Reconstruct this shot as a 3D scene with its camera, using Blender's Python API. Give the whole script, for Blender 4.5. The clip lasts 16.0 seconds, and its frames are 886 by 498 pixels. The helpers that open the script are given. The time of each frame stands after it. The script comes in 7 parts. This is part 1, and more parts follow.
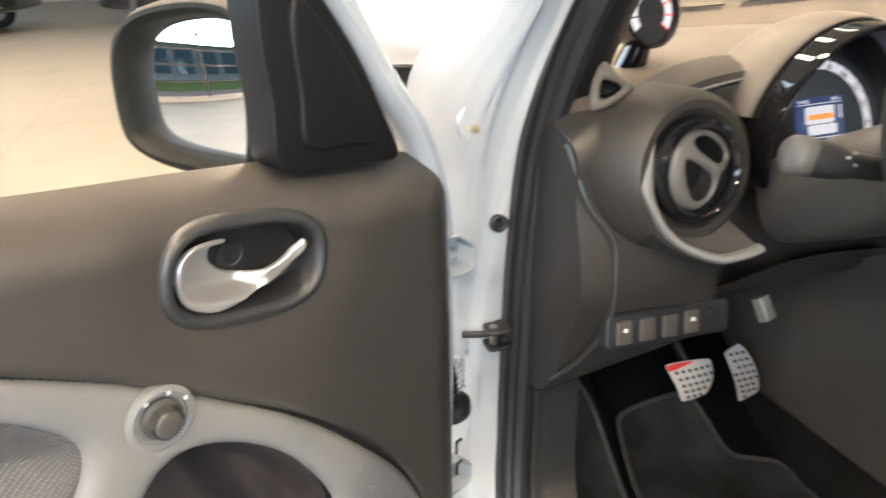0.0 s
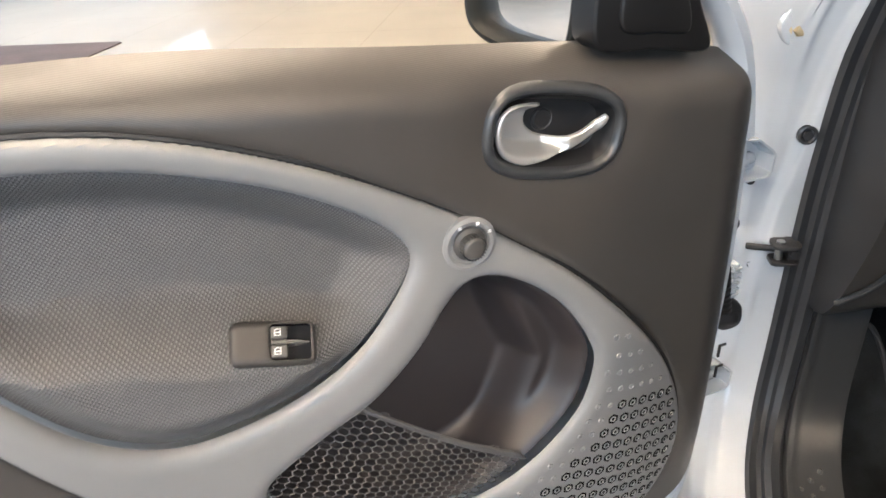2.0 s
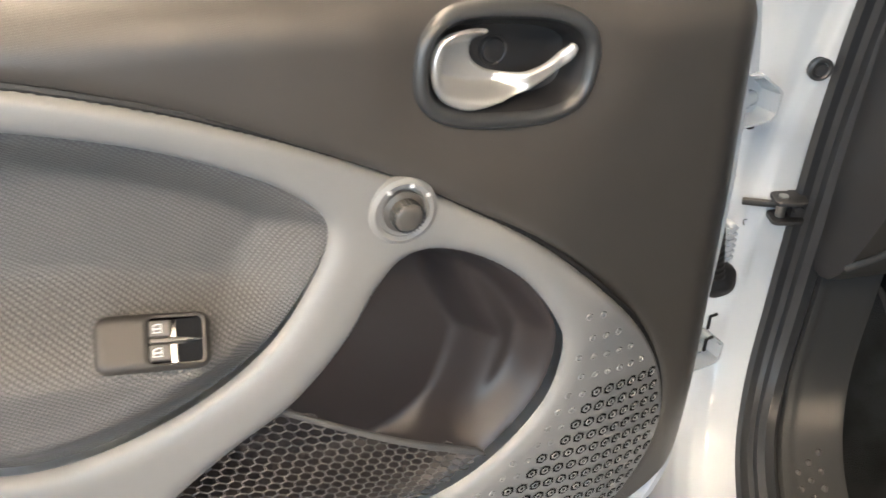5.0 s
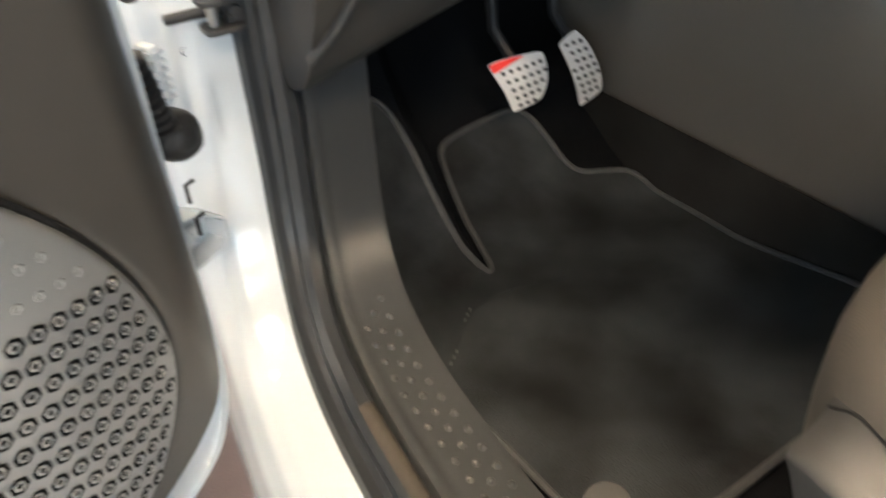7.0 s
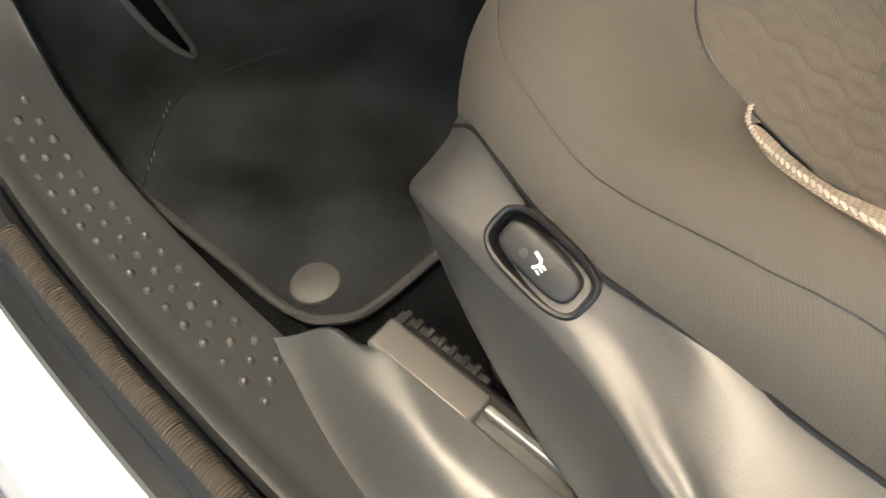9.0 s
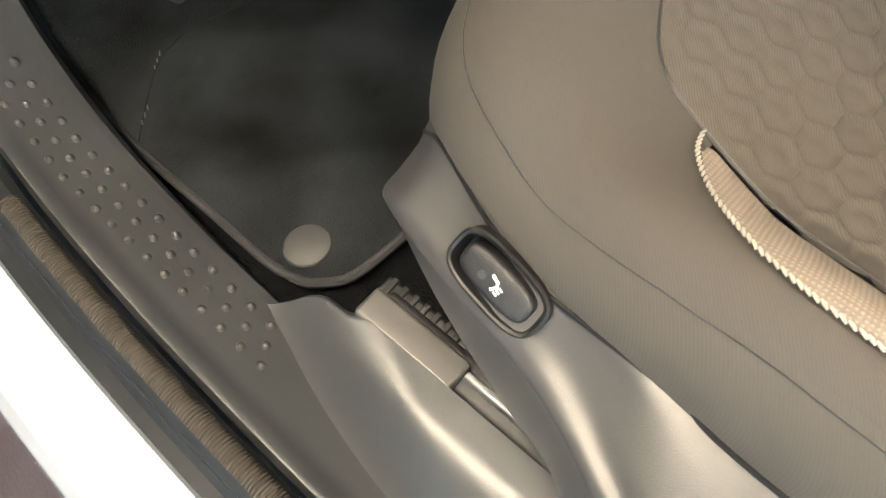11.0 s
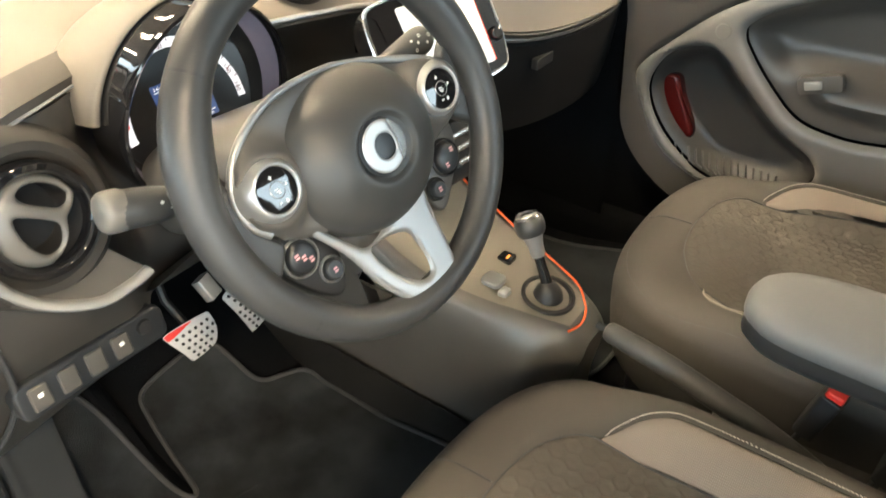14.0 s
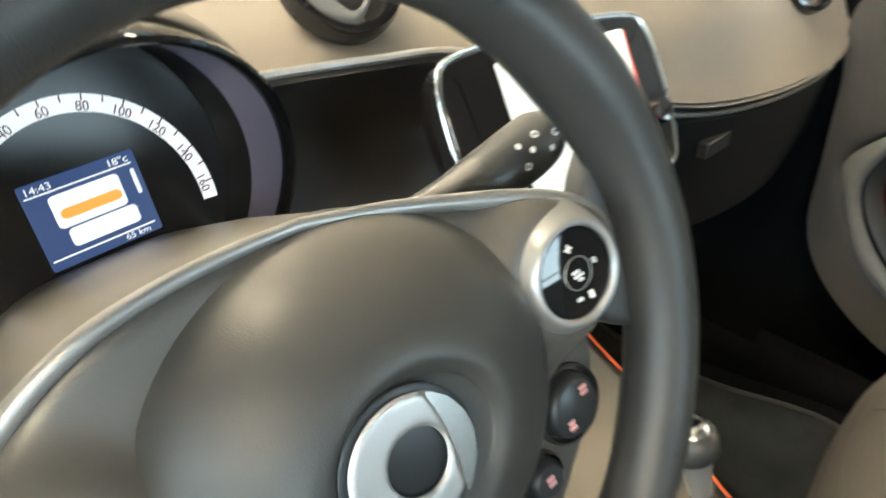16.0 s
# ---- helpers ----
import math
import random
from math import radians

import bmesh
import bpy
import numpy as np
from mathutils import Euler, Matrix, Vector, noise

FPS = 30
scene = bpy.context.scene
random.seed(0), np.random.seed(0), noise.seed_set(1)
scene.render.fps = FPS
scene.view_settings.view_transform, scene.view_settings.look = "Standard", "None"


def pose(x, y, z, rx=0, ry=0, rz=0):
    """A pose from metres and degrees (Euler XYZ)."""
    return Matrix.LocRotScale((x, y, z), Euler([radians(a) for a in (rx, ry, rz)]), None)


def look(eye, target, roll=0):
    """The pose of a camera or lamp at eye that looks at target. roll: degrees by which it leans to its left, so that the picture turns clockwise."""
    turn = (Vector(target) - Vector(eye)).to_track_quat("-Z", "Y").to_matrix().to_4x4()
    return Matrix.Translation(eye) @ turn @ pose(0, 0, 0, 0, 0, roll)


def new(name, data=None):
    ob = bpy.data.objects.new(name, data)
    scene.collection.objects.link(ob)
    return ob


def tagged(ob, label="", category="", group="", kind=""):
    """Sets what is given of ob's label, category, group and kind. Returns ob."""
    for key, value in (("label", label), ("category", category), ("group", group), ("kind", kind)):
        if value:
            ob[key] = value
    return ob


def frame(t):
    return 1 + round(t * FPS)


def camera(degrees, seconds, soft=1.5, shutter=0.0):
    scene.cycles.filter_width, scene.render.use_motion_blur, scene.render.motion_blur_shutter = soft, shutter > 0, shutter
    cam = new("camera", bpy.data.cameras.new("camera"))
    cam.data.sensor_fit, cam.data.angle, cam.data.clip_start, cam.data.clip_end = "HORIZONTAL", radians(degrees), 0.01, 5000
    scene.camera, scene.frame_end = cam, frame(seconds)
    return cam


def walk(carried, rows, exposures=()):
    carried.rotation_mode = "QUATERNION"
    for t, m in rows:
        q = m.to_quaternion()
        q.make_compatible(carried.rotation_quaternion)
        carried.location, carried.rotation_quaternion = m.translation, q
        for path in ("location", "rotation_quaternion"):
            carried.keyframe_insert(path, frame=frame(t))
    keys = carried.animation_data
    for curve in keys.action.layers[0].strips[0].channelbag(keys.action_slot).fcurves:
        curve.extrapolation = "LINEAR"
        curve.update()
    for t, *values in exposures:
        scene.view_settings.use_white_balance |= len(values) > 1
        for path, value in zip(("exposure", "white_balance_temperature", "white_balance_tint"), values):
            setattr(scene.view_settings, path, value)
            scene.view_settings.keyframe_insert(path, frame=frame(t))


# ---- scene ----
cam = camera(64.4, 16.0, shutter=0.5)
EXPOSURES = [(0, -0.22, 6450, 12), (1, -0.45, 6250, 13), (3, -0.34, 6100, 15), (5.5, -0.19, 6500, 12), (7, 0.06, 6550, 10), (8, 0.22, 6200, 8), (9, 0.08, 6100, 7), (12.0, 0.22, 5950, 6), (12.6, 0.30, 6050, 6), (13.5, 0.42, 6650, 7), (14.2, 0.26, 6650, 5), (14.6, 0.15, 6350, 3), (15, 0.10, 6250, 2), (15.5, 0.12, 6250, 1), (16, 0.18, 6250, 1)]
PATH = [
    (0, (-1.024, -0.157, 1.205), (-0.462, 1.592, 0.416), -1.5),
    (0.5, (-1.014, -0.131, 1.185), (-0.732, 1.671, 0.365), -2.2),
    (1, (-1.015, -0.153, 1.176), (-0.99, 1.654, 0.32), -2.8),
    (1.5, (-1.037, -0.213, 1.177), (-1.188, 1.564, 0.272), -3.3),
    (2, (-1.04, -0.259, 1.189), (-1.284, 1.489, 0.248), -3.7),
    (2.5, (-1.039, -0.283, 1.19), (-1.329, 1.444, 0.225), -3.9),
    (3, (-1.046, -0.294, 1.194), (-1.363, 1.42, 0.215), -4.0),
    (5.5, (-0.975, -0.076, 1.101), (-1.084, 1.594, 0.006), -3.7),
    (6, (-0.925, -0.042, 1.046), (-0.711, 1.633, -0.027), -5.1),
    (6.5, (-0.885, 0.003, 0.965), (-0.312, 1.534, -0.187), -4.5),
    (7, (-0.858, 0.009, 0.924), (-0.053, 1.337, -0.336), -3.6),
    (7.5, (-0.821, -0.01, 0.9), (0.104, 1.109, -0.475), -1.9),
    (8, (-0.789, -0.027, 0.86), (0.174, 0.946, -0.597), -0.6),
    (8.5, (-0.759, -0.041, 0.838), (0.176, 0.794, -0.72), 0.4),
    (9, (-0.731, -0.049, 0.831), (0.141, 0.701, -0.805), 0.5),
    (11.3, (-0.693, -0.042, 0.896), (-0.023, 0.572, -0.886), -1.5),
    (11.5, (-0.698, -0.051, 0.936), (-0.02, 0.58, -0.836), -2.1),
    (12, (-0.741, -0.1, 1.067), (0.044, 0.623, -0.625), -0.7),
    (12.5, (-0.767, -0.155, 1.182), (0.149, 0.707, -0.373), -1.6),
    (13, (-0.777, -0.19, 1.274), (0.282, 0.75, -0.138), -1.6),
    (13.5, (-0.766, -0.195, 1.322), (0.422, 0.778, 0.041), -1.7),
    (14, (-0.74, -0.185, 1.349), (0.538, 0.781, 0.151), -1.4),
    (14.5, (-0.689, -0.113, 1.349), (0.634, 0.85, 0.198), -1.0),
    (15, (-0.567, -0.025, 1.304), (0.761, 0.957, 0.175), -0.7),
    (15.5, (-0.47, 0.028, 1.282), (0.817, 1.075, 0.165), -0.5),
    (16, (-0.407, 0.09, 1.228), (0.744, 1.273, 0.099), -0.8),
]
walk(cam, [(t, look(eye, target, roll)) for t, eye, target, roll in PATH], EXPOSURES)

# ---- world, lamps, exposure ----
world = bpy.data.worlds.new("showroom_sky")
scene.world = world
world.use_nodes = True
wn = world.node_tree
sky = wn.nodes.new("ShaderNodeTexSky")
sky.sky_type = 'NISHITA'
sky.sun_disc = False
sky.sun_elevation, sky.sun_rotation = radians(42), radians(200)
wn.links.new(sky.outputs[0], wn.nodes["Background"].inputs[0])
wn.nodes["Background"].inputs[1].default_value = 0.12
sun_data = bpy.data.lights.new("sun", 'SUN')
sun_data.energy, sun_data.angle, sun_data.color = 2.5, radians(0.5), (1.0, 0.94, 0.86)
sun = new("sun", sun_data)
sun.matrix_world = look((-26, -20, 30), (-30, 0, 0))
WINDOW_W, WINDOW_E, FILL_S, LAMPS = 2300, 70, 1700, 122.0


def area(name, m, sx, sy, watts, color):
    d = bpy.data.lights.new(name, 'AREA')
    d.shape, d.size, d.size_y, d.energy, d.color = 'RECTANGLE', sx, sy, watts, color
    o = new(name, d)
    o.matrix_world = m
    return o


# ---- materials ----
def material(name, color, rough=0.5, metal=0.0, vary=0.15, scale=8.0, grain=0.0, grain_scale=400.0, coat=0.0, spec=0.5, emit=None, power=0.0, trans=0.0, island=0.0):
    """A principled surface with soft stains (vary, at scale) and fine relief (grain, at grain_scale)."""
    m = bpy.data.materials.new(name)
    m.use_nodes = True
    t = m.node_tree
    b = t.nodes["Principled BSDF"]
    b.inputs["Roughness"].default_value = rough
    b.inputs["Metallic"].default_value = metal
    b.inputs["Coat Weight"].default_value = coat
    b.inputs["Coat Roughness"].default_value = 0.04
    b.inputs["Specular IOR Level"].default_value = spec
    b.inputs["Transmission Weight"].default_value = trans
    b.inputs["Base Color"].default_value = (*color, 1)
    if emit:
        b.inputs["Emission Color"].default_value = (*emit, 1)
        b.inputs["Emission Strength"].default_value = power
    co = t.nodes.new("ShaderNodeTexCoord")
    if vary:
        n = t.nodes.new("ShaderNodeTexNoise")
        n.inputs["Scale"].default_value = scale
        n.inputs["Detail"].default_value = 6
        t.links.new(co.outputs["Object"], n.inputs["Vector"])
        r = t.nodes.new("ShaderNodeMapRange")
        r.inputs["From Min"].default_value, r.inputs["From Max"].default_value = 0.3, 0.7
        r.inputs["To Min"].default_value, r.inputs["To Max"].default_value = 1 - vary, 1 + vary
        t.links.new(n.outputs["Fac"], r.inputs["Value"])
        x = t.nodes.new("ShaderNodeMix")
        x.data_type, x.blend_type = 'RGBA', 'MULTIPLY'
        x.inputs["Factor"].default_value = 1
        x.inputs["A"].default_value = (*color, 1)
        t.links.new(r.outputs["Result"], x.inputs["B"])
        t.links.new(x.outputs["Result"], b.inputs["Base Color"])
        rr = t.nodes.new("ShaderNodeMapRange")
        rr.inputs["To Min"].default_value, rr.inputs["To Max"].default_value = max(0.0, rough - 0.08 * vary / 0.15 * min(1, rough * 3)), min(1, rough + 0.08 * vary / 0.15 * min(1, rough * 3))
        t.links.new(n.outputs["Fac"], rr.inputs["Value"])
        t.links.new(rr.outputs["Result"], b.inputs["Roughness"])
    if grain:
        g = t.nodes.new("ShaderNodeTexVoronoi")
        g.inputs["Scale"].default_value = grain_scale
        t.links.new(co.outputs["Object"], g.inputs["Vector"])
        u = t.nodes.new("ShaderNodeBump")
        u.inputs["Strength"].default_value, u.inputs["Distance"].default_value = grain, 0.001
        t.links.new(g.outputs["Distance"], u.inputs["Height"])
        t.links.new(u.outputs["Normal"], b.inputs["Normal"])
    return m


def woven(name, color, dark, rough, pitch, strength=0.5, vary=0.1, axes=(1, 1, 0), diag=False):
    """Cloth or embossed plastic: two crossed wave patterns at a real pitch (metres) give threads and relief."""
    m = material(name, color, rough, vary=vary, scale=14)
    t = m.node_tree
    b = t.nodes["Principled BSDF"]
    co = t.nodes["Texture Coordinate"]
    mp = t.nodes.new("ShaderNodeMapping")
    if diag:
        mp.inputs["Rotation"].default_value = (0, 0, radians(45))
    t.links.new(co.outputs["Object"], mp.inputs["Vector"])
    waves = []
    for k, a in enumerate("XYZ"):
        if axes[k]:
            w = t.nodes.new("ShaderNodeTexWave")
            w.bands_direction = a
            w.inputs["Scale"].default_value = 0.31416 / pitch * axes[k]
            w.inputs["Distortion"].default_value = 0.3
            t.links.new(mp.outputs["Vector"], w.inputs["Vector"])
            waves.append(w)
    h = waves[0].outputs["Fac"]
    for w in waves[1:]:
        mm = t.nodes.new("ShaderNodeMath")
        mm.operation = 'MULTIPLY'
        t.links.new(h, mm.inputs[0])
        t.links.new(w.outputs["Fac"], mm.inputs[1])
        h = mm.outputs[0]
    u = t.nodes.new("ShaderNodeBump")
    u.inputs["Strength"].default_value, u.inputs["Distance"].default_value = strength, pitch * 0.4
    t.links.new(h, u.inputs["Height"])
    t.links.new(u.outputs["Normal"], b.inputs["Normal"])
    old = b.inputs["Base Color"].links[0].from_socket
    x = t.nodes.new("ShaderNodeMix")
    x.data_type = 'RGBA'
    t.links.new(h, x.inputs["Factor"])
    x.inputs["A"].default_value = (*dark, 1)
    t.links.new(old, x.inputs["B"])
    t.links.new(x.outputs["Result"], b.inputs["Base Color"])
    return m


PAINT = material("white_car_paint", (0.415, 0.448, 0.48), 0.26, vary=0.02, scale=3, coat=0.7)
PANEL = woven("ribbed_dark_plastic", (0.062, 0.056, 0.050), (0.048, 0.044, 0.040), 0.36, 0.0013, 0.14, axes=(0, 1, 0))
RING = material("satin_grey_plastic", (0.205, 0.204, 0.203), 0.36, vary=0.04, grain=0.10, grain_scale=1400)
SOFT = woven("textured_armrest_cloth", (0.178, 0.173, 0.169), (0.080, 0.078, 0.076), 0.5, 0.0030, 0.7, diag=True)
BLACK = material("black_grained_plastic", (0.012, 0.012, 0.013), 0.5, vary=0.12, grain=0.15, grain_scale=1200)
TRIM = material("dark_grey_trim_plastic", (0.031, 0.033, 0.035), 0.34, vary=0.08, grain=0.10, grain_scale=1100, spec=0.65)
GLOSS = material("gloss_black_plastic", (0.008, 0.008, 0.009), 0.04, vary=0.0, coat=0.5)
CHROME = material("satin_chrome", (0.75, 0.75, 0.74), 0.27, metal=1.0, vary=0.05, scale=20)
SILVER = material("silver_painted_plastic", (0.42, 0.42, 0.42), 0.32, metal=0.7, vary=0.04, scale=20)
# Pedal steel, its base lightened for the strong light on the pads.
PEDAL = material("lightened_pedal_metal", (0.72, 0.72, 0.73), 0.38, metal=0.35, vary=0.06, scale=60)
TAN = woven("tan_woven_piping", (0.052, 0.040, 0.027), (0.025, 0.021, 0.017), 0.9, 0.0030, 0.8, axes=(0, 1, 0))
# Sheen of the instrument ring's inner wall, given as a grey-violet colour.
VIOLETM = material("grey_violet_sheen", (0.16, 0.15, 0.21), 0.32, vary=0.05)
BADGE = material("satin_badge_silver", (0.52, 0.52, 0.52), 0.42, metal=0.75, vary=0.03, scale=30)
HANDLEM = material("satin_silver_handle", (0.62, 0.61, 0.59), 0.29, metal=0.72, vary=0.03, scale=20)
SILVERD = material("dark_satin_silver", (0.30, 0.30, 0.30), 0.36, metal=0.6, vary=0.04, scale=20)
STEEL = material("brushed_steel", (0.40, 0.40, 0.39), 0.32, metal=1.0, vary=0.1, scale=60)
RUBBER = material("black_rubber", (0.019, 0.021, 0.024), 0.36, vary=0.15, scale=20)
# Near-black base: part of the footwell's deep shade sits in this colour.
CARPET = material("charcoal_carpet_shaded", (0.0040, 0.0044, 0.0052), 0.95, vary=0.3, scale=10, grain=0.9, grain_scale=500, spec=0.06)
MATC = material("dark_velour_mat", (0.0165, 0.0188, 0.0208), 0.95, vary=0.95, scale=9, grain=0.9, grain_scale=650, spec=0.15)
# The footwell carpet again, lightened for the light the tunnel side catches.
TUNNELC = material("lit_tunnel_carpet", (0.0125, 0.0118, 0.0110), 0.95, vary=0.5, scale=8, grain=0.9, grain_scale=550, spec=0.12)
MATEDGE = material("mat_binding", (0.028, 0.029, 0.031), 0.7, vary=0.1, grain=0.5, grain_scale=900)
LEATHER = material("black_leather", (0.034, 0.0345, 0.035), 0.40, vary=0.08, scale=20, grain=0.08, grain_scale=900)
GRIPM = material("satin_vent_and_shaded_trim", (0.125, 0.120, 0.112), 0.34, vary=0.04, grain=0.04, grain_scale=1500)
FACEM = material("dark_brown_dash_plastic", (0.036, 0.033, 0.030), 0.42, vary=0.08, grain=0.12, grain_scale=1200)
LINER = material("unseen_headliner_cloth", (0.05, 0.048, 0.045), 0.95, vary=0.08, grain=0.3, grain_scale=600)
HOUSEM = material("dark_mirror_housing", (0.011, 0.011, 0.009), 0.55, vary=0.08, grain=0.12, grain_scale=1300, spec=0.25)
SILLC = material("satin_sill_cover_plastic", (0.041, 0.040, 0.038), 0.38, vary=0.06, grain=0.08, grain_scale=1300)
HUBM = material("smooth_hub_plastic", (0.042, 0.0415, 0.040), 0.42, vary=0.06, grain=0.05, grain_scale=1400)
SATINB = material("satin_black_mirror_plastic", (0.008, 0.008, 0.0085), 0.42, vary=0.1, spec=0.3)
COVERM = material("satin_grey_cover_plastic", (0.074, 0.070, 0.065), 0.35, vary=0.05, grain=0.05, grain_scale=1500)
CONSOLE = material("satin_console_plastic", (0.080, 0.075, 0.068), 0.36, vary=0.05, grain=0.05, grain_scale=1500)
SEATCOVER = material("satin_seat_side_plastic", (0.040, 0.040, 0.0405), 0.38, vary=0.05, grain=0.06, grain_scale=1500)
SEAT = woven("dark_seat_cloth", (0.055, 0.049, 0.042), (0.047, 0.043, 0.037), 0.85, 0.0011, 0.16, axes=(1, 0, 0), diag=True)
QUILT = woven("quilted_seat_cloth", (0.070, 0.062, 0.051), (0.050, 0.045, 0.038), 0.85, 0.0013, 0.2, axes=(1, 0, 0), diag=True)
BEIGE = woven("beige_mesh_cloth", (0.26, 0.222, 0.182), (0.17, 0.142, 0.118), 0.8, 0.0022, 0.6)
STITCH = material("white_thread", (0.36, 0.335, 0.30), 0.7, vary=0.05)
DASH = woven("dashboard_cloth", (0.124, 0.108, 0.090), (0.113, 0.099, 0.083), 0.55, 0.0018, 0.10, axes=(1, 1, 0))
ORANGE = material("orange_trim", (0.85, 0.13, 0.035), 0.4, vary=0.03)
RED = material("red_buckle_button", (0.75, 0.04, 0.03), 0.35, vary=0.05)
DARKRED = material("dark_red_lens", (0.045, 0.004, 0.004), 0.25, vary=0.1)
ARMREST = material("grey_armrest_vinyl", (0.125, 0.13, 0.134), 0.5, vary=0.06, grain=0.2, grain_scale=900)
WHITE = material("white_print", (0.8, 0.8, 0.8), 0.5, vary=0.0)
PINK = material("pale_red_print", (0.7, 0.35, 0.35), 0.5, vary=0.0)
MIRROR = material("mirror_glass", (0.9, 0.9, 0.9), 0.01, metal=1.0, vary=0.0)
GLOW_W = material("lit_dial_band", (0.3, 0.3, 0.3), 0.4, vary=0.0, emit=(0.90, 0.90, 0.95), power=0.85)
GLOW_RED = material("lit_red_marks", (0.5, 0.02, 0.02), 0.4, vary=0.0, emit=(0.8, 0.05, 0.05), power=0.8)
GLOW_O = material("lit_orange_picture", (0.6, 0.2, 0.05), 0.4, vary=0.0, emit=(1.0, 0.33, 0.06), power=1.0)
GLOW_B = material("lit_blue_display", (0.02, 0.03, 0.06), 0.2, vary=0.0, emit=(0.045, 0.075, 0.19), power=0.9)
GLOW_S = material("lit_screen", (0.5, 0.5, 0.5), 0.15, vary=0.0, emit=(0.74, 0.86, 0.9), power=0.45)
LEDW = material("ceiling_lamp_glow", (0.9, 0.9, 0.9), 0.5, vary=0.0, emit=(1.0, 0.80, 0.56), power=LAMPS)


# ---- building helpers ----
FRAMES = {}


def thing(name, label, category, m=None, group="", local=False, kind=""):
    """A top-level Empty at pose m. local: its parts are given in its own frame, else in the world's."""
    e = new(name)
    e.empty_display_size = 0.05
    m = m or Matrix()
    e.matrix_basis = m
    FRAMES[e.name] = m if not local else Matrix()
    return tagged(e, label, category, group, kind)


def finish(bm, name, mat, angle=38.0, smooth=True):
    bmesh.ops.remove_doubles(bm, verts=bm.verts, dist=1e-6)
    bmesh.ops.recalc_face_normals(bm, faces=bm.faces)
    lim = radians(angle)
    for f in bm.faces:
        f.smooth = smooth
    for e in bm.edges:
        if len(e.link_faces) == 2 and e.calc_face_angle(0) > lim:
            e.smooth = False
    me = bpy.data.meshes.new(name)
    bm.to_mesh(me)
    bm.free()
    me.materials.append(mat)
    return me


def part(name, bm, mat, parent, label="", angle=38.0, kind=""):
    """One mesh object under a thing or under a part."""
    top = parent
    while top.parent:
        top = top.parent
    bm.transform(FRAMES[top.name].inverted())
    ob = new(name, finish(bm, name, mat, angle))
    ob.parent = parent
    return tagged(ob, label, kind=kind)


def solid(name, bm, mat, label="", category="", kind="", group="", angle=38.0):
    """A top-level mesh."""
    return tagged(new(name, finish(bm, name, mat, angle)), label, category, group, kind)


def V(*a):
    return Vector(a)


def spline(pts, n=8, closed=False):
    """Catmull-Rom through pts, n steps a span."""
    P = [Vector(p) for p in pts]
    out = []
    k = len(P)
    for i in range(k if closed else k - 1):
        a = P[(i - 1) % k] if closed or i > 0 else P[0] * 2 - P[1]
        b, c = P[i], P[(i + 1) % k]
        d = P[(i + 2) % k] if closed or i + 2 < k else P[-1] * 2 - P[-2]
        for j in range(n):
            t = j / n
            out.append(0.5 * ((2 * b) + (c - a) * t + (2 * a - 5 * b + 4 * c - d) * t * t + (3 * b - a - 3 * c + d) * t ** 3))
    if not closed:
        out.append(P[-1])
    return out


def loft(bm, loops, closed=True, cap0=True, cap1=True):
    rows = [[bm.verts.new(p) for p in lp] for lp in loops]
    n = len(rows[0])
    for a, b in zip(rows, rows[1:]):
        for i in range(n if closed else n - 1):
            j = (i + 1) % n
            bm.faces.new((a[i], a[j], b[j], b[i]))
    if closed and cap0:
        bm.faces.new(list(reversed(rows[0])))
    if closed and cap1:
        bm.faces.new(rows[-1])
    return rows


def tube(bm, pts, r, seg=10, closed=False, ratio=1.0, up=(0, 0, 1), section=None):
    """A sweep along pts; r a number or one a point; ratio: height over width; section: own (a, b) outline of size 1."""
    P = [Vector(p) for p in pts]
    k = len(P)
    R = r if isinstance(r, (list, tuple)) else [r] * k
    sec = section or [(math.cos(2 * math.pi * i / seg), ratio * math.sin(2 * math.pi * i / seg)) for i in range(seg)]
    loops = []
    side0 = None
    for i, p in enumerate(P):
        t = (P[(i + 1) % k] - P[i - 1]) if closed or 0 < i < k - 1 else (P[1] - P[0] if i == 0 else P[-1] - P[-2])
        t.normalize()
        if side0 is None:
            s = t.cross(Vector(up))
            s = s if s.length > 1e-3 else t.cross(Vector((1, 0.2, 0)))
        else:
            s = side0 - t * side0.dot(t)
        if section or ratio != 1.0:
            q = t.cross(Vector(up))
            s = q if q.length > 0.15 else s
        s.normalize()
        side0 = s
        n = s.cross(t)
        loops.append([p + s * (a * R[i]) + n * (b * R[i]) for a, b in sec])
    if closed:
        rows = [[bm.verts.new(p) for p in lp] for lp in loops]
        m = len(rows[0])
        for i in range(k):
            a, b = rows[i], rows[(i + 1) % k]
            for j in range(m):
                bm.faces.new((a[j], a[(j + 1) % m], b[(j + 1) % m], b[j]))
    else:
        loft(bm, loops)


def lathe(bm, profile, m=None, seg=32, a0=0.0, a1=360.0, sx=1.0, sy=1.0):
    """Turn (radius, height) points round the local z axis."""
    m = m or Matrix()
    full = abs(a1 - a0) >= 359.9
    n = seg if full else seg + 1
    rows = []
    for k in range(n):
        a = radians(a0 + (a1 - a0) * k / seg)
        rows.append([m @ Vector((r * math.cos(a) * sx, r * math.sin(a) * sy, z)) for r, z in profile])
    vs = [[bm.verts.new(p) for p in row] for row in rows]
    for k in range(seg):
        a, b = vs[k], vs[(k + 1) % n]
        for i in range(len(profile) - 1):
            bm.faces.new((a[i], b[i], b[i + 1], a[i + 1]))
    bmesh.ops.remove_doubles(bm, verts=[v for row in vs for v in row], dist=1e-6)


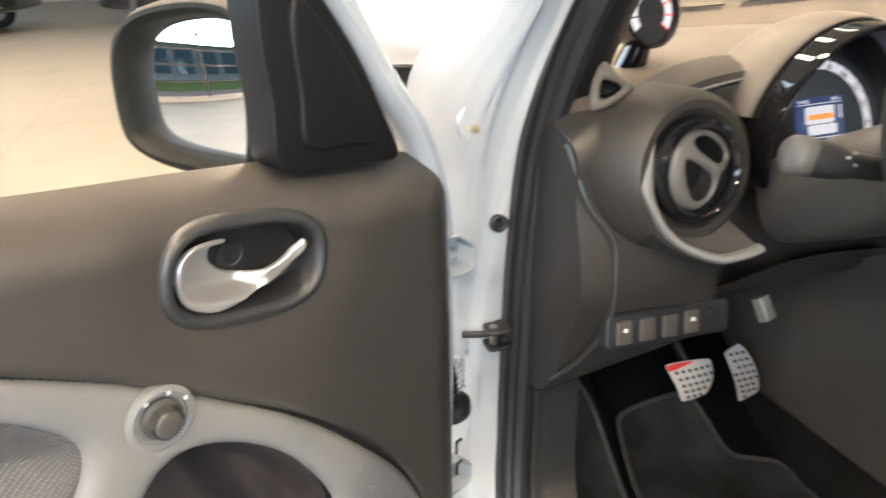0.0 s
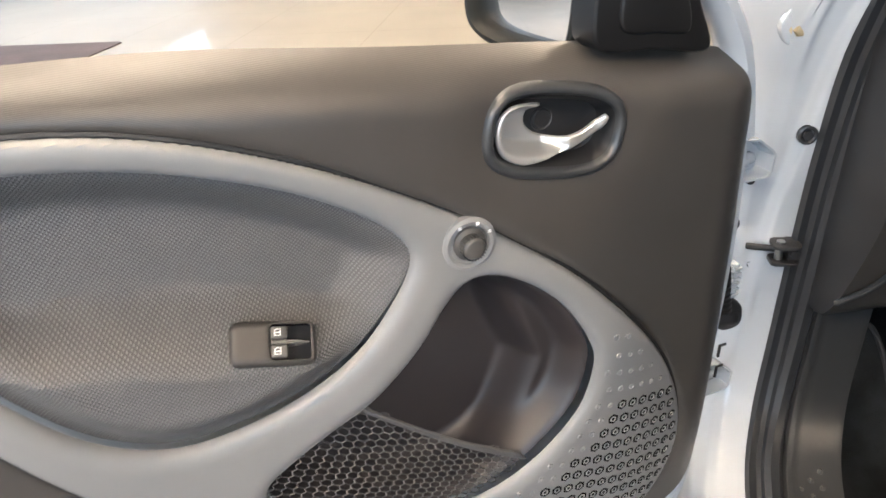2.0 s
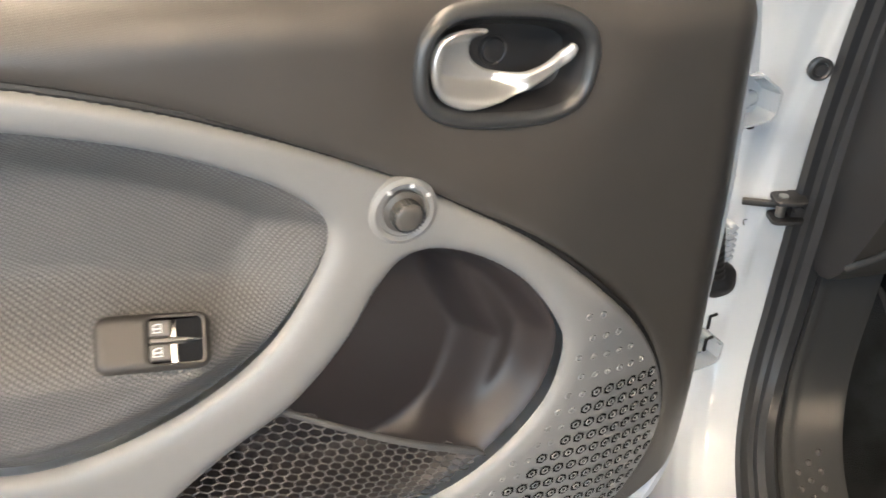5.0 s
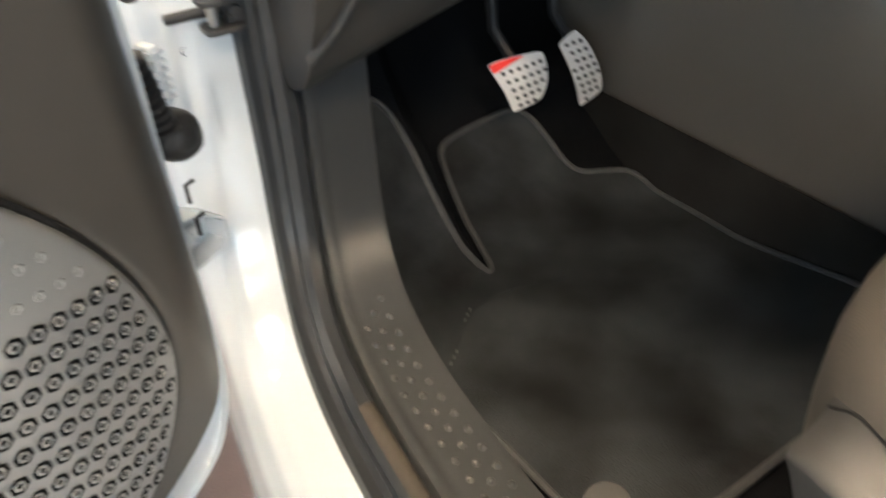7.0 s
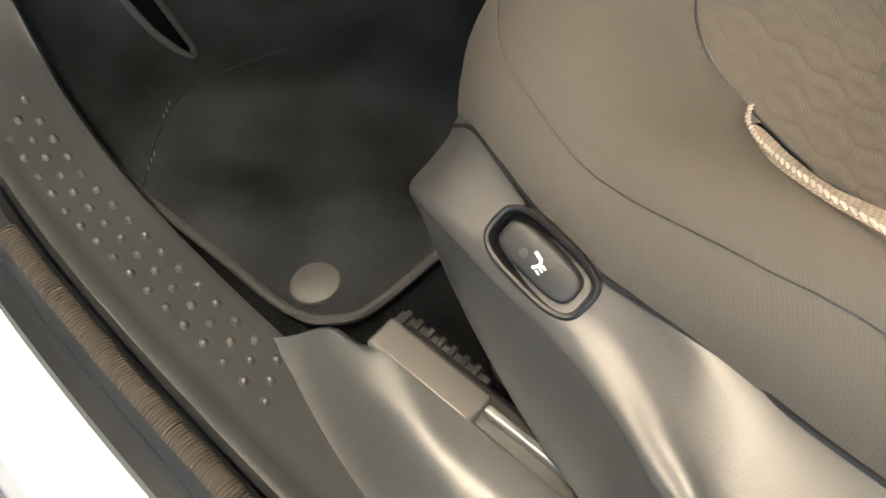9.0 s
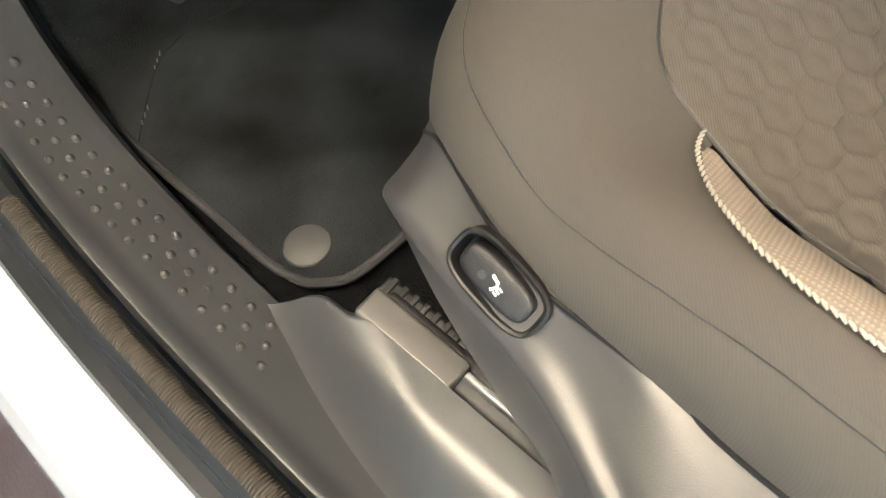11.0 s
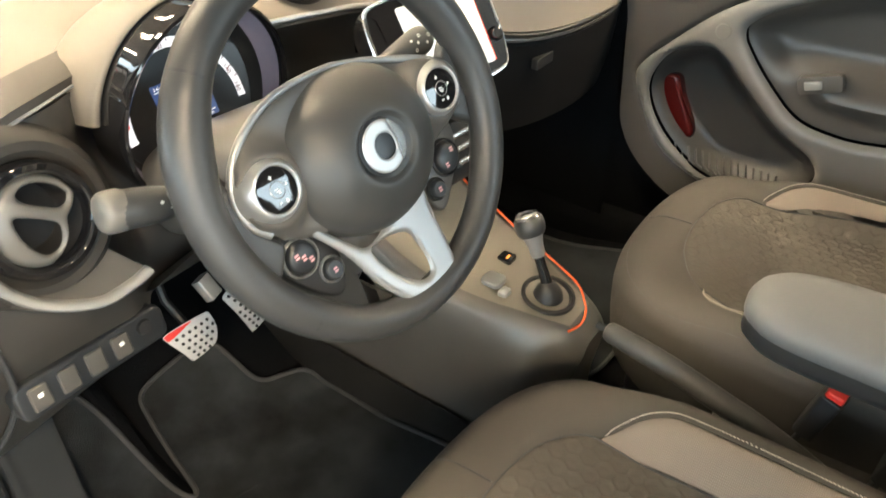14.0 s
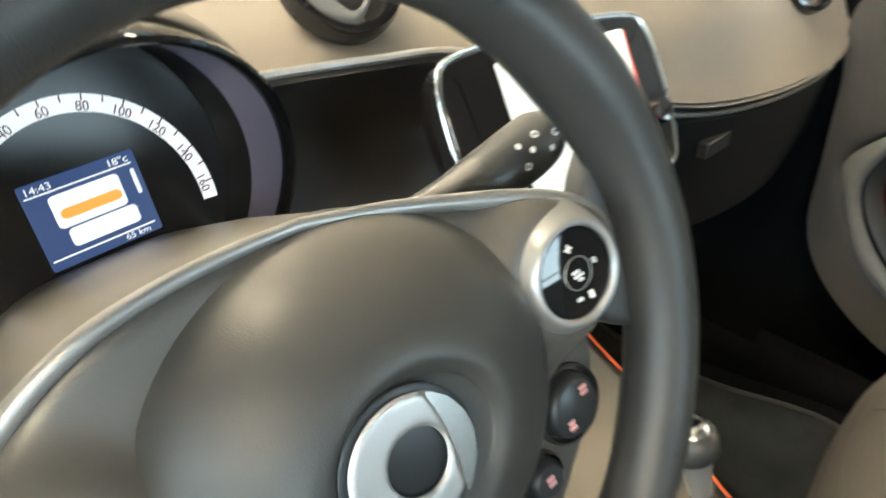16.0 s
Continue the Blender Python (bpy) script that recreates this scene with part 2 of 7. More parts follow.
def inset(poly, d):
    """The outline moved inwards by d (2D, anticlockwise)."""
    n = len(poly)
    out = []
    for i in range(n):
        a, b, c = poly[i - 1], poly[i], poly[(i + 1) % n]
        t = Vector((c[0] - a[0], c[1] - a[1]))
        t.normalize()
        out.append((b[0] - t.y * d, b[1] + t.x * d))
    return out


def ccw(poly):
    s = sum(a[0] * b[1] - b[0] * a[1] for a, b in zip(poly, poly[1:] + poly[:1]))
    return poly if s > 0 else poly[::-1]


def slab(bm, poly, z0, z1, bevel=0.002, m=None, steps=3, dome=0.0, rings=6):
    """A plate over a 2D outline with rounded upper edge, and a domed top where dome is given."""
    m = m or Matrix()
    poly = ccw([tuple(p)[:2] for p in poly])
    loops = [[m @ Vector((x, y, z0)) for x, y in poly]]
    for s in range(steps + 1):
        a = math.pi / 2 * s / steps
        q = inset(poly, bevel * (1 - math.cos(a)))
        loops.append([m @ Vector((x, y, z1 - bevel + bevel * math.sin(a))) for x, y in q])
    if dome:
        q = inset(poly, bevel)
        cx, cy = sum(p[0] for p in q) / len(q), sum(p[1] for p in q) / len(q)
        for s in range(1, rings):
            f = 1 - s / rings
            loops.append([m @ Vector((cx + (x - cx) * f, cy + (y - cy) * f, z1 + dome * (1 - f * f))) for x, y in q])
    loft(bm, loops)


def ellipse(cx, cy, rx, ry, n=40, p=2.0, rot=0.0):
    """A (super)ellipse as an outline."""
    out = []
    c, s = math.cos(radians(rot)), math.sin(radians(rot))
    for k in range(n):
        a = 2 * math.pi * k / n
        x = rx * math.copysign(abs(math.cos(a)) ** (2 / p), math.cos(a))
        y = ry * math.copysign(abs(math.sin(a)) ** (2 / p), math.sin(a))
        out.append((cx + x * c - y * s, cy + x * s + y * c))
    return out


def rounded(x0, y0, x1, y1, r, n=5):
    out = []
    for cx, cy, a in ((x1 - r, y1 - r, 0), (x0 + r, y1 - r, 90), (x0 + r, y0 + r, 180), (x1 - r, y0 + r, 270)):
        for k in range(n + 1):
            b = radians(a + 90 * k / n)
            out.append((cx + r * math.cos(b), cy + r * math.sin(b)))
    return out


def box(bm, x0, y0, z0, x1, y1, z1, m=None, bevel=0.0):
    m = m or Matrix()
    if bevel:
        slab(bm, rounded(x0, y0, x1, y1, bevel), z0, z1, bevel, m)
        return
    vs = [bm.verts.new(m @ Vector((x, y, z))) for z in (z0, z1) for x, y in ((x0, y0), (x1, y0), (x1, y1), (x0, y1))]
    for f in ((3, 2, 1, 0), (4, 5, 6, 7), (0, 1, 5, 4), (1, 2, 6, 5), (2, 3, 7, 6), (3, 0, 4, 7)):
        bm.faces.new([vs[i] for i in f])


def sheet(bm, f, nu, nv, thick=0.0):
    """A surface f(a, b), a and b from 0 to 1, with a back thick metres along -normal."""
    g = [[bm.verts.new(f(i / nu, j / nv)) for j in range(nv + 1)] for i in range(nu + 1)]
    fs = [bm.faces.new((g[i][j], g[i + 1][j], g[i + 1][j + 1], g[i][j + 1])) for i in range(nu) for j in range(nv)]
    if thick:
        bmesh.ops.solidify(bm, geom=fs, thickness=thick)


def nearest(poly, P):
    """Signed distance (inside negative) of points P to a closed outline, and the nearest points on it."""
    A = np.array([tuple(p)[:2] for p in poly])
    B = np.roll(A, -1, 0)
    best, near = np.full(len(P), 1e9), np.zeros((len(P), 2))
    inside = np.zeros(len(P), bool)
    for a, b in zip(A, B):
        d = b - a
        t = np.clip(((P - a) @ d) / max(d @ d, 1e-12), 0, 1)
        q = a + t[:, None] * d
        r = np.hypot(*(P - q).T)
        m = r < best
        best[m], near[m] = r[m], q[m]
        c = (a[1] > P[:, 1]) != (b[1] > P[:, 1])
        with np.errstate(divide='ignore', invalid='ignore'):
            xi = a[0] + (P[:, 1] - a[1]) / (b[1] - a[1] if b[1] != a[1] else 1e-12) * d[0]
        inside ^= c & (P[:, 0] < xi)
    return np.where(inside, -best, best), near


def region(bm, keep, cut, height, step, m=None):
    """A relief over the outline keep less the outlines cut: height(P) gives the third axis for an array of 2D points."""
    m = m or Matrix()
    K = np.array([tuple(p)[:2] for p in keep])
    lo, hi = K.min(0) - 1.3 * step, K.max(0) + 1.3 * step
    nx, ny = [int(math.ceil((hi[k] - lo[k]) / step)) + 1 for k in (0, 1)]
    X, Y = np.meshgrid(lo[0] + step * np.arange(nx), lo[1] + step * np.arange(ny), indexing='ij')
    P = np.stack([X.ravel(), Y.ravel()], 1)

    def dist(Q):
        d = nearest(keep, Q)[0]
        for c in cut:
            d = np.maximum(d, -nearest(c, Q)[0])
        return d

    sd = dist(P)
    sd[np.abs(sd) < 0.02 * step] = -0.02 * step
    idx = np.arange(nx * ny).reshape(nx, ny)
    edge, extra, faces = {}, [], []
    for i in range(nx - 1):
        for j in range(ny - 1):
            q = (idx[i, j], idx[i + 1, j], idx[i + 1, j + 1], idx[i, j + 1])
            ins = [sd[k] < 0 for k in q]
            if not any(ins):
                continue
            if all(ins):
                faces.append(q)
                continue
            f = []
            for a in range(4):
                k, l = q[a], q[(a + 1) % 4]
                if sd[k] < 0:
                    f.append(k)
                if (sd[k] < 0) != (sd[l] < 0):
                    key = (min(k, l), max(k, l))
                    if key not in edge:
                        t = sd[k] / (sd[k] - sd[l])
                        edge[key] = nx * ny + len(extra)
                        extra.append(P[k] + t * (P[l] - P[k]))
                    f.append(edge[key])
            if len(f) >= 3:
                faces.append(tuple(f))
    if extra:
        E = np.array(extra)
        for c in (keep, *cut):
            d, q = nearest(c, E)
            on = np.abs(d) < 0.35 * step
            E[on] = q[on]
        P = np.vstack([P, E])
    H = height(P)
    vs = {}
    for f in faces:
        for k in f:
            if k not in vs:
                vs[k] = bm.verts.new(m @ Vector((P[k, 0], P[k, 1], H[k])))
        bm.faces.new([vs[k] for k in f])


def smooth01(x):
    x = np.clip(x, 0, 1)
    return x * x * (3 - 2 * x)


def text(name, body, size, m, mat, parent, depth=0.0003):
    """Raised lettering in the built-in font."""
    c = bpy.data.curves.new(name, 'FONT')
    c.body, c.size, c.extrude, c.align_x, c.align_y = body, size, depth, 'CENTER', 'CENTER'
    tmp = bpy.data.objects.new("tmp", c)
    scene.collection.objects.link(tmp)
    me = bpy.data.meshes.new_from_object(tmp.evaluated_get(bpy.context.evaluated_depsgraph_get()))
    bpy.data.objects.remove(tmp)
    bm = bmesh.new()
    bm.from_mesh(me)
    bm.transform(m)
    return part(name, bm, mat, parent)


def outline(pts, n=6):
    return [tuple(p)[:2] for p in spline([(a, b, 0) for a, b in pts], n, True)]


# ---- showroom: floor, walls, windows, ceiling ----
def tiled(name, color, joint, size, rough):
    m = material(name, color, rough, vary=0.16, scale=0.9, coat=0.15)
    t = m.node_tree
    b = t.nodes["Principled BSDF"]
    k = t.nodes.new("ShaderNodeTexBrick")
    k.inputs["Scale"].default_value = 1.0
    k.inputs["Brick Width"].default_value, k.inputs["Row Height"].default_value = size, size
    k.inputs["Mortar Size"].default_value = 0.004
    k.offset = 0.0
    k.inputs["Color1"].default_value = k.inputs["Color2"].default_value = (1, 1, 1, 1)
    k.inputs["Mortar"].default_value = (*joint, 1)
    t.links.new(t.nodes["Texture Coordinate"].outputs["Object"], k.inputs["Vector"])
    x = t.nodes.new("ShaderNodeMix")
    x.data_type, x.blend_type = 'RGBA', 'MULTIPLY'
    x.inputs["Factor"].default_value = 1
    t.links.new(b.inputs["Base Color"].links[0].from_socket, x.inputs["A"])
    t.links.new(k.outputs["Color"], x.inputs["B"])
    t.links.new(x.outputs["Result"], b.inputs["Base Color"])
    return m


FLOOR = tiled("polished_floor_tile", (0.185, 0.170, 0.146), (0.72, 0.70, 0.67), 1.2, 0.55)
WALLM = material("painted_wall", (0.42, 0.39, 0.35), 0.8, vary=0.06, scale=1.5)
CEILM = material("ceiling_panel", (0.30, 0.28, 0.26), 0.9, vary=0.05, scale=2)
RUG = material("plum_carpet_tile", (0.05, 0.037, 0.04), 0.95, vary=0.3, scale=4, grain=0.6, grain_scale=200)
MULL = material("dark_window_frame", (0.05, 0.05, 0.052), 0.5, vary=0.05)
GRASS = material("lawn", (0.07, 0.14, 0.03), 0.95, vary=0.4, scale=0.6)
PALE = material("pale_building_render", (0.5, 0.55, 0.6), 0.8, vary=0.1, scale=0.5)
ASPH = material("asphalt_path", (0.16, 0.16, 0.17), 0.9, vary=0.2, scale=1.0)

bm = bmesh.new()
box(bm, -10, -9.1, -0.25, 12, 24, 0.0)
solid("floor", bm, FLOOR, "polished beige showroom floor tiles", "floor", "structure")
bm = bmesh.new()
slab(bm, rounded(-1.75, -2.8, 2.2, 2.9, 0.05), 0.002, 0.012, 0.006)
solid("carpet", bm, RUG, "dark plum carpet laid under the white car", "carpet", "structure")
bm = bmesh.new()
slab(bm, rounded(-9.3, 3.9, -4.7, 5.9, 0.05), 0.002, 0.012, 0.006)
solid("carpet_2", bm, RUG, "dark plum carpet field on the tiles", "carpet", "structure")
bm = bmesh.new()
box(bm, -10, 24, 0, 12, 24.25, 5.2)
solid("wall_north", bm, WALLM, "plain warm-white showroom wall", "wall", "structure")
bm = bmesh.new()
box(bm, -10, -9.35, -0.25, 12, -9.1, 0.4)
box(bm, -10, -9.35, 4.4, 12, -9.1, 5.2)
box(bm, -10, -9.35, 0.4, -8, -9.1, 4.4)
box(bm, 9, -9.35, 0.4, 12, -9.1, 4.4)
solid("wall_south", bm, WALLM, "window wall with sill and lintel", "wall", "structure")
# Unseen window, added as the source of cool light on the open door.
ws = thing("window_3", "tall showroom window with dark bars", "window", pose(0.5, -9.2, 0.4), kind="structure")
for k in range(6):
    bm = bmesh.new()
    box(bm, -8.0 + 3.4 * k - 0.07, -9.3, 0.4, -8.0 + 3.4 * k + 0.07, -9.15, 4.4)
    part("post", bm, MULL, ws)
for z in (1.4, 2.4, 3.4):
    bm = bmesh.new()
    box(bm, -8, -9.28, z - 0.035, 9, -9.17, z + 0.035)
    part("bar", bm, MULL, ws)
bm = bmesh.new()
box(bm, -10.25, -9.35, 5.2, 12.25, 24.25, 5.45)
solid("ceiling", bm, CEILM, "pale showroom ceiling", "ceiling", "structure")


def window_wall(n, x, s):
    """A long glazed wall with upright posts and level bars."""
    bm = bmesh.new()
    box(bm, min(x, x + 0.25 * s), -9.35, 4.4, max(x, x + 0.25 * s), 24.25, 5.2)
    box(bm, min(x, x + 0.25 * s), -9.35, -0.25, max(x, x + 0.25 * s), 24.25, 0.2)
    solid("wall_west" if s < 0 else "wall_east", bm, WALLM, "window wall with sill and lintel", "wall", "structure")
    w = thing("window_%d" % n, "tall showroom window with dark bars", "window", pose(x, 7, 0.2), kind="structure")
    for k in range(10):
        y = -9.1 + 33.1 * k / 9
        bm = bmesh.new()
        box(bm, x - 0.05, y - 0.07, 0.2, x + 0.1, y + 0.07, 4.4)
        part("post", bm, MULL, w)
    for k in range(1, 7):
        bm = bmesh.new()
        z = 0.2 + 4.2 * k / 7
        box(bm, x - 0.02, -9, z - 0.035, x + 0.07, 24, z + 0.035)
        part("bar", bm, MULL, w)


window_wall(1, -10, -1)
window_wall(2, 12, 1)
area("window_daylight", look((-9.8, 4, 3.25), (0, 4, 1.0)), 30, 2.1, WINDOW_W, (0.72, 0.88, 1.0))
# Added area lamp at the south side: cool fill for the door.
area("south_fill_daylight", look((0.5, -9.0, 2.5), (0.5, 0, 1.0)), 16, 3.4, FILL_S, (0.72, 0.88, 1.0))
area("far_window_daylight", look((11.8, 4, 3.75), (0, 4, 1.0)), 30, 1.2, WINDOW_E, (0.72, 0.88, 1.0))

for s, nm in ((-1, "ground"), (1, "ground_2")):
    bm = bmesh.new()
    x0, x1 = (-80, -10.3) if s < 0 else (12.3, 80)
    sheet(bm, lambda a, b: V(x0 + (x1 - x0) * a, -60 + 140 * b, -0.06), 8, 8)
    solid(nm, bm, GRASS, "mown lawn outside the windows", "lawn", "structure")
bm = bmesh.new()
box(bm, -15.5, -40, -0.05, -11.0, 40, 0.0)
solid("path", bm, ASPH, "grey path outside the windows", "path", "structure")
house = thing("building", "pale grey building beyond the lawn", "building", pose(-34, 0, 0))
bm = bmesh.new()
box(bm, -44, -22, -0.05, -34, 26, 5.0)
part("wall", bm, PALE, house)
bm = bmesh.new()
box(bm, -44.6, -22.6, 5.0, -33.4, 26.6, 5.5)
part("roof", bm, MULL, house)
GLASSB = material("blue_window_glass", (0.10, 0.2, 0.28), 0.08, vary=0.05)
for k in range(10):
    bm = bmesh.new()
    box(bm, -34.02, -20.5 + 4.6 * k, 1.0, -33.95, -17.0 + 4.6 * k, 4.4)
    part("window", bm, GLASSB, house)

# long lamps under the ceiling, unseen; (1.6, -3.8) is added to brighten the door panel
for i, (x, y) in enumerate([(-5.5, -4), (-5.5, 8), (-1.5, 0.7), (-2.3, -4.2), (-1.7, 4.7), (1.4, 5.0), (-3.2, 9), (1.6, -3.8), (7, -4), (7, 6)]):
    lamp = thing("ceiling_lamp", "long white ceiling lamp", "lamp", pose(x, y, 5.1), group="ceiling lamps")
    bm = bmesh.new()
    box(bm, x - 0.32, y - 1.3, 5.06, x + 0.32, y + 1.3, 5.2, bevel=0.01)
    part("casing", bm, CEILM, lamp)
    bm = bmesh.new()
    box(bm, x - 0.27, y - 1.25, 5.05, x + 0.27, y + 1.25, 5.056)
    part("diffuser", bm, LEDW, lamp)


def parked_car(name, label, m, paint):
    """A plain parked hatchback: body, glass band, four wheels."""
    car = thing(name, label, "car", m, local=True, group="parked cars")
    bm = bmesh.new()
    prof = [(-2.0, 0.35), (-2.05, 0.62), (-1.9, 0.92), (-1.0, 1.0), (-0.35, 1.42), (0.9, 1.48), (1.75, 1.35), (2.0, 0.95), (2.05, 0.6), (1.98, 0.3), (0, 0.24)]
    pts = spline(prof, 5, True)
    loops = []
    for x, f in ((-0.86, 0.93), (-0.8, 0.985), (-0.6, 1.0), (0, 1.01), (0.6, 1.0), (0.8, 0.985), (0.86, 0.93)):
        loops.append([V(x * (1 - 0.12 * max(0, p.y - 0.9) / 0.5), p.x * f, 0.85 + (p.y - 0.85) * f) for p in pts])
    loft(bm, loops)
    part("body", bm, paint, car)
    for s in (-1, 1):
        bm = bmesh.new()
        slab(bm, spline([(-0.85, 0.98), (-0.25, 1.34), (0.8, 1.4), (1.5, 1.3), (1.7, 0.98)], 4) + [], 0.0, 0.01, 0.003, m=pose(s * 0.80, 0, 0, 90, 0, 90))
        part("side_window", bm, GLOSS, car)
        for y in (-1.28, 1.26):
            bm = bmesh.new()
            ax = pose(s * 0.78, y, 0.33, 0, 90 * s, 0)
            lathe(bm, [(0.21, -0.08), (0.31, -0.08), (0.33, -0.05), (0.33, 0.07), (0.31, 0.09), (0.21, 0.09)], ax, 28)
            w = part("tyre", bm, RUBBER, car)
            bm = bmesh.new()
            lathe(bm, [(0.0, 0.06), (0.05, 0.07), (0.06, 0.04), (0.19, 0.05), (0.215, 0.085), (0.22, 0.0)], ax, 28)
            for q in range(5):
                box(bm, 0.04, -0.025, 0.05, 0.2, 0.025, 0.075, m=ax @ pose(0, 0, 0, 0, 0, 72 * q))
            part("rim", bm, STEEL, w)
    return car


parked_car("car", "dark parked hatchback on the tiled floor", pose(-6.0, 15.0, 0, 0, 0, 78), GLOSS)
parked_car("car", "silver parked hatchback on the tiled floor", pose(1.6, 6.4, 0, 0, 0, 70), material("silver_car_paint", (0.45, 0.46, 0.47), 0.3, metal=0.5, vary=0.03))
parked_car("car", "dark parked hatchback on the tiled floor", pose(-0.6, 15.5, 0, 0, 0, 88), GLOSS)


# ---- the white car: shell, pillar, sill, seals ----
# line of the door opening: down the windscreen pillar, along the sill
OPEN_PTS = [(-0.52, 0.24, 1.46), (-0.575, 0.40, 1.33), (-0.62, 0.525, 1.16), (-0.640, 0.597, 1.0), (-0.647, 0.622, 0.85), (-0.650, 0.632, 0.7), (-0.656, 0.628, 0.56),
               (-0.670, 0.602, 0.455), (-0.690, 0.54, 0.402), (-0.706, 0.45, 0.382), (-0.716, 0.34, 0.378), (-0.722, 0.2, 0.378), (-0.724, 0.0, 0.378), (-0.724, -0.35, 0.378), (-0.724, -0.7, 0.378)]
OPEN = spline(OPEN_PTS, 6)
OPEN_FINE = spline(OPEN_PTS, 18)


def ramp(x, a, b):
    t = min(1.0, max(0.0, (x - a) / (b - a)))
    return t * t * (3 - 2 * t)


def along(prof, pts, bm, relief=None):
    """Sweep (outwards, into the opening) outline points along the opening's line."""
    loops = []
    for i, p in enumerate(pts):
        t = (pts[min(i + 1, len(pts) - 1)] - pts[max(i - 1, 0)])
        t.x = 0
        t.normalize()
        n = V(0, t.z, -t.y)
        k = ramp(p.z, 0.97, 1.16)
        loops.append([p + V(-s * (1 - 0.30 * k * (s > 0.03)), 0, 0) + n * (h * (1 - 0.72 * k * (s > 0.08)) + (relief(s, p) if relief else 0)) for s, h in prof])
    loft(bm, loops, closed=False)


car = thing("car", "white two-seat car body with painted door frame", "car", pose(0, 0, 0.2))


def pressing(s, p):
    """Pressed fields of the pillar: a sunk field under the grommet, a shallow one by the check strap, a folded upper corner."""
    if p.y < 0.5 and p.z < 0.7:
        return 0.0
    inner = ramp(s, 0.018, 0.026)
    f = -0.006 * inner * ramp(p.z, 0.800, 0.775) * ramp(p.z, 0.700, 0.725)
    f -= 0.004 * inner * ramp(p.z, 0.645, 0.630) * ramp(p.z, 0.575, 0.60) * ramp(s, 0.066, 0.058)
    f -= 0.012 * ramp(s, 0.050 - 0.10 * (p.z - 0.8), 0.066 - 0.10 * (p.z - 0.8)) * ramp(p.z, 0.42, 0.6)
    f += 0.006 * ramp(s, 0.062, 0.075) * ramp(p.z, 0.93, 0.97)
    return f


bm = bmesh.new()
key = [(-0.02, -0.035), (0.0, -0.012), (0.02, -0.012), (0.045, -0.014), (0.072, -0.018), (0.088, -0.026), (0.104, -0.05), (0.116, -0.09), (0.122, -0.14), (0.120, -0.2)]
prof = [(s, float(np.interp(s, [a for a, _ in key[:8]], [b for _, b in key[:8]]))) for s in np.linspace(-0.02, 0.116, 46)] + key[8:]
along(prof, OPEN_FINE, bm, pressing)
part("door_frame", bm, PAINT, car)
bm = bmesh.new()
along([(-0.012, -0.014), (-0.014, 0.004), (-0.008, 0.013), (0.004, 0.016), (0.012, 0.010), (0.014, 0.0), (0.02, -0.004), (0.03, -0.002), (0.034, -0.012)], OPEN, bm)
part("door_seal", bm, RUBBER, car, "black rubber door seal")
bm = bmesh.new()
along([(-0.017, -0.016), (-0.0185, -0.006), (-0.022, -0.001), (-0.028, -0.001), (-0.034, -0.005), (-0.044, -0.010), (-0.094, -0.012), (-0.102, -0.016), (-0.108, -0.045), (-0.108, -0.10)], OPEN[29:], bm)
bt = bmesh.new()
along([(-0.011, 0.006), (-0.0115, 0.0125), (-0.009, 0.0165), (-0.004, 0.0186), (0.001, 0.0184), (0.005, 0.0158)], OPEN_FINE[168:], bt, lambda s, p: 0.0009 * math.sin(p.y * 1500) * (1 if -0.010 < s < 0.003 else 0))
part("piping", bt, TAN, car, "tan woven piping of the seal")
scuff = part("sill_trim", bm, TRIM, car, "dark plastic sill trim")
def sill_z(y):
    """Height of the sill plate at y."""
    p = min(OPEN[40:], key=lambda q: abs(q.y - y))
    return p.z - 0.0105


bm = bmesh.new()
for i in range(16):
    for j in range(3):
        y = 0.171 + 0.0229 * i
        x = float(np.interp(y, [0.17, 0.42, 0.48, 0.515], [-0.664, -0.663, -0.657, -0.653])) + (0.0133 + 0.0002 * i) * j
        y += (0.0092 + 0.00026 * i) * j
        lathe(bm, [(0.0, 0.0034), (0.0018, 0.0030), (0.0032, 0.0014), (0.0040, -0.004)], pose(x, y, sill_z(y) + 0.0016), 10)
part("grip_studs", bm, SILLC, scuff, kind="stuff")

bm = bmesh.new()
along([(-0.010, -0.012), (-0.016, -0.004), (-0.036, -0.002), (-0.060, -0.012), (-0.078, -0.040), (-0.080, -0.075)], OPEN[:22], bm)
part("pillar_trim", bm, BLACK, car, "black inner pillar trim")

# moulded cover from the sill plate to the seat rail
bm = bmesh.new()


def sill_cover(a, b):
    """Slides out from under the sill plate, turns along the mat's corner and rises to the seat rail."""
    y = 0.25 - 0.965 * a
    right = float(np.interp(y, [0.150, 0.160, 0.168, 0.176, 0.183, 0.190, 0.196, 0.205, 0.22], [-0.5905, -0.5895, -0.5895, -0.593, -0.599, -0.607, -0.613, -0.620, -0.626]))
    x = -0.697 + (right + 0.697) * b
    d = 0.9 * (x + 0.636) - 0.43 * (y - 0.194)
    lift = float(smooth01(np.array([(d + 0.012) / 0.092]))[0]) * float(smooth01(np.array([b * 1.25]))[0])
    roll = 0.034 * max(0.0, (b - 0.92) / 0.08) ** 2.0 * ramp(y, 0.13, 0.16)
    return V(x, y, 0.3632 + 0.0335 * lift - roll - 0.005 * (1 - min(1, b * 10)))


sheet(bm, sill_cover, 150, 48)
part("sill_cover", bm, TRIM, car, "dark moulded cover beside the seat rail")

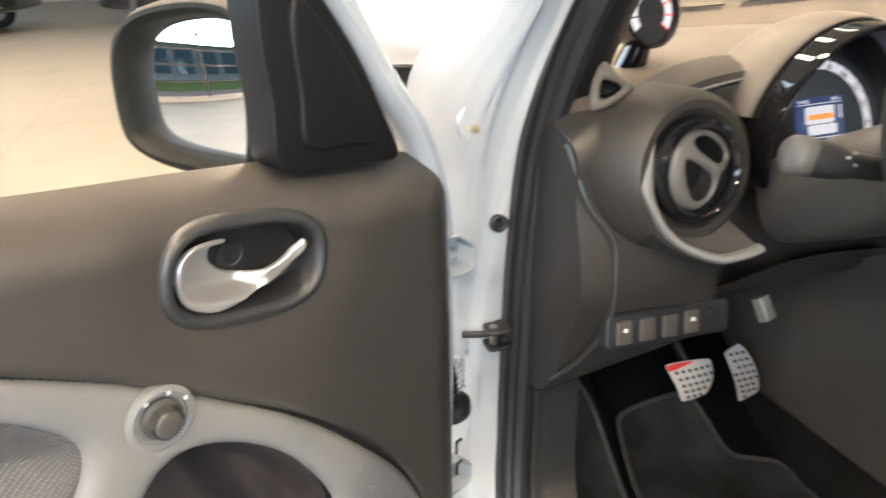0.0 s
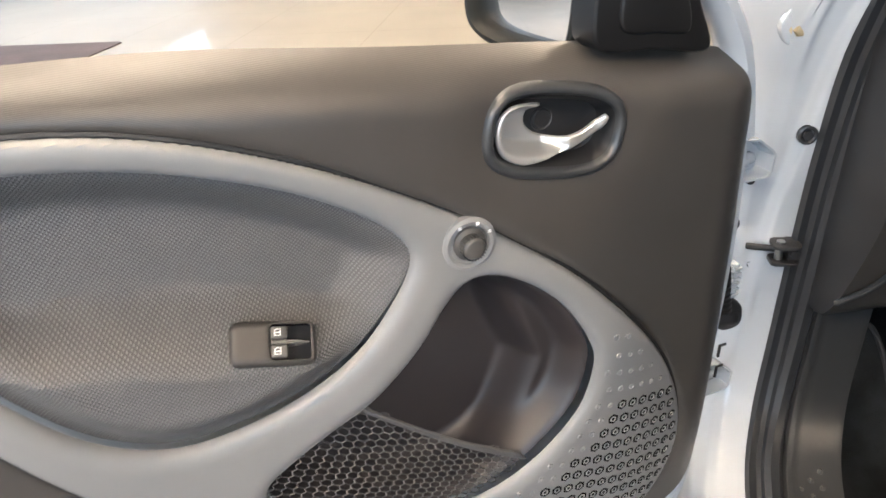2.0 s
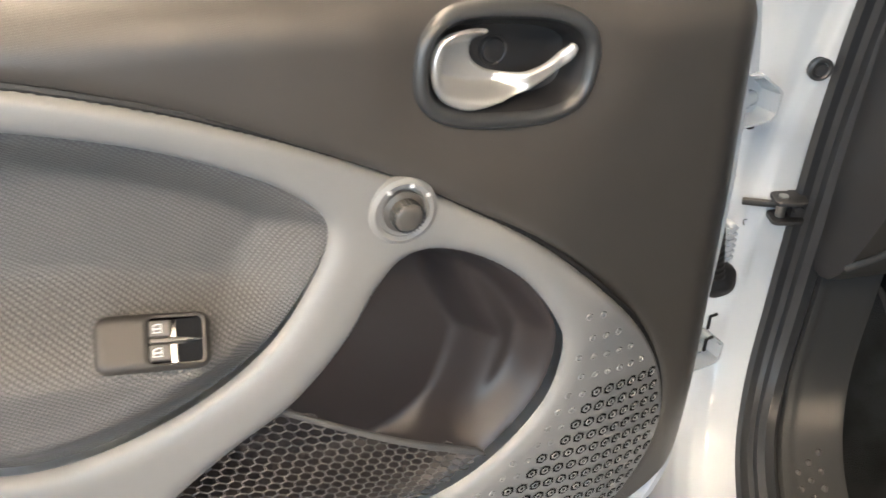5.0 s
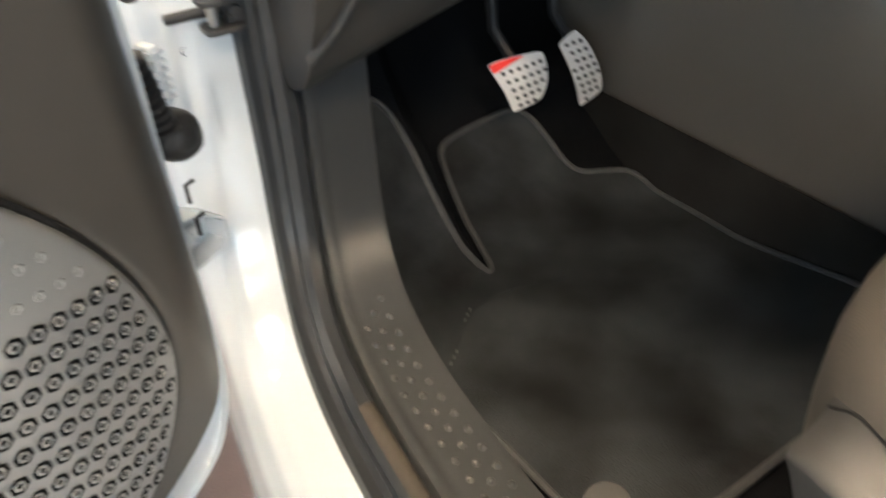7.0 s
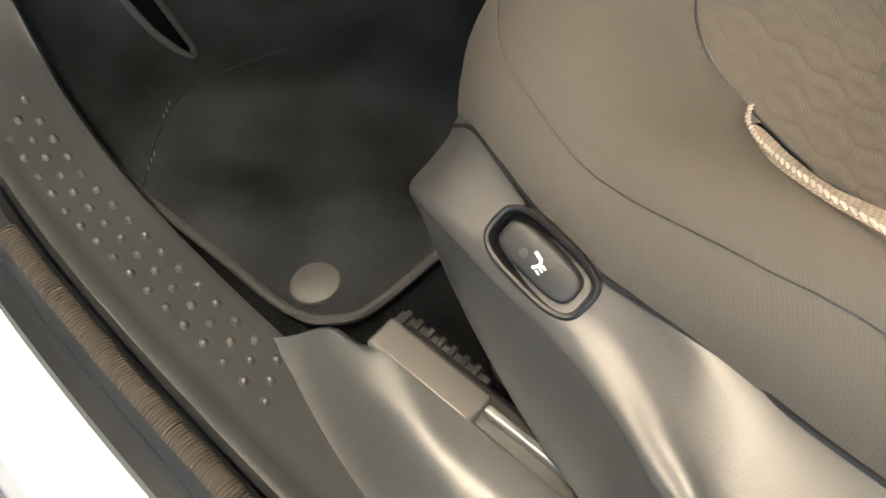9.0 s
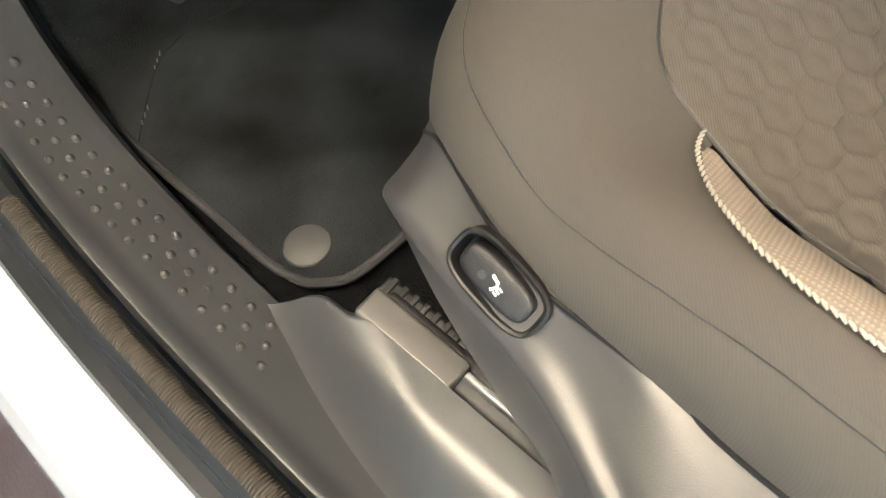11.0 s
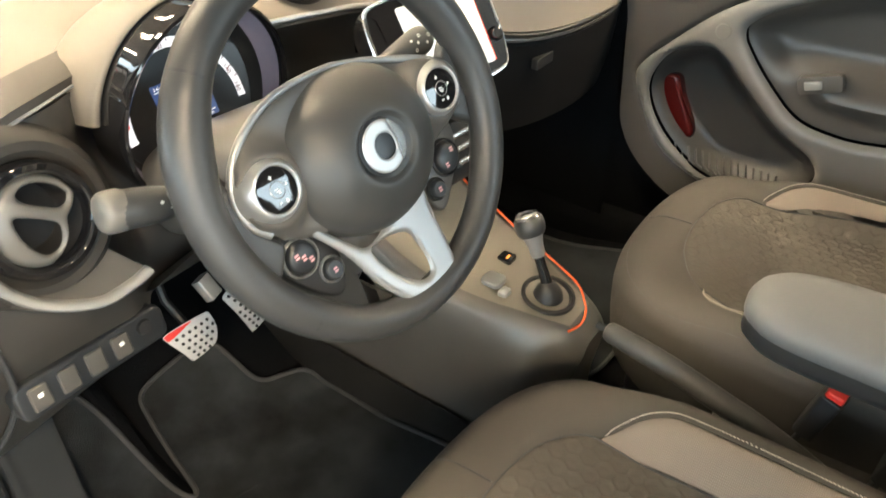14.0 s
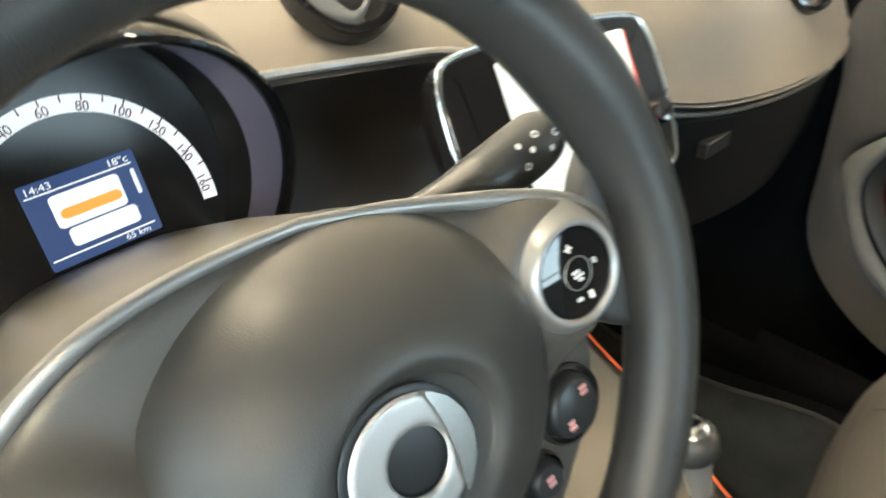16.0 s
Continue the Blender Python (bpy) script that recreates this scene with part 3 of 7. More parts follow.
# pillar details: bolt, strap bracket, hinge leaves
bm = bmesh.new()
lathe(bm, [(0.0, 0.004), (0.006, 0.004), (0.007, 0.001), (0.010, 0.003), (0.0125, 0.002), (0.013, -0.003)], pose(-0.692, 0.634, 0.872, 90, 0, 0), 20)
part("grommet", bm, RUBBER, car, "dark round plug")
strap = part("door_check", (lambda b: (tube(b, [(-0.735, 0.66, 0.70), (-0.715, 0.645, 0.705), (-0.69, 0.634, 0.708)], 0.005, 8), b)[1])(bmesh.new()), BLACK, car, "black door check strap")
bm = bmesh.new()
for z in (0.694, 0.719):
    slab(bm, rounded(-0.713, 0.614, -0.676, 0.646, 0.008), z - 0.0022, z + 0.0022, 0.001)
box(bm, -0.690, 0.626, 0.694, -0.676, 0.650, 0.720)
lathe(bm, [(0, 0.005), (0.005, 0.004), (0.0065, 0)], pose(-0.683, 0.626, 0.7065, 90, 0, 0), 12)
part("bracket", bm, BLACK, strap)
bm = bmesh.new()
tube(bm, [(-0.701, 0.630, 0.690), (-0.701, 0.630, 0.7235)], 0.0055, 12)
part("roller", bm, STEEL, strap)
# wing bracket ear with its bolt, dark holes and plugs
bm = bmesh.new()
slab(bm, outline([(-0.016, 0.02), (-0.022, 0.0), (-0.014, -0.018), (0.004, -0.022), (0.020, -0.014), (0.024, 0.004), (0.018, 0.03), (0.0, 0.04)], 4), -0.02, 0.003, 0.002, pose(-0.722, 0.640, 1.004, 90, 0, 0))
ear = part("bracket_ear", bm, PAINT, car, "white bracket ear")
bm = bmesh.new()
lathe(bm, [(0, 0.014), (0.006, 0.013), (0.0075, 0.011), (0.0075, 0.005), (0.011, 0.004), (0.011, 0.002)], pose(-0.724, 0.640, 1.002, 90, 0, 0), 6)
part("bolt", bm, material("yellow_zinc_bolt", (0.5, 0.40, 0.24), 0.4, metal=0.8, vary=0.1), ear, "yellow zinc bolt")
for x, y, z, r in ((-0.757, 0.672, 0.728, 0.0105), (-0.725, 0.662, 0.668, 0.0045), (-0.744, 0.66, 0.80, 0.006)):
    bm = bmesh.new()
    lathe(bm, [(0, -0.004), (r * 0.7, -0.003), (r, 0.001), (r * 1.1, -0.004)], pose(x, y, z, 90, 0, -20), 18)
    part("body_hole", bm, RUBBER, car)

# plain outer shell: bonnet, roof, rear, far side, wheels
bm = bmesh.new()
bon = [(1.32, 0.35), (1.36, 0.6), (1.25, 0.82), (1.02, 0.95), (0.95, 0.98)]
sheet(bm, lambda a, b: (lambda p: V(-0.77 + 1.54 * a, p.x - 0.14 * (2 * a - 1) ** 4, p.y - 0.05 * (2 * a - 1) ** 4))(spline(bon, 6)[int(round(b * 24))]), 20, 24, 0.01)
part("bonnet", bm, PAINT, car)
bm = bmesh.new()
sheet(bm, lambda a, b: V((-0.56 + 1.12 * a) * (1 + 0.06 * b), 0.26 - 1.45 * b, 1.50 + 0.05 * math.sin(math.pi * min(1, b * 0.9 + 0.1)) - 0.05 * (2 * a - 1) ** 2), 12, 14, 0.04)
part("roof", bm, PAINT, car)
# Unseen lining, added dark to lessen the light bounced inside the cabin.
bm = bmesh.new()
sheet(bm, lambda a, b: V((-0.55 + 1.10 * a) * (1 + 0.06 * b), 0.25 - 1.43 * b, 1.452 + 0.05 * math.sin(math.pi * min(1, b * 0.9 + 0.1)) - 0.05 * (2 * a - 1) ** 2), 12, 14, 0.006)
part("headliner", bm, LINER, car, "unseen headliner, dark to cut bounced light")
bm = bmesh.new()
sheet(bm, lambda a, b: V(-0.76 + 1.52 * a, -1.24 + 0.12 * b, 0.3 + 0.75 * b), 8, 8, 0.03)
part("tail_panel", bm, PAINT, car)
for s in (-1, 1):
    bm = bmesh.new()
    tube(bm, [(s * 0.74, -0.72, 0.36), (s * 0.76, -0.74, 0.8), (s * 0.72, -0.76, 1.05), (s * 0.60, -0.74, 1.5)], [0.05, 0.06, 0.05, 0.04], 10)
    part("door_post", bm, PAINT, car)
    bm = bmesh.new()
    sheet(bm, lambda a, b: V(s * (0.79 + 0.03 * math.sin(math.pi * b) - 0.03 * a), -0.78 - 0.5 * a, 0.25 + 0.78 * b), 8, 10, 0.02)
    part("rear_wing", bm, PAINT, car)
    bm = bmesh.new()
    sheet(bm, lambda a, b: V(s * (0.775 + 0.03 * math.sin(math.pi * b) - 0.05 * a * a), 0.76 + 0.55 * a, 0.30 + 0.6 * b - 0.06 * a), 8, 10, 0.02)
    part("front_wing", bm, PAINT, car)
    for y in (1.12, -0.86):
        bm = bmesh.new()
        ax = pose(s * 0.72, y, 0.29, 0, 90 * s, 0)
        lathe(bm, [(0.19, -0.08), (0.27, -0.08), (0.29, -0.05), (0.29, 0.06), (0.27, 0.08), (0.19, 0.08)], ax, 28)
        w = part("tyre", bm, RUBBER, car)
        bm = bmesh.new()
        lathe(bm, [(0.0, 0.05), (0.05, 0.06), (0.06, 0.03), (0.17, 0.04), (0.195, 0.075), (0.2, 0.0)], ax, 28)
        part("rim", bm, STEEL, w)
# far pillar and far sill
bm = bmesh.new()
tube(bm, [(0.55, 0.28, 1.47), (0.645, 0.54, 1.16), (0.715, 0.66, 0.98), (0.745, 0.7, 0.6), (0.745, 0.66, 0.35)], 0.045, 10)
part("far_pillar", bm, PAINT, car)
# Far sill in carpet black: its shade is put into the colour.
bm = bmesh.new()
box(bm, 0.64, -0.75, 0.2, 0.76, 0.72, 0.36, bevel=0.03)
part("far_sill", bm, CARPET, car)
bm = bmesh.new()
box(bm, -0.70, -1.2, 0.20, 0.70, 1.0, 0.225)
part("underbody", bm, BLACK, car)
bm = bmesh.new()
sheet(bm, lambda a, b: V((-0.60 + 1.2 * a) * (1 - 0.12 * b), 0.99 - 0.72 * b, 1.0 + 0.47 * b), 10, 10)
GLASS = material("clear_glass", (1, 1, 1), 0.0, vary=0.0, trans=1.0)
ws = part("windscreen", bm, GLASS, car, "clear sloping windscreen")
ws.visible_shadow = False
# windscreen base cowl with the dark edge line
bm = bmesh.new()
box(bm, -0.66, 0.93, 0.96, 0.66, 1.03, 0.995, bevel=0.01)
part("cowl", bm, BLACK, car)


# ---- footwell ----
def slope(line, y):
    for (a, za), (b, zb) in zip(line, line[1:]):
        if y <= b:
            t = max(0, (y - a) / (b - a))
            return za + (zb - za) * (t * t * (3 - 2 * t) * 0.35 + t * 0.65)
    return line[-1][1]


def floor_z(y, x=0.0):
    """Height of the carpet: gently falling floor, toe board, and the steeper footrest by the sill."""
    f = float(smooth01(np.array([(-0.425 - x) / 0.02]))[0])
    return slope(FLOOR_LINE, y) * (1 - f) + slope(REST_LINE, y) * f


FLOOR_LINE = [(-0.6, 0.345), (0.2, 0.335), (0.45, 0.287), (0.60, 0.281), (0.68, 0.304), (0.79, 0.37), (0.90, 0.52), (0.95, 0.62)]
REST_LINE = [(-0.6, 0.345), (0.2, 0.335), (0.45, 0.287), (0.58, 0.285), (0.63, 0.312), (0.76, 0.495), (0.84, 0.60), (0.95, 0.72)]
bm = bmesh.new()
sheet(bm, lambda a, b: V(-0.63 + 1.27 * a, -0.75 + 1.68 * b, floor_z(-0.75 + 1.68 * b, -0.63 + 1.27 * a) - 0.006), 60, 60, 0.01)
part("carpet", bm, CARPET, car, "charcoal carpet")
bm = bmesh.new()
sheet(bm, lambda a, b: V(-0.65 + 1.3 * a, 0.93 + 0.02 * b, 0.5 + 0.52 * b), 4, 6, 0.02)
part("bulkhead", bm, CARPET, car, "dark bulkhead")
bm = bmesh.new()
sheet(bm, lambda a, b: V(-0.104 + 0.004 * b, 0.12 + 0.80 * a, 0.27 + 0.13 * b), 20, 6, 0.004)
part("tunnel_carpet", bm, TUNNELC, car, "charcoal carpet on the tunnel side")

# floor mat in the footwell
mat_line = spline([(-0.595, 0.235), (-0.592, 0.34), (-0.588, 0.48), (-0.580, 0.56), (-0.566, 0.63), (-0.549, 0.70), (-0.533, 0.750), (-0.512, 0.766), (-0.489, 0.760), (-0.474, 0.732), (-0.462, 0.69), (-0.450, 0.64), (-0.443, 0.612),
                   (-0.432, 0.602), (-0.420, 0.607), (-0.414, 0.63), (-0.404, 0.69), (-0.392, 0.755), (-0.379, 0.787), (-0.35, 0.797), (-0.28, 0.802), (-0.235, 0.802), (-0.213, 0.790), (-0.205, 0.75), (-0.198, 0.705), (-0.182, 0.684),
                   (-0.15, 0.670), (-0.11, 0.645), (-0.104, 0.58), (-0.108, 0.45), (-0.110, 0.28), (-0.125, 0.20), (-0.18, 0.178), (-0.36, 0.175), (-0.53, 0.178), (-0.578, 0.195)], 5, True)
floor_mat = thing("floor_mat", "dark velour floor mat with bound edge, worn and dusty", "floor mat", pose(-0.36, 0.45, 0.29))
bm = bmesh.new()
region(bm, mat_line, [], lambda P: np.array([floor_z(p[1], p[0]) + 0.004 for p in P]), 0.01)
fs = list(bm.faces)
bmesh.ops.solidify(bm, geom=fs, thickness=0.005)
part("mat", bm, MATC, floor_mat)
bm = bmesh.new()
tube(bm, [V(p.x, p.y, floor_z(p.y, p.x) + 0.005) for p in [Vector(q) for q in mat_line]], 0.0045, 8, closed=True)
part("edge_binding", bm, MATEDGE, floor_mat, "woven edge binding")
bm = bmesh.new()
lathe(bm, [(0.0, 0.004), (0.018, 0.004), (0.021, 0.002), (0.022, -0.002)], pose(-0.563, 0.235, floor_z(0.235) + 0.005, -6), 28)
part("fastener", bm, material("grey_fastener", (0.042, 0.042, 0.042), 0.6, vary=0.1), floor_mat, "round grey fastener")
bm = bmesh.new()
for k in range(3):
    for a in (0, 1):
        x, y = -0.566 + 0.008 * k + 0.055 * a, 0.487 + 0.006 * k + 0.05 * a
        tube(bm, [(x - 0.001, y, floor_z(y, x) + 0.006), (x + 0.002, y + 0.004, floor_z(y, x) + 0.007)], 0.0006, 6)
part("stitches", bm, ARMREST, floor_mat, "pale thread ends", kind="stuff")
bm = bmesh.new()
tube(bm, spline([(x, y, floor_z(y, x) + 0.0045) for x, y in ((-0.588, 0.47), (-0.54, 0.515), (-0.49, 0.55), (-0.43, 0.555), (-0.35, 0.53))], 8), 0.0016, 6)
part("seam", bm, MATC, floor_mat)


# ---- pedals ----
def pedal(label, x0, y0, z0, pts, rows, lean, red):
    """A steel pedal pad of the outline pts, hanging on an arm, with rubber studs."""
    m = Matrix.Translation((x0, y0, z0)) @ pose(0, 0, 0, 90 - lean, 0, 0)
    p = thing("pedal", label, "pedal", pose(x0, y0, z0), group="pedals")
    ol = ccw([tuple(q)[:2] for q in spline([(a, b, 0) for a, b in pts], 5, True)])
    xs, ys = [q[0] for q in ol], [q[1] for q in ol]
    h = max(ys) - min(ys)
    mid = sum(xs) / len(xs)
    bow = lambda q: 0.045 * ((q[1] / h - 0.5) ** 2 * 0.9 + ((q[0] - mid) / h) ** 2 * 0.3) * (h / 0.1)
    bm = bmesh.new()
    region(bm, ol, [], lambda P: np.array([-bow(q) for q in P]), 0.004, m)
    bmesh.ops.solidify(bm, geom=list(bm.faces), thickness=0.004)
    pad = part("pad", bm, PEDAL, p, "brushed steel pad")
    # Red strip over the pad's upper left corner.
    if red:
        edge = [q for q in inset(ol, 0.0008)]
        strip = [q for q in edge if q[1] > h - 0.020 + 0.26 * (q[0] - min(xs))]
        bm = bmesh.new()
        region(bm, ccw(strip), [], lambda P: np.array([0.0012 - bow(q) for q in P]), 0.003, m)
        part("red_corner", bm, RED, pad, "red upper corner of the pad")
    bm = bmesh.new()
    cand = [((j % 2) * 0.0065 + 0.013 * i, 0.0085 + h * j / rows) for i in range(-6, 9) for j in range(rows)]
    for q, d in zip(cand, nearest(ol, np.array(cand))[0]):
        if d < -0.0055:
            lathe(bm, [(0, 0.003), (0.0026, 0.0026), (0.0031, 0.001), (0.0031, -0.003)], m @ Matrix.Translation((q[0], q[1], -bow(q))), 8)
    part("studs", bm, RUBBER, pad, "black rubber studs", kind="stuff")
    bm = bmesh.new()
    c = m @ V(mid, h * 0.7, -0.012)
    tube(bm, [c, c + V(0, 0.06, 0.04), c + V(0.01, 0.09, 0.16)], 0.008, 8)
    part("arm", bm, BLACK, p)


pedal("steel brake pedal with rubber studs and a red upper corner", -0.297, 0.712, 0.438, [(0.0, 0.004), (0.008, 0.0), (0.044, 0.003), (0.056, 0.010), (0.064, 0.036), (0.062, 0.066), (0.054, 0.074), (0.010, 0.079), (-0.026, 0.078), (-0.030, 0.070), (-0.014, 0.034)], 6, 9, True)
pedal("tall steel accelerator pedal with rubber studs", -0.161, 0.716, 0.402, [(0.0, 0.004), (0.008, 0.0), (0.036, 0.008), (0.045, 0.018), (0.038, 0.050), (0.022, 0.090), (0.006, 0.113), (-0.002, 0.115), (-0.028, 0.106), (-0.031, 0.098), (-0.016, 0.050)], 9, 12, False)


# ---- the open driver's door ----
# door coordinates: u from the hinge edge along the door, v up, w towards the cabin side
DU, DN = V(-0.87463, -0.48479, 0), V(0.48479, -0.87463, 0)
DORG = V(-0.79113, 0.53353, 0)
DOOR = Matrix(((DU.x, 0, DN.x, DORG.x), (DU.y, 0, DN.y, DORG.y), (0, 1, 0, 0), (0, 0, 0, 1)))
DPOSE = Matrix(((-DU.x, 0, DN.x, DORG.x), (-DU.y, 0, DN.y, DORG.y), (0, 1, 0, 0.3), (0, 0, 0, 1)))


PAN = outline([(0.0175, 1.001), (0.0075, 0.972), (-0.003, 0.930), (-0.0065, 0.87), (-0.0085, 0.75), (0.000, 0.6), (0.008, 0.45), (0.032, 0.375), (0.12, 0.325), (0.3, 0.30), (0.5, 0.33), (0.66, 0.41), (0.78, 0.55), (0.86, 0.69), (0.92, 0.85), (0.945, 1.0), (0.935, 1.075), (0.88, 1.087),
               (0.753, 1.085), (0.593, 1.076), (0.4, 1.054), (0.25, 1.038), (0.15, 1.025)])
RNG = outline([(0.77, 1.038), (0.648, 1.029), (0.513, 0.981), (0.379, 0.906), (0.30, 0.850), (0.221, 0.787), (0.144, 0.703), (0.092, 0.627), (0.063, 0.551), (0.058, 0.477), (0.083, 0.41), (0.14, 0.364), (0.25, 0.345), (0.40, 0.395), (0.53, 0.483),
               (0.624, 0.563), (0.711, 0.65), (0.773, 0.726), (0.837, 0.834), (0.875, 0.92), (0.862, 1.0)])
ARM = outline([(0.777, 1.012), (0.717, 1.011), (0.654, 1.001), (0.588, 0.982), (0.517, 0.952), (0.456, 0.913), (0.423, 0.881), (0.415, 0.855), (0.433, 0.821), (0.481, 0.771), (0.547, 0.737), (0.621, 0.721), (0.682, 0.727), (0.738, 0.763), (0.785, 0.823), (0.82, 0.88),
               (0.835, 0.94), (0.82, 0.99)])
POC = outline([(0.471, 0.708), (0.418, 0.752), (0.383, 0.794), (0.356, 0.815), (0.322, 0.814), (0.28, 0.791), (0.242, 0.755), (0.216, 0.708), (0.21, 0.673), (0.227, 0.617), (0.274, 0.568), (0.338, 0.526), (0.402, 0.512), (0.476, 0.525), (0.544, 0.56), (0.585, 0.601),
               (0.595, 0.631), (0.581, 0.65), (0.529, 0.68)])
HND = ellipse(0.2563, 0.9602, 0.068, 0.0355, 60, 3.1, 9.9)


def top_v(u):
    return 1.008 + 0.11 * np.minimum(u, 0.75) - 0.01 * np.exp(-((u - 0.1) / 0.08) ** 2)


def door_base(P):
    """The door skin's gentle barrel, rolling back at the belt line and the hinge edge."""
    u, v = P[:, 0], P[:, 1]
    t = np.clip((v - (top_v(u) - 0.055)) / 0.055, 0, 1.2)
    e = np.clip((0.04 - u) / 0.04, 0, 1.2)
    return 0.006 - 0.045 * t ** 2.2 - 0.014 * e ** 2 - 0.02 * np.clip((0.62 - v) / 0.35, 0, 1) ** 2


def bump(d, width):
    return np.sqrt(np.clip(1 - (1 - np.clip(d / width, 0, 1)) ** 2, 0, 1))


def h_panel(P):
    d = nearest(HND, P)[0]
    r = nearest(RNG, P)[0]
    return door_base(P) - 0.007 * np.exp(-np.maximum(r, 0) / 0.005) - 0.004 * smooth01((0.05 - d) / 0.05)


def swell(P):
    """The ring's swelling over the loudspeaker, less a shallow dip by the knob."""
    u, v = P[:, 0], P[:, 1]
    return 0.016 * smooth01((u - 0.055) / 0.13) * smooth01((0.42 - u) / 0.16) * smooth01((0.80 - v) / 0.12) - 0.011 * np.exp(-((u - 0.37) ** 2 + (v - 0.875) ** 2) / 0.11 ** 2)


def h_ring(P):
    a, k, r = nearest(ARM, P)[0], nearest(POC, P)[0], -nearest(RNG, P)[0]
    return door_base(P) - 0.012 + 0.014 * bump(r, 0.006) + 0.012 * bump(np.minimum(a, k), 0.022) - 0.012 + 0.007 * bump(r, 0.05) + swell(P)


def h_arm(P):
    u, v = P[:, 0], P[:, 1]
    d = -nearest(ARM, P)[0]
    hi = np.interp(u, [0.40, 0.52, 0.583, 0.681, 0.80], [0.79, 0.828, 0.854, 0.876, 0.888])
    lo = np.interp(u, [0.40, 0.52, 0.60, 0.70, 0.80], [0.742, 0.776, 0.797, 0.829, 0.85])
    t = np.clip((hi - v) / (hi - lo), -0.2, 1.2)
    deep = -0.040 * smooth01(d / 0.05)
    out = 0.066 * (0.75 * np.clip(t, 0, 1) + 0.25 * smooth01(t)) * smooth01(d / 0.045)
    return door_base(P) - 0.012 + deep + out


def h_pocket(P):
    u, v = P[:, 0], P[:, 1]
    d = -nearest(POC, P)[0]
    wall = smooth01(d / 0.026)
    edge = 0.262 + 0.030 * np.sin((v - 0.70) / 0.12 * math.pi / 2) + 0.62 * np.maximum(0.665 - v, 0)
    scoop = smooth01((u - edge) / 0.040)
    return door_base(P) + swell(P) * (1 - smooth01(d / 0.03)) - 0.016 - 0.022 * wall - 0.050 * scoop * smooth01(d / 0.04)


door = thing("driver_door", "open car door with dark ribbed panel, white edge", "car door", DPOSE)


def dpart(name, bm, mat, parent=None, label="", angle=38.0, kind=""):
    bm.transform(DOOR)
    return part(name, bm, mat, parent or door, label, angle, kind)


bm = bmesh.new()
region(bm, PAN, [RNG, ccw(inset(ccw(HND), -0.010))], h_panel, 0.0034)
dpart("door_panel", bm, PANEL, None, "dark ribbed plastic panel")
bm = bmesh.new()
region(bm, RNG, [ARM, POC], h_ring, 0.0032)
ring = dpart("trim_ring", bm, RING, None, "satin grey trim, darkened for its shade with grab handle")
bm = bmesh.new()
region(bm, ARM, [], h_arm, 0.006)
dpart("armrest", bm, SOFT, None, "textured grey armrest bowl")
bm = bmesh.new()
region(bm, POC, [], h_pocket, 0.004)
pocket = dpart("pocket", bm, material("dark_brown_pocket_plastic", (0.030, 0.025, 0.025), 0.4, vary=0.1, grain=0.1, grain_scale=1200), None, "dark moulded storage pocket")
# seam line round the ring
bm = bmesh.new()
rl = np.array(RNG)
hz = door_base(rl) + swell(rl)
tube(bm, [V(a, b, c - 0.0055) for (a, b), c in zip(RNG, hz)], 0.0038, 8, closed=True)
dpart("seam", bm, BLACK, ring)

# inner handle: cup, lever blade
bm = bmesh.new()
base = lambda q: float(door_base(np.array([q]))[0])
cup = [[V(a, b, base((a, b)) + dz) for a, b in inset(ccw(HND), d)] for d, dz in ((0.0, -0.004), (0.002, -0.008), (0.004, -0.014), (0.008, -0.026), (0.02, -0.031))]
loft(bm, cup, cap0=False)
bz = bmesh.new()
loft(bz, [[V(a, b, base((a, b)) + dz) for a, b in inset(ccw(HND), d)] for d, dz in ((-0.0145, -0.008), (-0.0130, -0.0045), (-0.0120, -0.001), (-0.0105, 0.0012), (-0.008, 0.0026), (-0.005, 0.0026), (-0.0025, 0.0008), (-0.001, -0.004), (0.001, -0.008))], cap0=False, cap1=False)
dpart("handle_bezel", bz, TRIM, None, "raised dark handle bezel", angle=60)
cupo = dpart("handle_cup", bm, BLACK, None, "dark recess behind the handle")
bm = bmesh.new()
lathe(bm, [(0.0, 0.002), (0.009, 0.002), (0.0105, 0.0), (0.012, 0.001), (0.0125, -0.001)], Matrix.Translation((0.258, 0.967, -0.024)), 20)
dpart("cap", bm, BLACK, cupo)
PL = ccw(outline([(0.2763, 0.9923), (0.2735, 0.9850), (0.2790, 0.9701), (0.2712, 0.9575), (0.2548, 0.9505), (0.2252, 0.9535), (0.2056, 0.9636), (0.1992, 0.9680), (0.1945, 0.9628), (0.2029, 0.9520), (0.2279, 0.9395), (0.2543, 0.9340), (0.2869, 0.9308), (0.3061, 0.9375), (0.3178, 0.9495), (0.3214, 0.9670), (0.3169, 0.9838), (0.3028, 0.9930)], 5))


def h_lever(P):
    """A high outer rim that falls into a bowl, and a thin raised blade towards the hinge."""
    d = -nearest(HND, P)[0]
    blade = smooth01((0.262 - P[:, 0]) / 0.025)
    return 0.003 - 0.024 * smooth01((d - 0.007) / 0.014) * (1 - 0.80 * blade) - 0.004 * (1 - bump(-nearest(PL, P)[0], 0.003))


bm = bmesh.new()
region(bm, PL, [], h_lever, 0.0014)
bmesh.ops.solidify(bm, geom=list(bm.faces), thickness=0.003)
dpart("handle", bm, HANDLEM, None, "satin chrome door handle", angle=60)

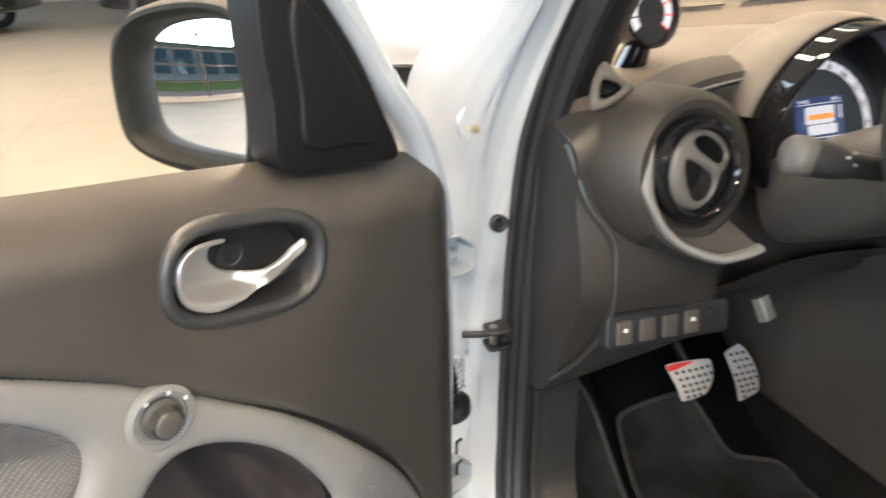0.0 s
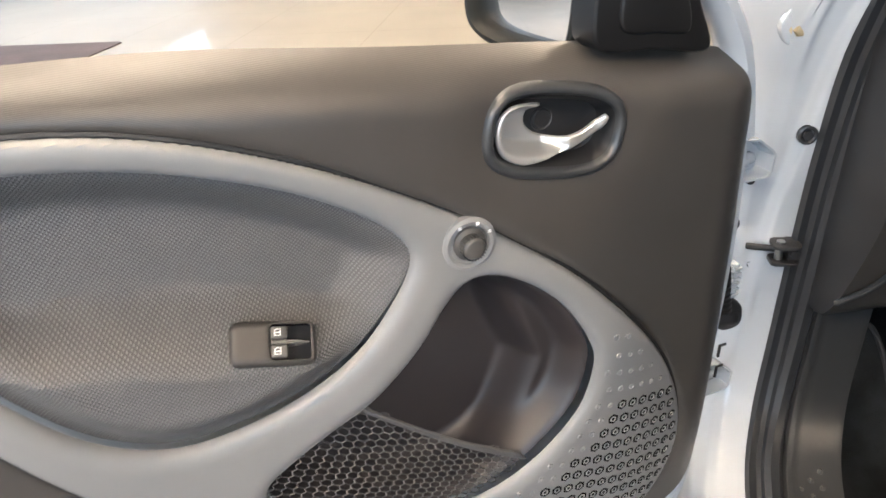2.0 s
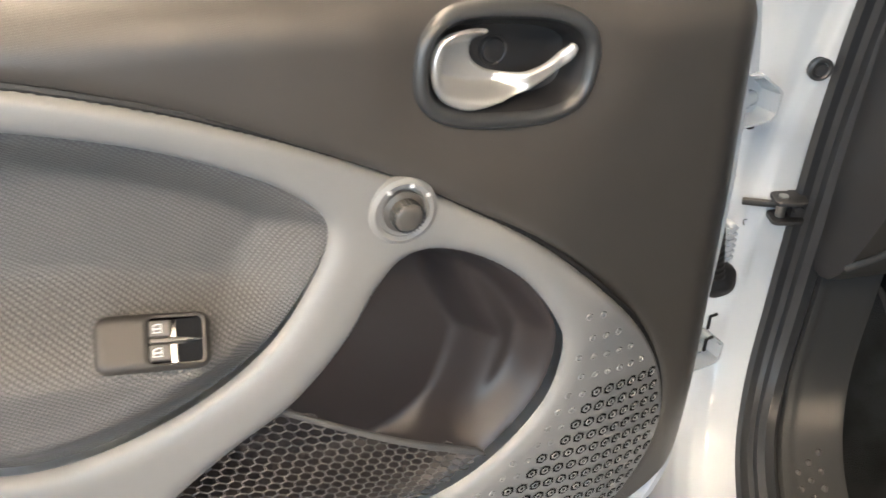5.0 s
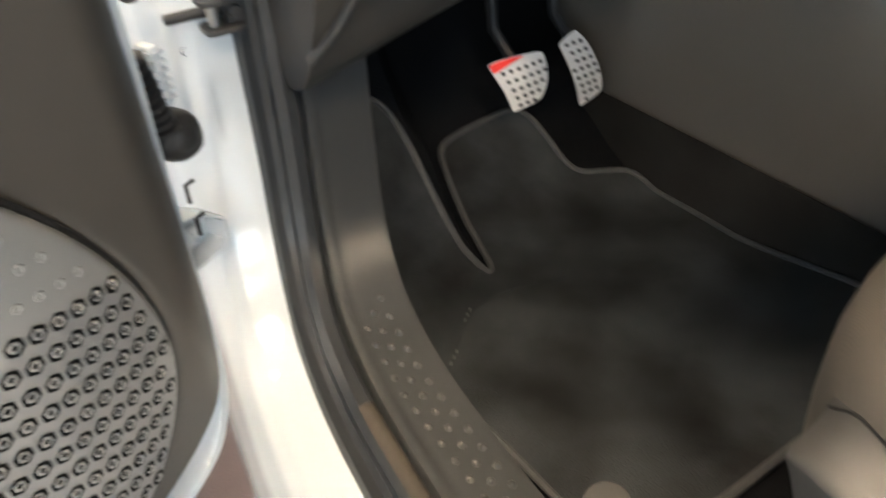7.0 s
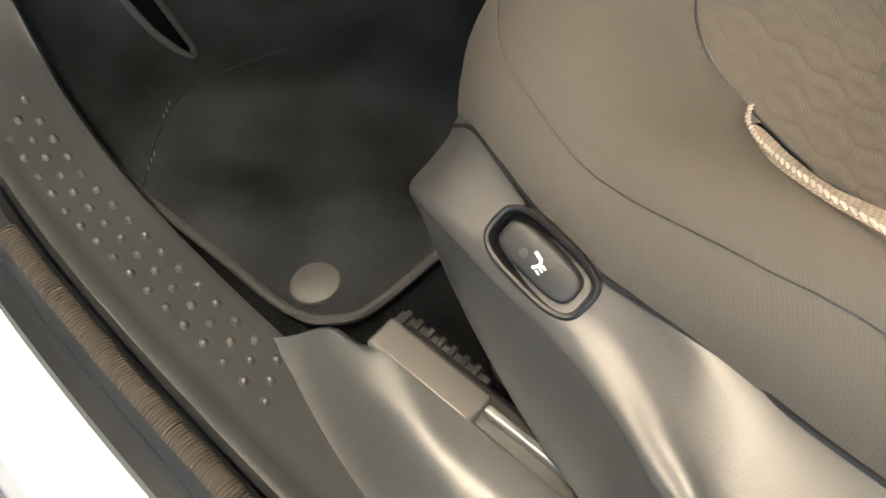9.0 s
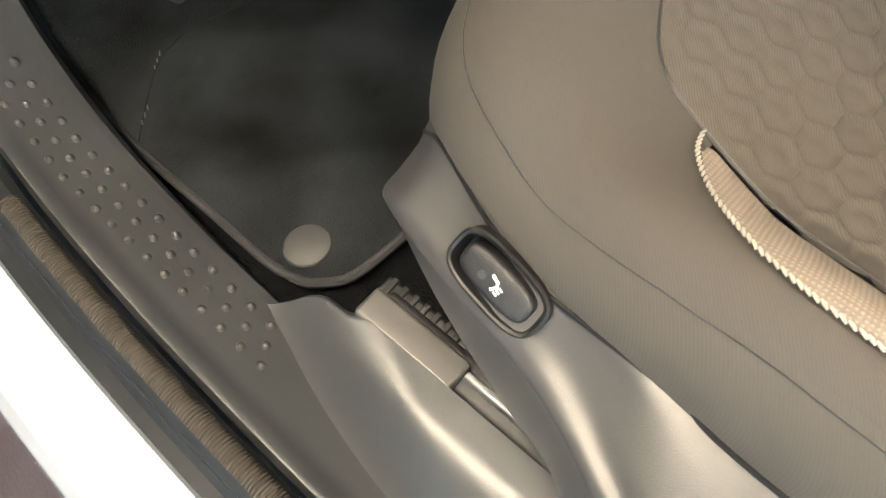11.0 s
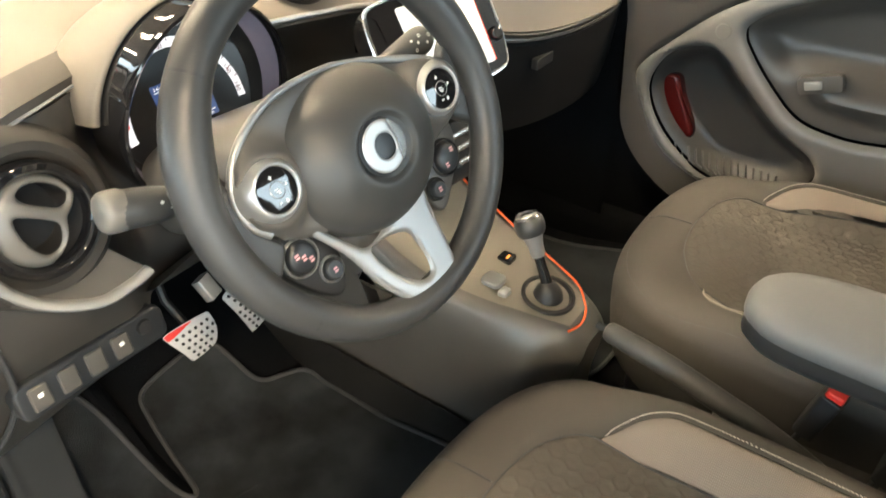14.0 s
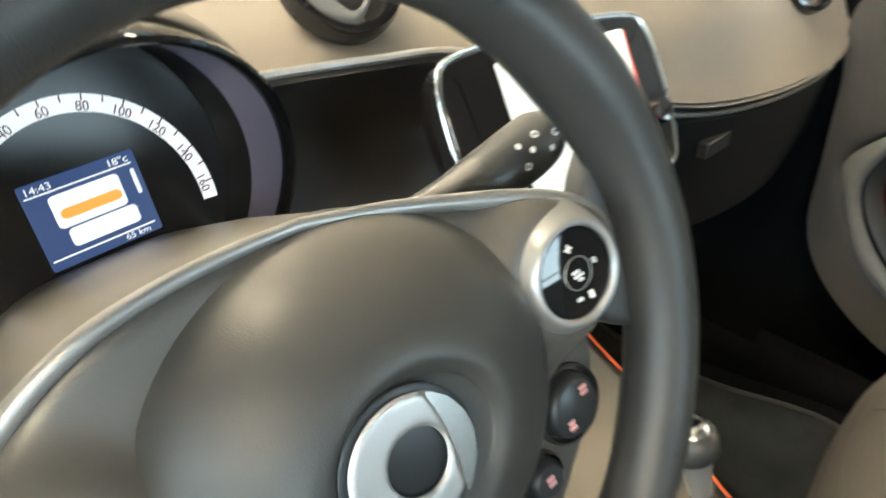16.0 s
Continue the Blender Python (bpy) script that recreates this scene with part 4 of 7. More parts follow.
# mirror adjuster knob on the ring
zk = float(h_ring(np.array([(0.3545, 0.8625)]))[0])
bm = bmesh.new()
lathe(bm, [(0.030, -0.004), (0.029, 0.002), (0.025, 0.004), (0.0215, 0.0025), (0.0205, -0.002), (0.017, -0.002)], Matrix.Translation((0.3545, 0.8625, zk)), 40)
kb = dpart("knob_seat", bm, RING)
bm = bmesh.new()
lathe(bm, [(0.0, 0.0155), (0.0085, 0.0158), (0.0108, 0.0148), (0.0122, 0.0125), (0.0128, 0.004), (0.0175, 0.002), (0.018, -0.004)], Matrix.Translation((0.3545, 0.8625, zk)), 40)
dpart("mirror_knob", bm, COVERM, kb, "dark round mirror adjuster")
bm = bmesh.new()
for k in range(24):
    box(bm, 0.0118, -0.0006, 0.004, 0.0132, 0.0006, 0.0145, m=Matrix.Translation((0.3545, 0.8625, zk)) @ pose(0, 0, 0, 0, 0, 15 * k))
dpart("grip_ribs", bm, TRIM, kb, kind="stuff")
for a in (62, 110, 152):
    bm = bmesh.new()
    q = V(0.3545 - 0.0235 * math.cos(radians(180 - a)), 0.8625 + 0.0235 * math.sin(radians(a)), zk + 0.0042)
    box(bm, -0.0018, -0.0016, 0, 0.0018, 0.0016, 0.0006, m=Matrix.Translation(q))
    dpart("mark", bm, WHITE, kb)

# window switches on the armrest
zs = float(h_arm(np.array([(0.558, 0.808)]))[0])
SWM = Matrix.Translation((0.558, 0.812, zs + 0.012)) @ pose(0, 0, 0, -42, 4, 13)
bm = bmesh.new()
slab(bm, rounded(-0.038, -0.021, 0.040, 0.021, 0.009), -0.026, -0.006, 0.002, SWM)
PLATE, WELL = ccw(rounded(-0.039, -0.0215, 0.041, 0.0215, 0.009)), ccw(rounded(-0.0335, -0.0165, 0.0045, 0.0175, 0.004))
region(bm, PLATE, [WELL], lambda P: 0.0025 - 0.006 * (1 - bump(-nearest(PLATE, P)[0], 0.007)) - 0.0012 * (1 - bump(nearest(WELL, P)[0], 0.002)), 0.0022, SWM)
bmesh.ops.solidify(bm, geom=[f for f in bm.faces if f.calc_center_median().z > -1], thickness=0.0016)
swp = dpart("switch_plate", bm, FACEM, None, "dark satin window switch plate")
bm = bmesh.new()
sheet(bm, lambda a, b: SWM @ V(-0.034 + 0.039 * a, -0.017 + 0.035 * b, -0.001 - 0.0045 * math.sin(math.pi * (0.15 + 0.7 * a))), 12, 6, 0.001)
dpart("switch_well", bm, GLOSS, swp, "gloss black finger well")
bm = bmesh.new()
slab(bm, [(-0.0320, 0.0), (-0.020, 0.0022), (0.0035, 0.0026), (0.0035, -0.0016), (-0.020, -0.0012)], -0.005, 0.0026, 0.0006, SWM)
dpart("divider", bm, COVERM, swp)
for k in (-1, 1):
    bm = bmesh.new()
    yk = 0.0005 + 0.0088 * k
    slab(bm, rounded(-0.0112, yk - 0.0062, 0.0040, yk + 0.0062, 0.002), -0.005, 0.0036, 0.0015, SWM)
    b = dpart("window_switch", bm, COVERM, swp, "grey window switch")
    bm = bmesh.new()
    tube(bm, [SWM @ V(a - 0.0005, yk + b2, 0.0037) for a, b2 in ((-0.004, -0.003), (0.0015, -0.003), (0.0015, 0.0015), (-0.0005, 0.003), (-0.004, 0.003))], 0.0006, 6, closed=True)
    tube(bm, [SWM @ V(-0.0045, yk, 0.0037), SWM @ V(0.001, yk - 0.0005, 0.0037)], 0.0006, 6)
    dpart("icon", bm, WHITE, b)

# mesh net across the pocket
NETM = material("grey_elastic_net", (0.085, 0.083, 0.082), 0.7, vary=0.1)
NET = outline([(0.485, 0.697), (0.438, 0.655), (0.375, 0.606), (0.298, 0.556), (0.338, 0.528), (0.402, 0.515), (0.476, 0.528), (0.544, 0.563), (0.583, 0.602), (0.591, 0.631), (0.578, 0.648), (0.53, 0.678)], 5)
bm = bmesh.new()
seen = set()
cs, sn = math.cos(radians(38)), math.sin(radians(38))


def netz(u, v):
    return base((u, v)) - 0.014 + 0.012 * math.sin(max(0, min(1, (0.68 - v - 0.35 * (0.45 - u)) / 0.2)) * math.pi)


HX, HY = 0.0135, 0.0074
cand = []
for i in range(-48, 49):
    for j in range(-76, 77):
        x, y = i * 1.5 * HX * 0.6, (j + 0.5 * (i % 2)) * HY * 1.1
        cand.append((0.44 + x * cs - y * sn, 0.6 + x * sn + y * cs))
sdn = nearest(NET, np.array(cand))[0]
for (cx, cy), d in zip(cand, sdn):
    if d > -0.002:
        continue
    hexa = []
    for k in range(6):
        a = radians(60 * k)
        x, y = HX * 0.60 * math.cos(a), HY * 0.64 * math.sin(a)
        hexa.append((cx + x * cs - y * sn, cy + x * sn + y * cs))
    for (ax, ay), (bx, by) in zip(hexa, hexa[1:] + hexa[:1]):
        key = tuple(sorted(((round(ax * 800), round(ay * 800)), (round(bx * 800), round(by * 800)))))
        if key in seen:
            continue
        seen.add(key)
        dx, dy = bx - ax, by - ay
        L = math.hypot(dx, dy) or 1
        nx, ny = -dy / L * 0.0008, dx / L * 0.0008
        za, zb = netz(ax, ay), netz(bx, by)
        q = [bm.verts.new(p) for p in ((ax - nx, ay - ny, za), (bx - nx, by - ny, zb), (bx, by, zb + 0.0012), (ax, ay, za + 0.0012), (ax + nx, ay + ny, za), (bx + nx, by + ny, zb))]
        bm.faces.new((q[0], q[1], q[2], q[3]))
        bm.faces.new((q[3], q[2], q[5], q[4]))
dpart("net", bm, NETM, pocket, "black elastic honeycomb net", kind="stuff")
bm = bmesh.new()
for o in (0.0, 0.0045, 0.009, 0.0135):
    tube(bm, [V(a - o * 0.62, b - o * 0.78, netz(a, b) + 0.001) for a, b, _ in spline([(0.488, 0.697, 0), (0.438, 0.655, 0), (0.375, 0.606, 0), (0.300, 0.557, 0)], 10)], 0.0022, 8)
dpart("net_hem", bm, NETM, pocket, "ribbed net hem")

# loudspeaker grille: small hexagon rings with dark holes
bm = bmesh.new()
bh = bmesh.new()
pts = []
for i in range(-24, 30):
    for j in range(-5, 16):
        du, dv = (0.0118, -0.0183) if j > 0 else (-0.003, -0.0250)
        pts.append((0.141 + 0.0167 * i + du * j, 0.601 + 0.0040 * i + dv * j))
pp = np.array(pts)
inr, inp = nearest(RNG, pp)[0], nearest(POC, pp)[0]
hh = h_ring(pp)
for (a, b), r, k, z in zip(pts, inr, inp, hh):
    if r < -0.012 and k > 0.014 and b < 0.722 and a < 0.205 + max(0, 0.66 - b) * 1.25:
        open_hole = b < 0.612 and k > 0.040 + 0.12 * max(0, 0.50 - b)
        f, up = (1.0, 0.0012) if open_hole else (0.92, 0.0)
        lathe(bm, [(0.0025 * f, -0.001 + up), (0.0026 * f, 0.0006 + up), (0.0035 * f, 0.0009 + up), (0.0044 * f, 0.0006 + up), (0.0047 * f, -0.0008 + up)], Matrix.Translation((a, b, z)) @ pose(0, 0, 0, 0, 0, 30), 6)
        if open_hole:
            bb = [bh.verts.new((a + 0.0076 * math.cos(radians(60 * q + 30)), b + 0.0076 * math.sin(radians(60 * q + 30)), zz + 0.0013)) for q, zz in zip(range(6), h_ring(np.array([(a + 0.0076 * math.cos(radians(60 * q + 30)), b + 0.0076 * math.sin(radians(60 * q + 30))) for q in range(6)])))]
            bh.faces.new(bb)
dpart("speaker_grille", bm, RING, ring, "pattern of small hexagon holes", kind="stuff", angle=60)
dpart("grille_holes", bh, material("dark_grille_opening", (0.004, 0.004, 0.004), 0.9, vary=0.0, spec=0.1), ring, kind="stuff")

# white painted door shell behind the panel, with hinge-side fittings
bm = bmesh.new()
SH = ccw(outline([(0.016, 0.988), (-0.011, 0.945), (-0.021, 0.87), (-0.024, 0.75), (-0.016, 0.6), (-0.008, 0.45), (0.010, 0.33), (0.08, 0.27), (0.3, 0.25), (0.6, 0.25), (0.85, 0.28), (0.97, 0.45), (1.0, 0.75), (0.99, 1.0), (0.96, 1.04), (0.75, 1.045), (0.5, 1.035), (0.35, 1.027), (0.25, 1.02), (0.19, 1.008), (0.12, 0.99)]))
loft(bm, [[V(a, b, w) for a, b in inset(SH, d)] for d, w in ((0.03, -0.122), (0.016, -0.11), (0.015, -0.026), (0.012, -0.021), (0.002, -0.021), (-0.001, -0.025), (-0.001, -0.08), (0.004, -0.10), (0.02, -0.125), (0.05, -0.14))])
shell = dpart("door_shell", bm, PAINT, None, "white painted door shell")
bm = bmesh.new()
fr = spline([(-0.012, 0.90, -0.036), (-0.005, 0.945, -0.036), (0.009, 0.995, -0.034), (0.032, 1.038, -0.032), (0.070, 1.087, -0.03), (0.122, 1.166, -0.03), (0.20, 1.25, -0.03), (0.34, 1.34, -0.04), (0.55, 1.41, -0.05), (0.85, 1.43, -0.06), (0.98, 1.38, -0.06), (1.0, 1.2, -0.06), (0.985, 1.02, -0.06)], 6)
tube(bm, fr, 0.016, 10, ratio=1.6, up=(0, 0, 1))
dpart("window_frame", bm, PAINT, None, "white window frame")
bm = bmesh.new()
fr2 = [V(p.x + 0.012, p.y - 0.008, p.z - 0.02) for p in fr[22:]]
tube(bm, fr2, 0.012, 8)
dpart("window_seal", bm, RUBBER, None, "black window seal")
for v, du in ((0.856, -0.014), (0.524, -0.002)):
    bm = bmesh.new()
    loop = [(-0.004, 0.034), (-0.034, 0.030), (-0.060, 0.011), (-0.066, 0.004), (-0.064, -0.020), (-0.056, -0.026), (-0.004, -0.025)]
    loft(bm, [[V(a * f + du - 0.030 * (1 - f), b * f + v, w) for a, b in loop] for w, f in ((-0.060, 1.0), (-0.034, 1.0), (-0.031, 0.97), (-0.031, 0.88), (-0.034, 0.85), (-0.056, 0.83))], cap0=True, cap1=True)
    h = dpart("hinge", bm, PAINT, shell, "white painted hinge")
    bm = bmesh.new()
    lathe(bm, [(0, 0.030), (0.007, 0.029), (0.0085, 0.026), (0.0085, 0.018), (0.011, 0.016), (0.011, 0.006), (0.006, 0.005), (0.006, 0.0)], Matrix.Translation((du - 0.012, v, -0.047)) @ pose(0, 0, 0, 0, -90, 0), 10)
    dpart("bolt", bm, PAINT, h)
bm = bmesh.new()
slab(bm, [(0.0, 0.90), (-0.006, 0.96), (-0.026, 0.985), (-0.040, 0.99), (-0.036, 0.97), (-0.028, 0.94), (-0.014, 0.90)], -0.075, -0.060, 0.003)
dpart("edge_flange", bm, PAINT, shell, "white folded flange")
# ribbed cable sleeve between door and pillar, its white plug above
bm = bmesh.new()
for k in range(9):
    lathe(bm, [(0.008, -0.0042), (0.0135, -0.002), (0.0135, 0.002), (0.008, 0.0042)], Matrix.Translation((-0.034 - 0.0016 * k, 0.700 - 0.0085 * k, -0.050)) @ pose(0, 0, 0, 90, 0, 0) @ pose(0, 0, 0, 0, -10, 0), 16)
boot = dpart("cable_sleeve", bm, BLACK, shell, "black ribbed rubber cable sleeve")
bm = bmesh.new()
slab(bm, outline([(-0.034, 0.612), (-0.050, 0.596), (-0.072, 0.594), (-0.084, 0.604), (-0.082, 0.628), (-0.066, 0.642), (-0.044, 0.638)], 4), -0.085, -0.042, 0.010, dome=0.006)
dpart("sleeve_end", bm, BLACK, boot)
bm = bmesh.new()
box(bm, -0.060, 0.652, -0.056, -0.050, 0.706, -0.040, bevel=0.003)
for k in range(6):
    box(bm, -0.0615, 0.658 + 0.008 * k, -0.054, -0.0485, 0.661 + 0.008 * k, -0.0385)
dpart("plug_body", bm, PAINT, boot, "white ribbed plug")
for v, du in ((0.576, -0.034), (0.540, -0.034)):
    bm = bmesh.new()
    tube(bm, [V(du - 0.010, v + 0.010, -0.0305), V(du, v + 0.010, -0.0305), V(du + 0.001, v - 0.008, -0.0305)], 0.0022, 6)
    dpart("slot", bm, BLACK, shell)
for v, r in ((0.765, 0.008), (0.70, 0.006), (0.52, 0.007)):
    bm = bmesh.new()
    lathe(bm, [(0, 0.002), (r * 0.8, 0.002), (r, 0.0)], Matrix.Translation((-0.0135, v, -0.045)) @ pose(0, 0, 0, 0, -90, 0), 16)
    dpart("plug", bm, BLACK, shell)

# sail panel and outside mirror
bm = bmesh.new()
SAIL = outline([(0.203, 1.03), (0.13, 1.02), (0.066, 1.012), (0.082, 1.06), (0.110, 1.118), (0.150, 1.175), (0.20, 1.225), (0.212, 1.16), (0.208, 1.09)], 5)
slab(bm, SAIL, -0.05, -0.010, 0.004)
sail = dpart("sail_panel", bm, SATINB, None, "black plastic mirror triangle")
bm = bmesh.new()
slab(bm, outline([(0.178, 1.045), (0.13, 1.037), (0.096, 1.035), (0.104, 1.075), (0.135, 1.13), (0.17, 1.17), (0.182, 1.15), (0.18, 1.09)], 5), -0.014, -0.006, 0.004)
dpart("cover", bm, SATINB, sail)
mir = thing("door_mirror", "black door mirror beside the open door", "mirror", pose(-1.02, 0.66, 1.0))
MM = Matrix.Translation((-1.053, 0.640, 1.074)) @ pose(0, 0, 0, 90, 0, 0) @ pose(0, 0, 0, -4, -38, 0)
MO = ccw(outline([(-0.086, 0.030), (-0.087, -0.030), (-0.076, -0.062), (-0.040, -0.080), (0.030, -0.090), (0.070, -0.088), (0.084, -0.050), (0.086, 0.030), (0.078, 0.072), (0.040, 0.086), (-0.020, 0.082), (-0.064, 0.066)], 5))
bm = bmesh.new()
loft(bm, [[MM @ V(a * f, b * f, w) for a, b in inset(MO, d)] for d, w, f in ((0.017, -0.030, 1), (0.014, -0.012, 1), (0.010, -0.002, 1), (0.005, 0.003, 1), (0.0, 0.002, 1), (-0.005, -0.006, 1), (-0.008, -0.022, 1), (-0.004, -0.050, 0.98), (0.0, -0.08, 0.86), (0.0, -0.1, 0.55))], cap0=False)
part("housing", bm, HOUSEM, mir, "black mirror housing")
bm = bmesh.new()
slab(bm, inset(MO, 0.0155), -0.026, -0.022, 0.001, MM)
part("mirror_glass", bm, MIRROR, mir, "mirror glass")
bm = bmesh.new()
loft(bm, [[V(-0.972 + 0.040 * f + a, 0.705 - 0.070 * f + 0.3 * a, 1.064 - 0.004 * f + b) for a, b in ellipse(0, 0, 0.028 - 0.002 * f, 0.080 - 0.016 * f, 28, 3.5)] for f in (0, 0.25, 0.5, 0.75, 1.0)])
part("inner_side", bm, HOUSEM, mir)
bm = bmesh.new()
tube(bm, [(-0.925, 0.545, 1.07), (-0.935, 0.60, 1.05), (-0.955, 0.67, 1.045)], [0.04, 0.034, 0.03], 12)
part("arm", bm, BLACK, mir)


# ---- seats ----
def hexcell(u, v, p):
    """Distance from the nearest hexagon border, 0 at the border, for an array of points; p the cell width."""
    h = p * math.sqrt(3)
    best = None
    cs = []
    for ox, oy in ((0, 0), (p / 2, h / 2)):
        x = (u - ox) - p * np.round((u - ox) / p)
        y = (v - oy) - h * np.round((v - oy) / h)
        cs.append((x, y))
    r0, r1 = np.hypot(*cs[0]), np.hypot(*cs[1])
    x = np.where(r0 < r1, cs[0][0], cs[1][0])
    y = np.where(r0 < r1, cs[0][1], cs[1][1])
    q = np.maximum(np.abs(x), np.abs(x) * 0.5 + np.abs(y) * math.sqrt(3) / 2)
    return np.clip(p / 2 - q, 0, 1)


def seat(name, label, cx, mirror, group):
    """Cushion with bolsters, quilted middle, beige mesh wedges, side cover and backrest."""
    s = thing(name, label, "car seat", pose(cx, -0.1, 0.36), group=group)
    k = -1 if mirror else 1
    SO = ccw(outline([(-0.258, -0.12), (-0.249, 0.0), (-0.236, 0.054), (-0.210, 0.105), (-0.16, 0.142), (-0.077, 0.165), (0.02, 0.168), (0.11, 0.158), (0.187, 0.127), (0.240, 0.07), (0.262, 0.0), (0.268, -0.12), (0.268, -0.30), (0.255, -0.45), (0.0, -0.47), (-0.25, -0.45), (-0.260, -0.30)], 5))
    MID = ccw(outline([(-0.172, -0.10), (-0.153, -0.01), (-0.140, 0.028), (-0.110, 0.050), (-0.07, 0.064), (0.0, 0.070), (0.07, 0.062), (0.115, 0.043), (0.145, 0.016), (0.153, -0.02), (0.158, -0.10), (0.162, -0.2), (0.165, -0.40), (0.1, -0.44), (-0.1, -0.44), (-0.180, -0.40), (-0.180, -0.2)], 5))
    RW = ccw(outline([(0.152, 0.0), (0.172, -0.012), (0.195, -0.032), (0.210, -0.06), (0.215, -0.10), (0.216, -0.2), (0.214, -0.40), (0.172, -0.41), (0.165, -0.2), (0.160, -0.09), (0.155, -0.03)], 5))
    LW = ccw(outline([(-0.155, -0.006), (-0.172, -0.014), (-0.195, -0.032), (-0.210, -0.06), (-0.215, -0.10), (-0.216, -0.2), (-0.214, -0.40), (-0.188, -0.41), (-0.187, -0.2), (-0.178, -0.09), (-0.160, -0.03)], 5))

    def top(P):
        x, y = P[:, 0], P[:, 1]
        d = -nearest(SO, P)[0]
        z = 0.619 + (0.048 * smooth01((np.abs(x) - 0.142) / 0.073) - 0.012) * smooth01((0.05 - y) / 0.13) + 0.020 * np.clip((y + 0.05) / 0.12, 0, 1)
        return z - 0.050 * (1 - bump(d, 0.050)) - 0.010 * np.clip((y - 0.06) / 0.10, 0, 1) ** 2

    def h_out(P):
        m = nearest(MID, P)[0]
        w1, w2 = nearest(RW, P)[0], nearest(LW, P)[0]
        g = np.minimum(np.maximum(m, 0), np.minimum(np.maximum(w1, 0), np.maximum(w2, 0)))
        return top(P) - 0.0035 * np.exp(-g / 0.005) + 0.002

    def h_mid(P):
        m = -nearest(MID, P)[0]
        hx = hexcell(P[:, 1], P[:, 0], 0.0225)
        fade = (0.55 + 0.45 * smooth01((0.045 - P[:, 1]) / 0.13)) * smooth01(m / 0.012)
        return top(P) - 0.0025 * np.exp(-m / 0.005) + (0.0018 * np.exp(-(hx / 0.0017) ** 2) - 0.0010 * np.exp(-((hx - 0.0045) / 0.0026) ** 2)) * fade

    mm = Matrix.Translation((cx, 0, 0)) @ Matrix.Diagonal((k, 1, 1, 1))
    bm = bmesh.new()
    region(bm, SO, [MID, RW, LW], h_out, 0.008, mm)
    cush = part("cushion", bm, SEAT, s, "dark woven cushion")
    bm = bmesh.new()
    region(bm, MID, [], h_mid, 0.0022, mm)
    part("quilted_panel", bm, QUILT, s, "quilted hexagon seat panel", angle=60)
    for W in (RW, LW):
        bm = bmesh.new()
        region(bm, W, [], lambda P: top(P) - 0.003 * np.exp(nearest(W, P)[0] / 0.004), 0.006, mm)
        w = part("side_wedge", bm, BEIGE, s, "beige mesh side wedge")
        bm = bmesh.new()
        sg = 1 if W is RW else -1
        L = spline([(sg * p, q, 0) for p, q in ((0.1545, -0.003), (0.1728, -0.0095), (0.1978, -0.031), (0.2132, -0.0595), (0.2185, -0.10), (0.2200, -0.2), (0.2180, -0.38))], 40)
        zt = top(np.array([(q.x, q.y) for q in L]))
        path = [V(q.x, q.y, z + 0.0036) for q, z in zip(L, zt)]
        run = 0.0
        for a, b in zip(path, path[1:]):
            run += (b - a).length
            if run > 0.0029:
                run = 0.0
                d = (b - a).normalized()
                sd = V(-d.y, d.x, 0)
                tube(bm, [mm @ (b - d * 0.0018 + sd * 0.0009), mm @ (b + V(0, 0, 0.0003)), mm @ (b + d * 0.0018 - sd * 0.0009)], [0.0005, 0.0008, 0.0005], 6)
        part("stitching", bm, STITCH, w, "white slanted stitching", kind="stuff")
    # front and side wall of the cushion with its piped seam
    bm = bmesh.new()
    zo = top(np.array(SO))
    loops = [[mm @ V(a, b, z + 0.0026) for (a, b), z in zip(inset(SO, f), top(np.array(inset(SO, f))))] for f in (0.020, 0.015, 0.011, 0.008, 0.0055, 0.0035, 0.002, 0.001)]
    for f, dz in ((0.0, 0.0), (-0.001, -0.006), (-0.001, -0.02), (0.0, -0.05), (0.004, -0.09), (0.014, -0.14)):
        loops.append([mm @ V(a, b, z + 0.002 + dz) for (a, b), z in zip(inset(SO, f), zo)])
    loft(bm, loops, cap0=False, cap1=False)
    part("cushion_side", bm, SEAT, cush)
    bm = bmesh.new()
    ES = inset(SO, 0.016)
    ES = [(ES[i][0] * (1 - t) + ES[(i + 1) % len(ES)][0] * t, ES[i][1] * (1 - t) + ES[(i + 1) % len(ES)][1] * t) for i in range(len(ES)) for t in (0, 0.25, 0.5, 0.75)]
    ez = top(np.array(ES))
    tube(bm, [mm @ V(a, b, z + 0.0024) for (a, b), z in zip(ES, ez)], 0.0004, 6, closed=True)
    tube(bm, [mm @ V(0.03 - 0.02, b, z + 0.002) for b, z in zip(np.linspace(0.072, 0.155, 8), top(np.stack([np.full(8, 0.01), np.linspace(0.072, 0.155, 8)], 1)))], 0.0012, 6)
    tube(bm, [mm @ V(a, b, z - 0.0016) for (a, b), z in zip(MID, top(np.array(MID)))], 0.0011, 6, closed=True)
    part("seam", bm, RUBBER, cush)
    # side cover with the heater switch
    bm = bmesh.new()
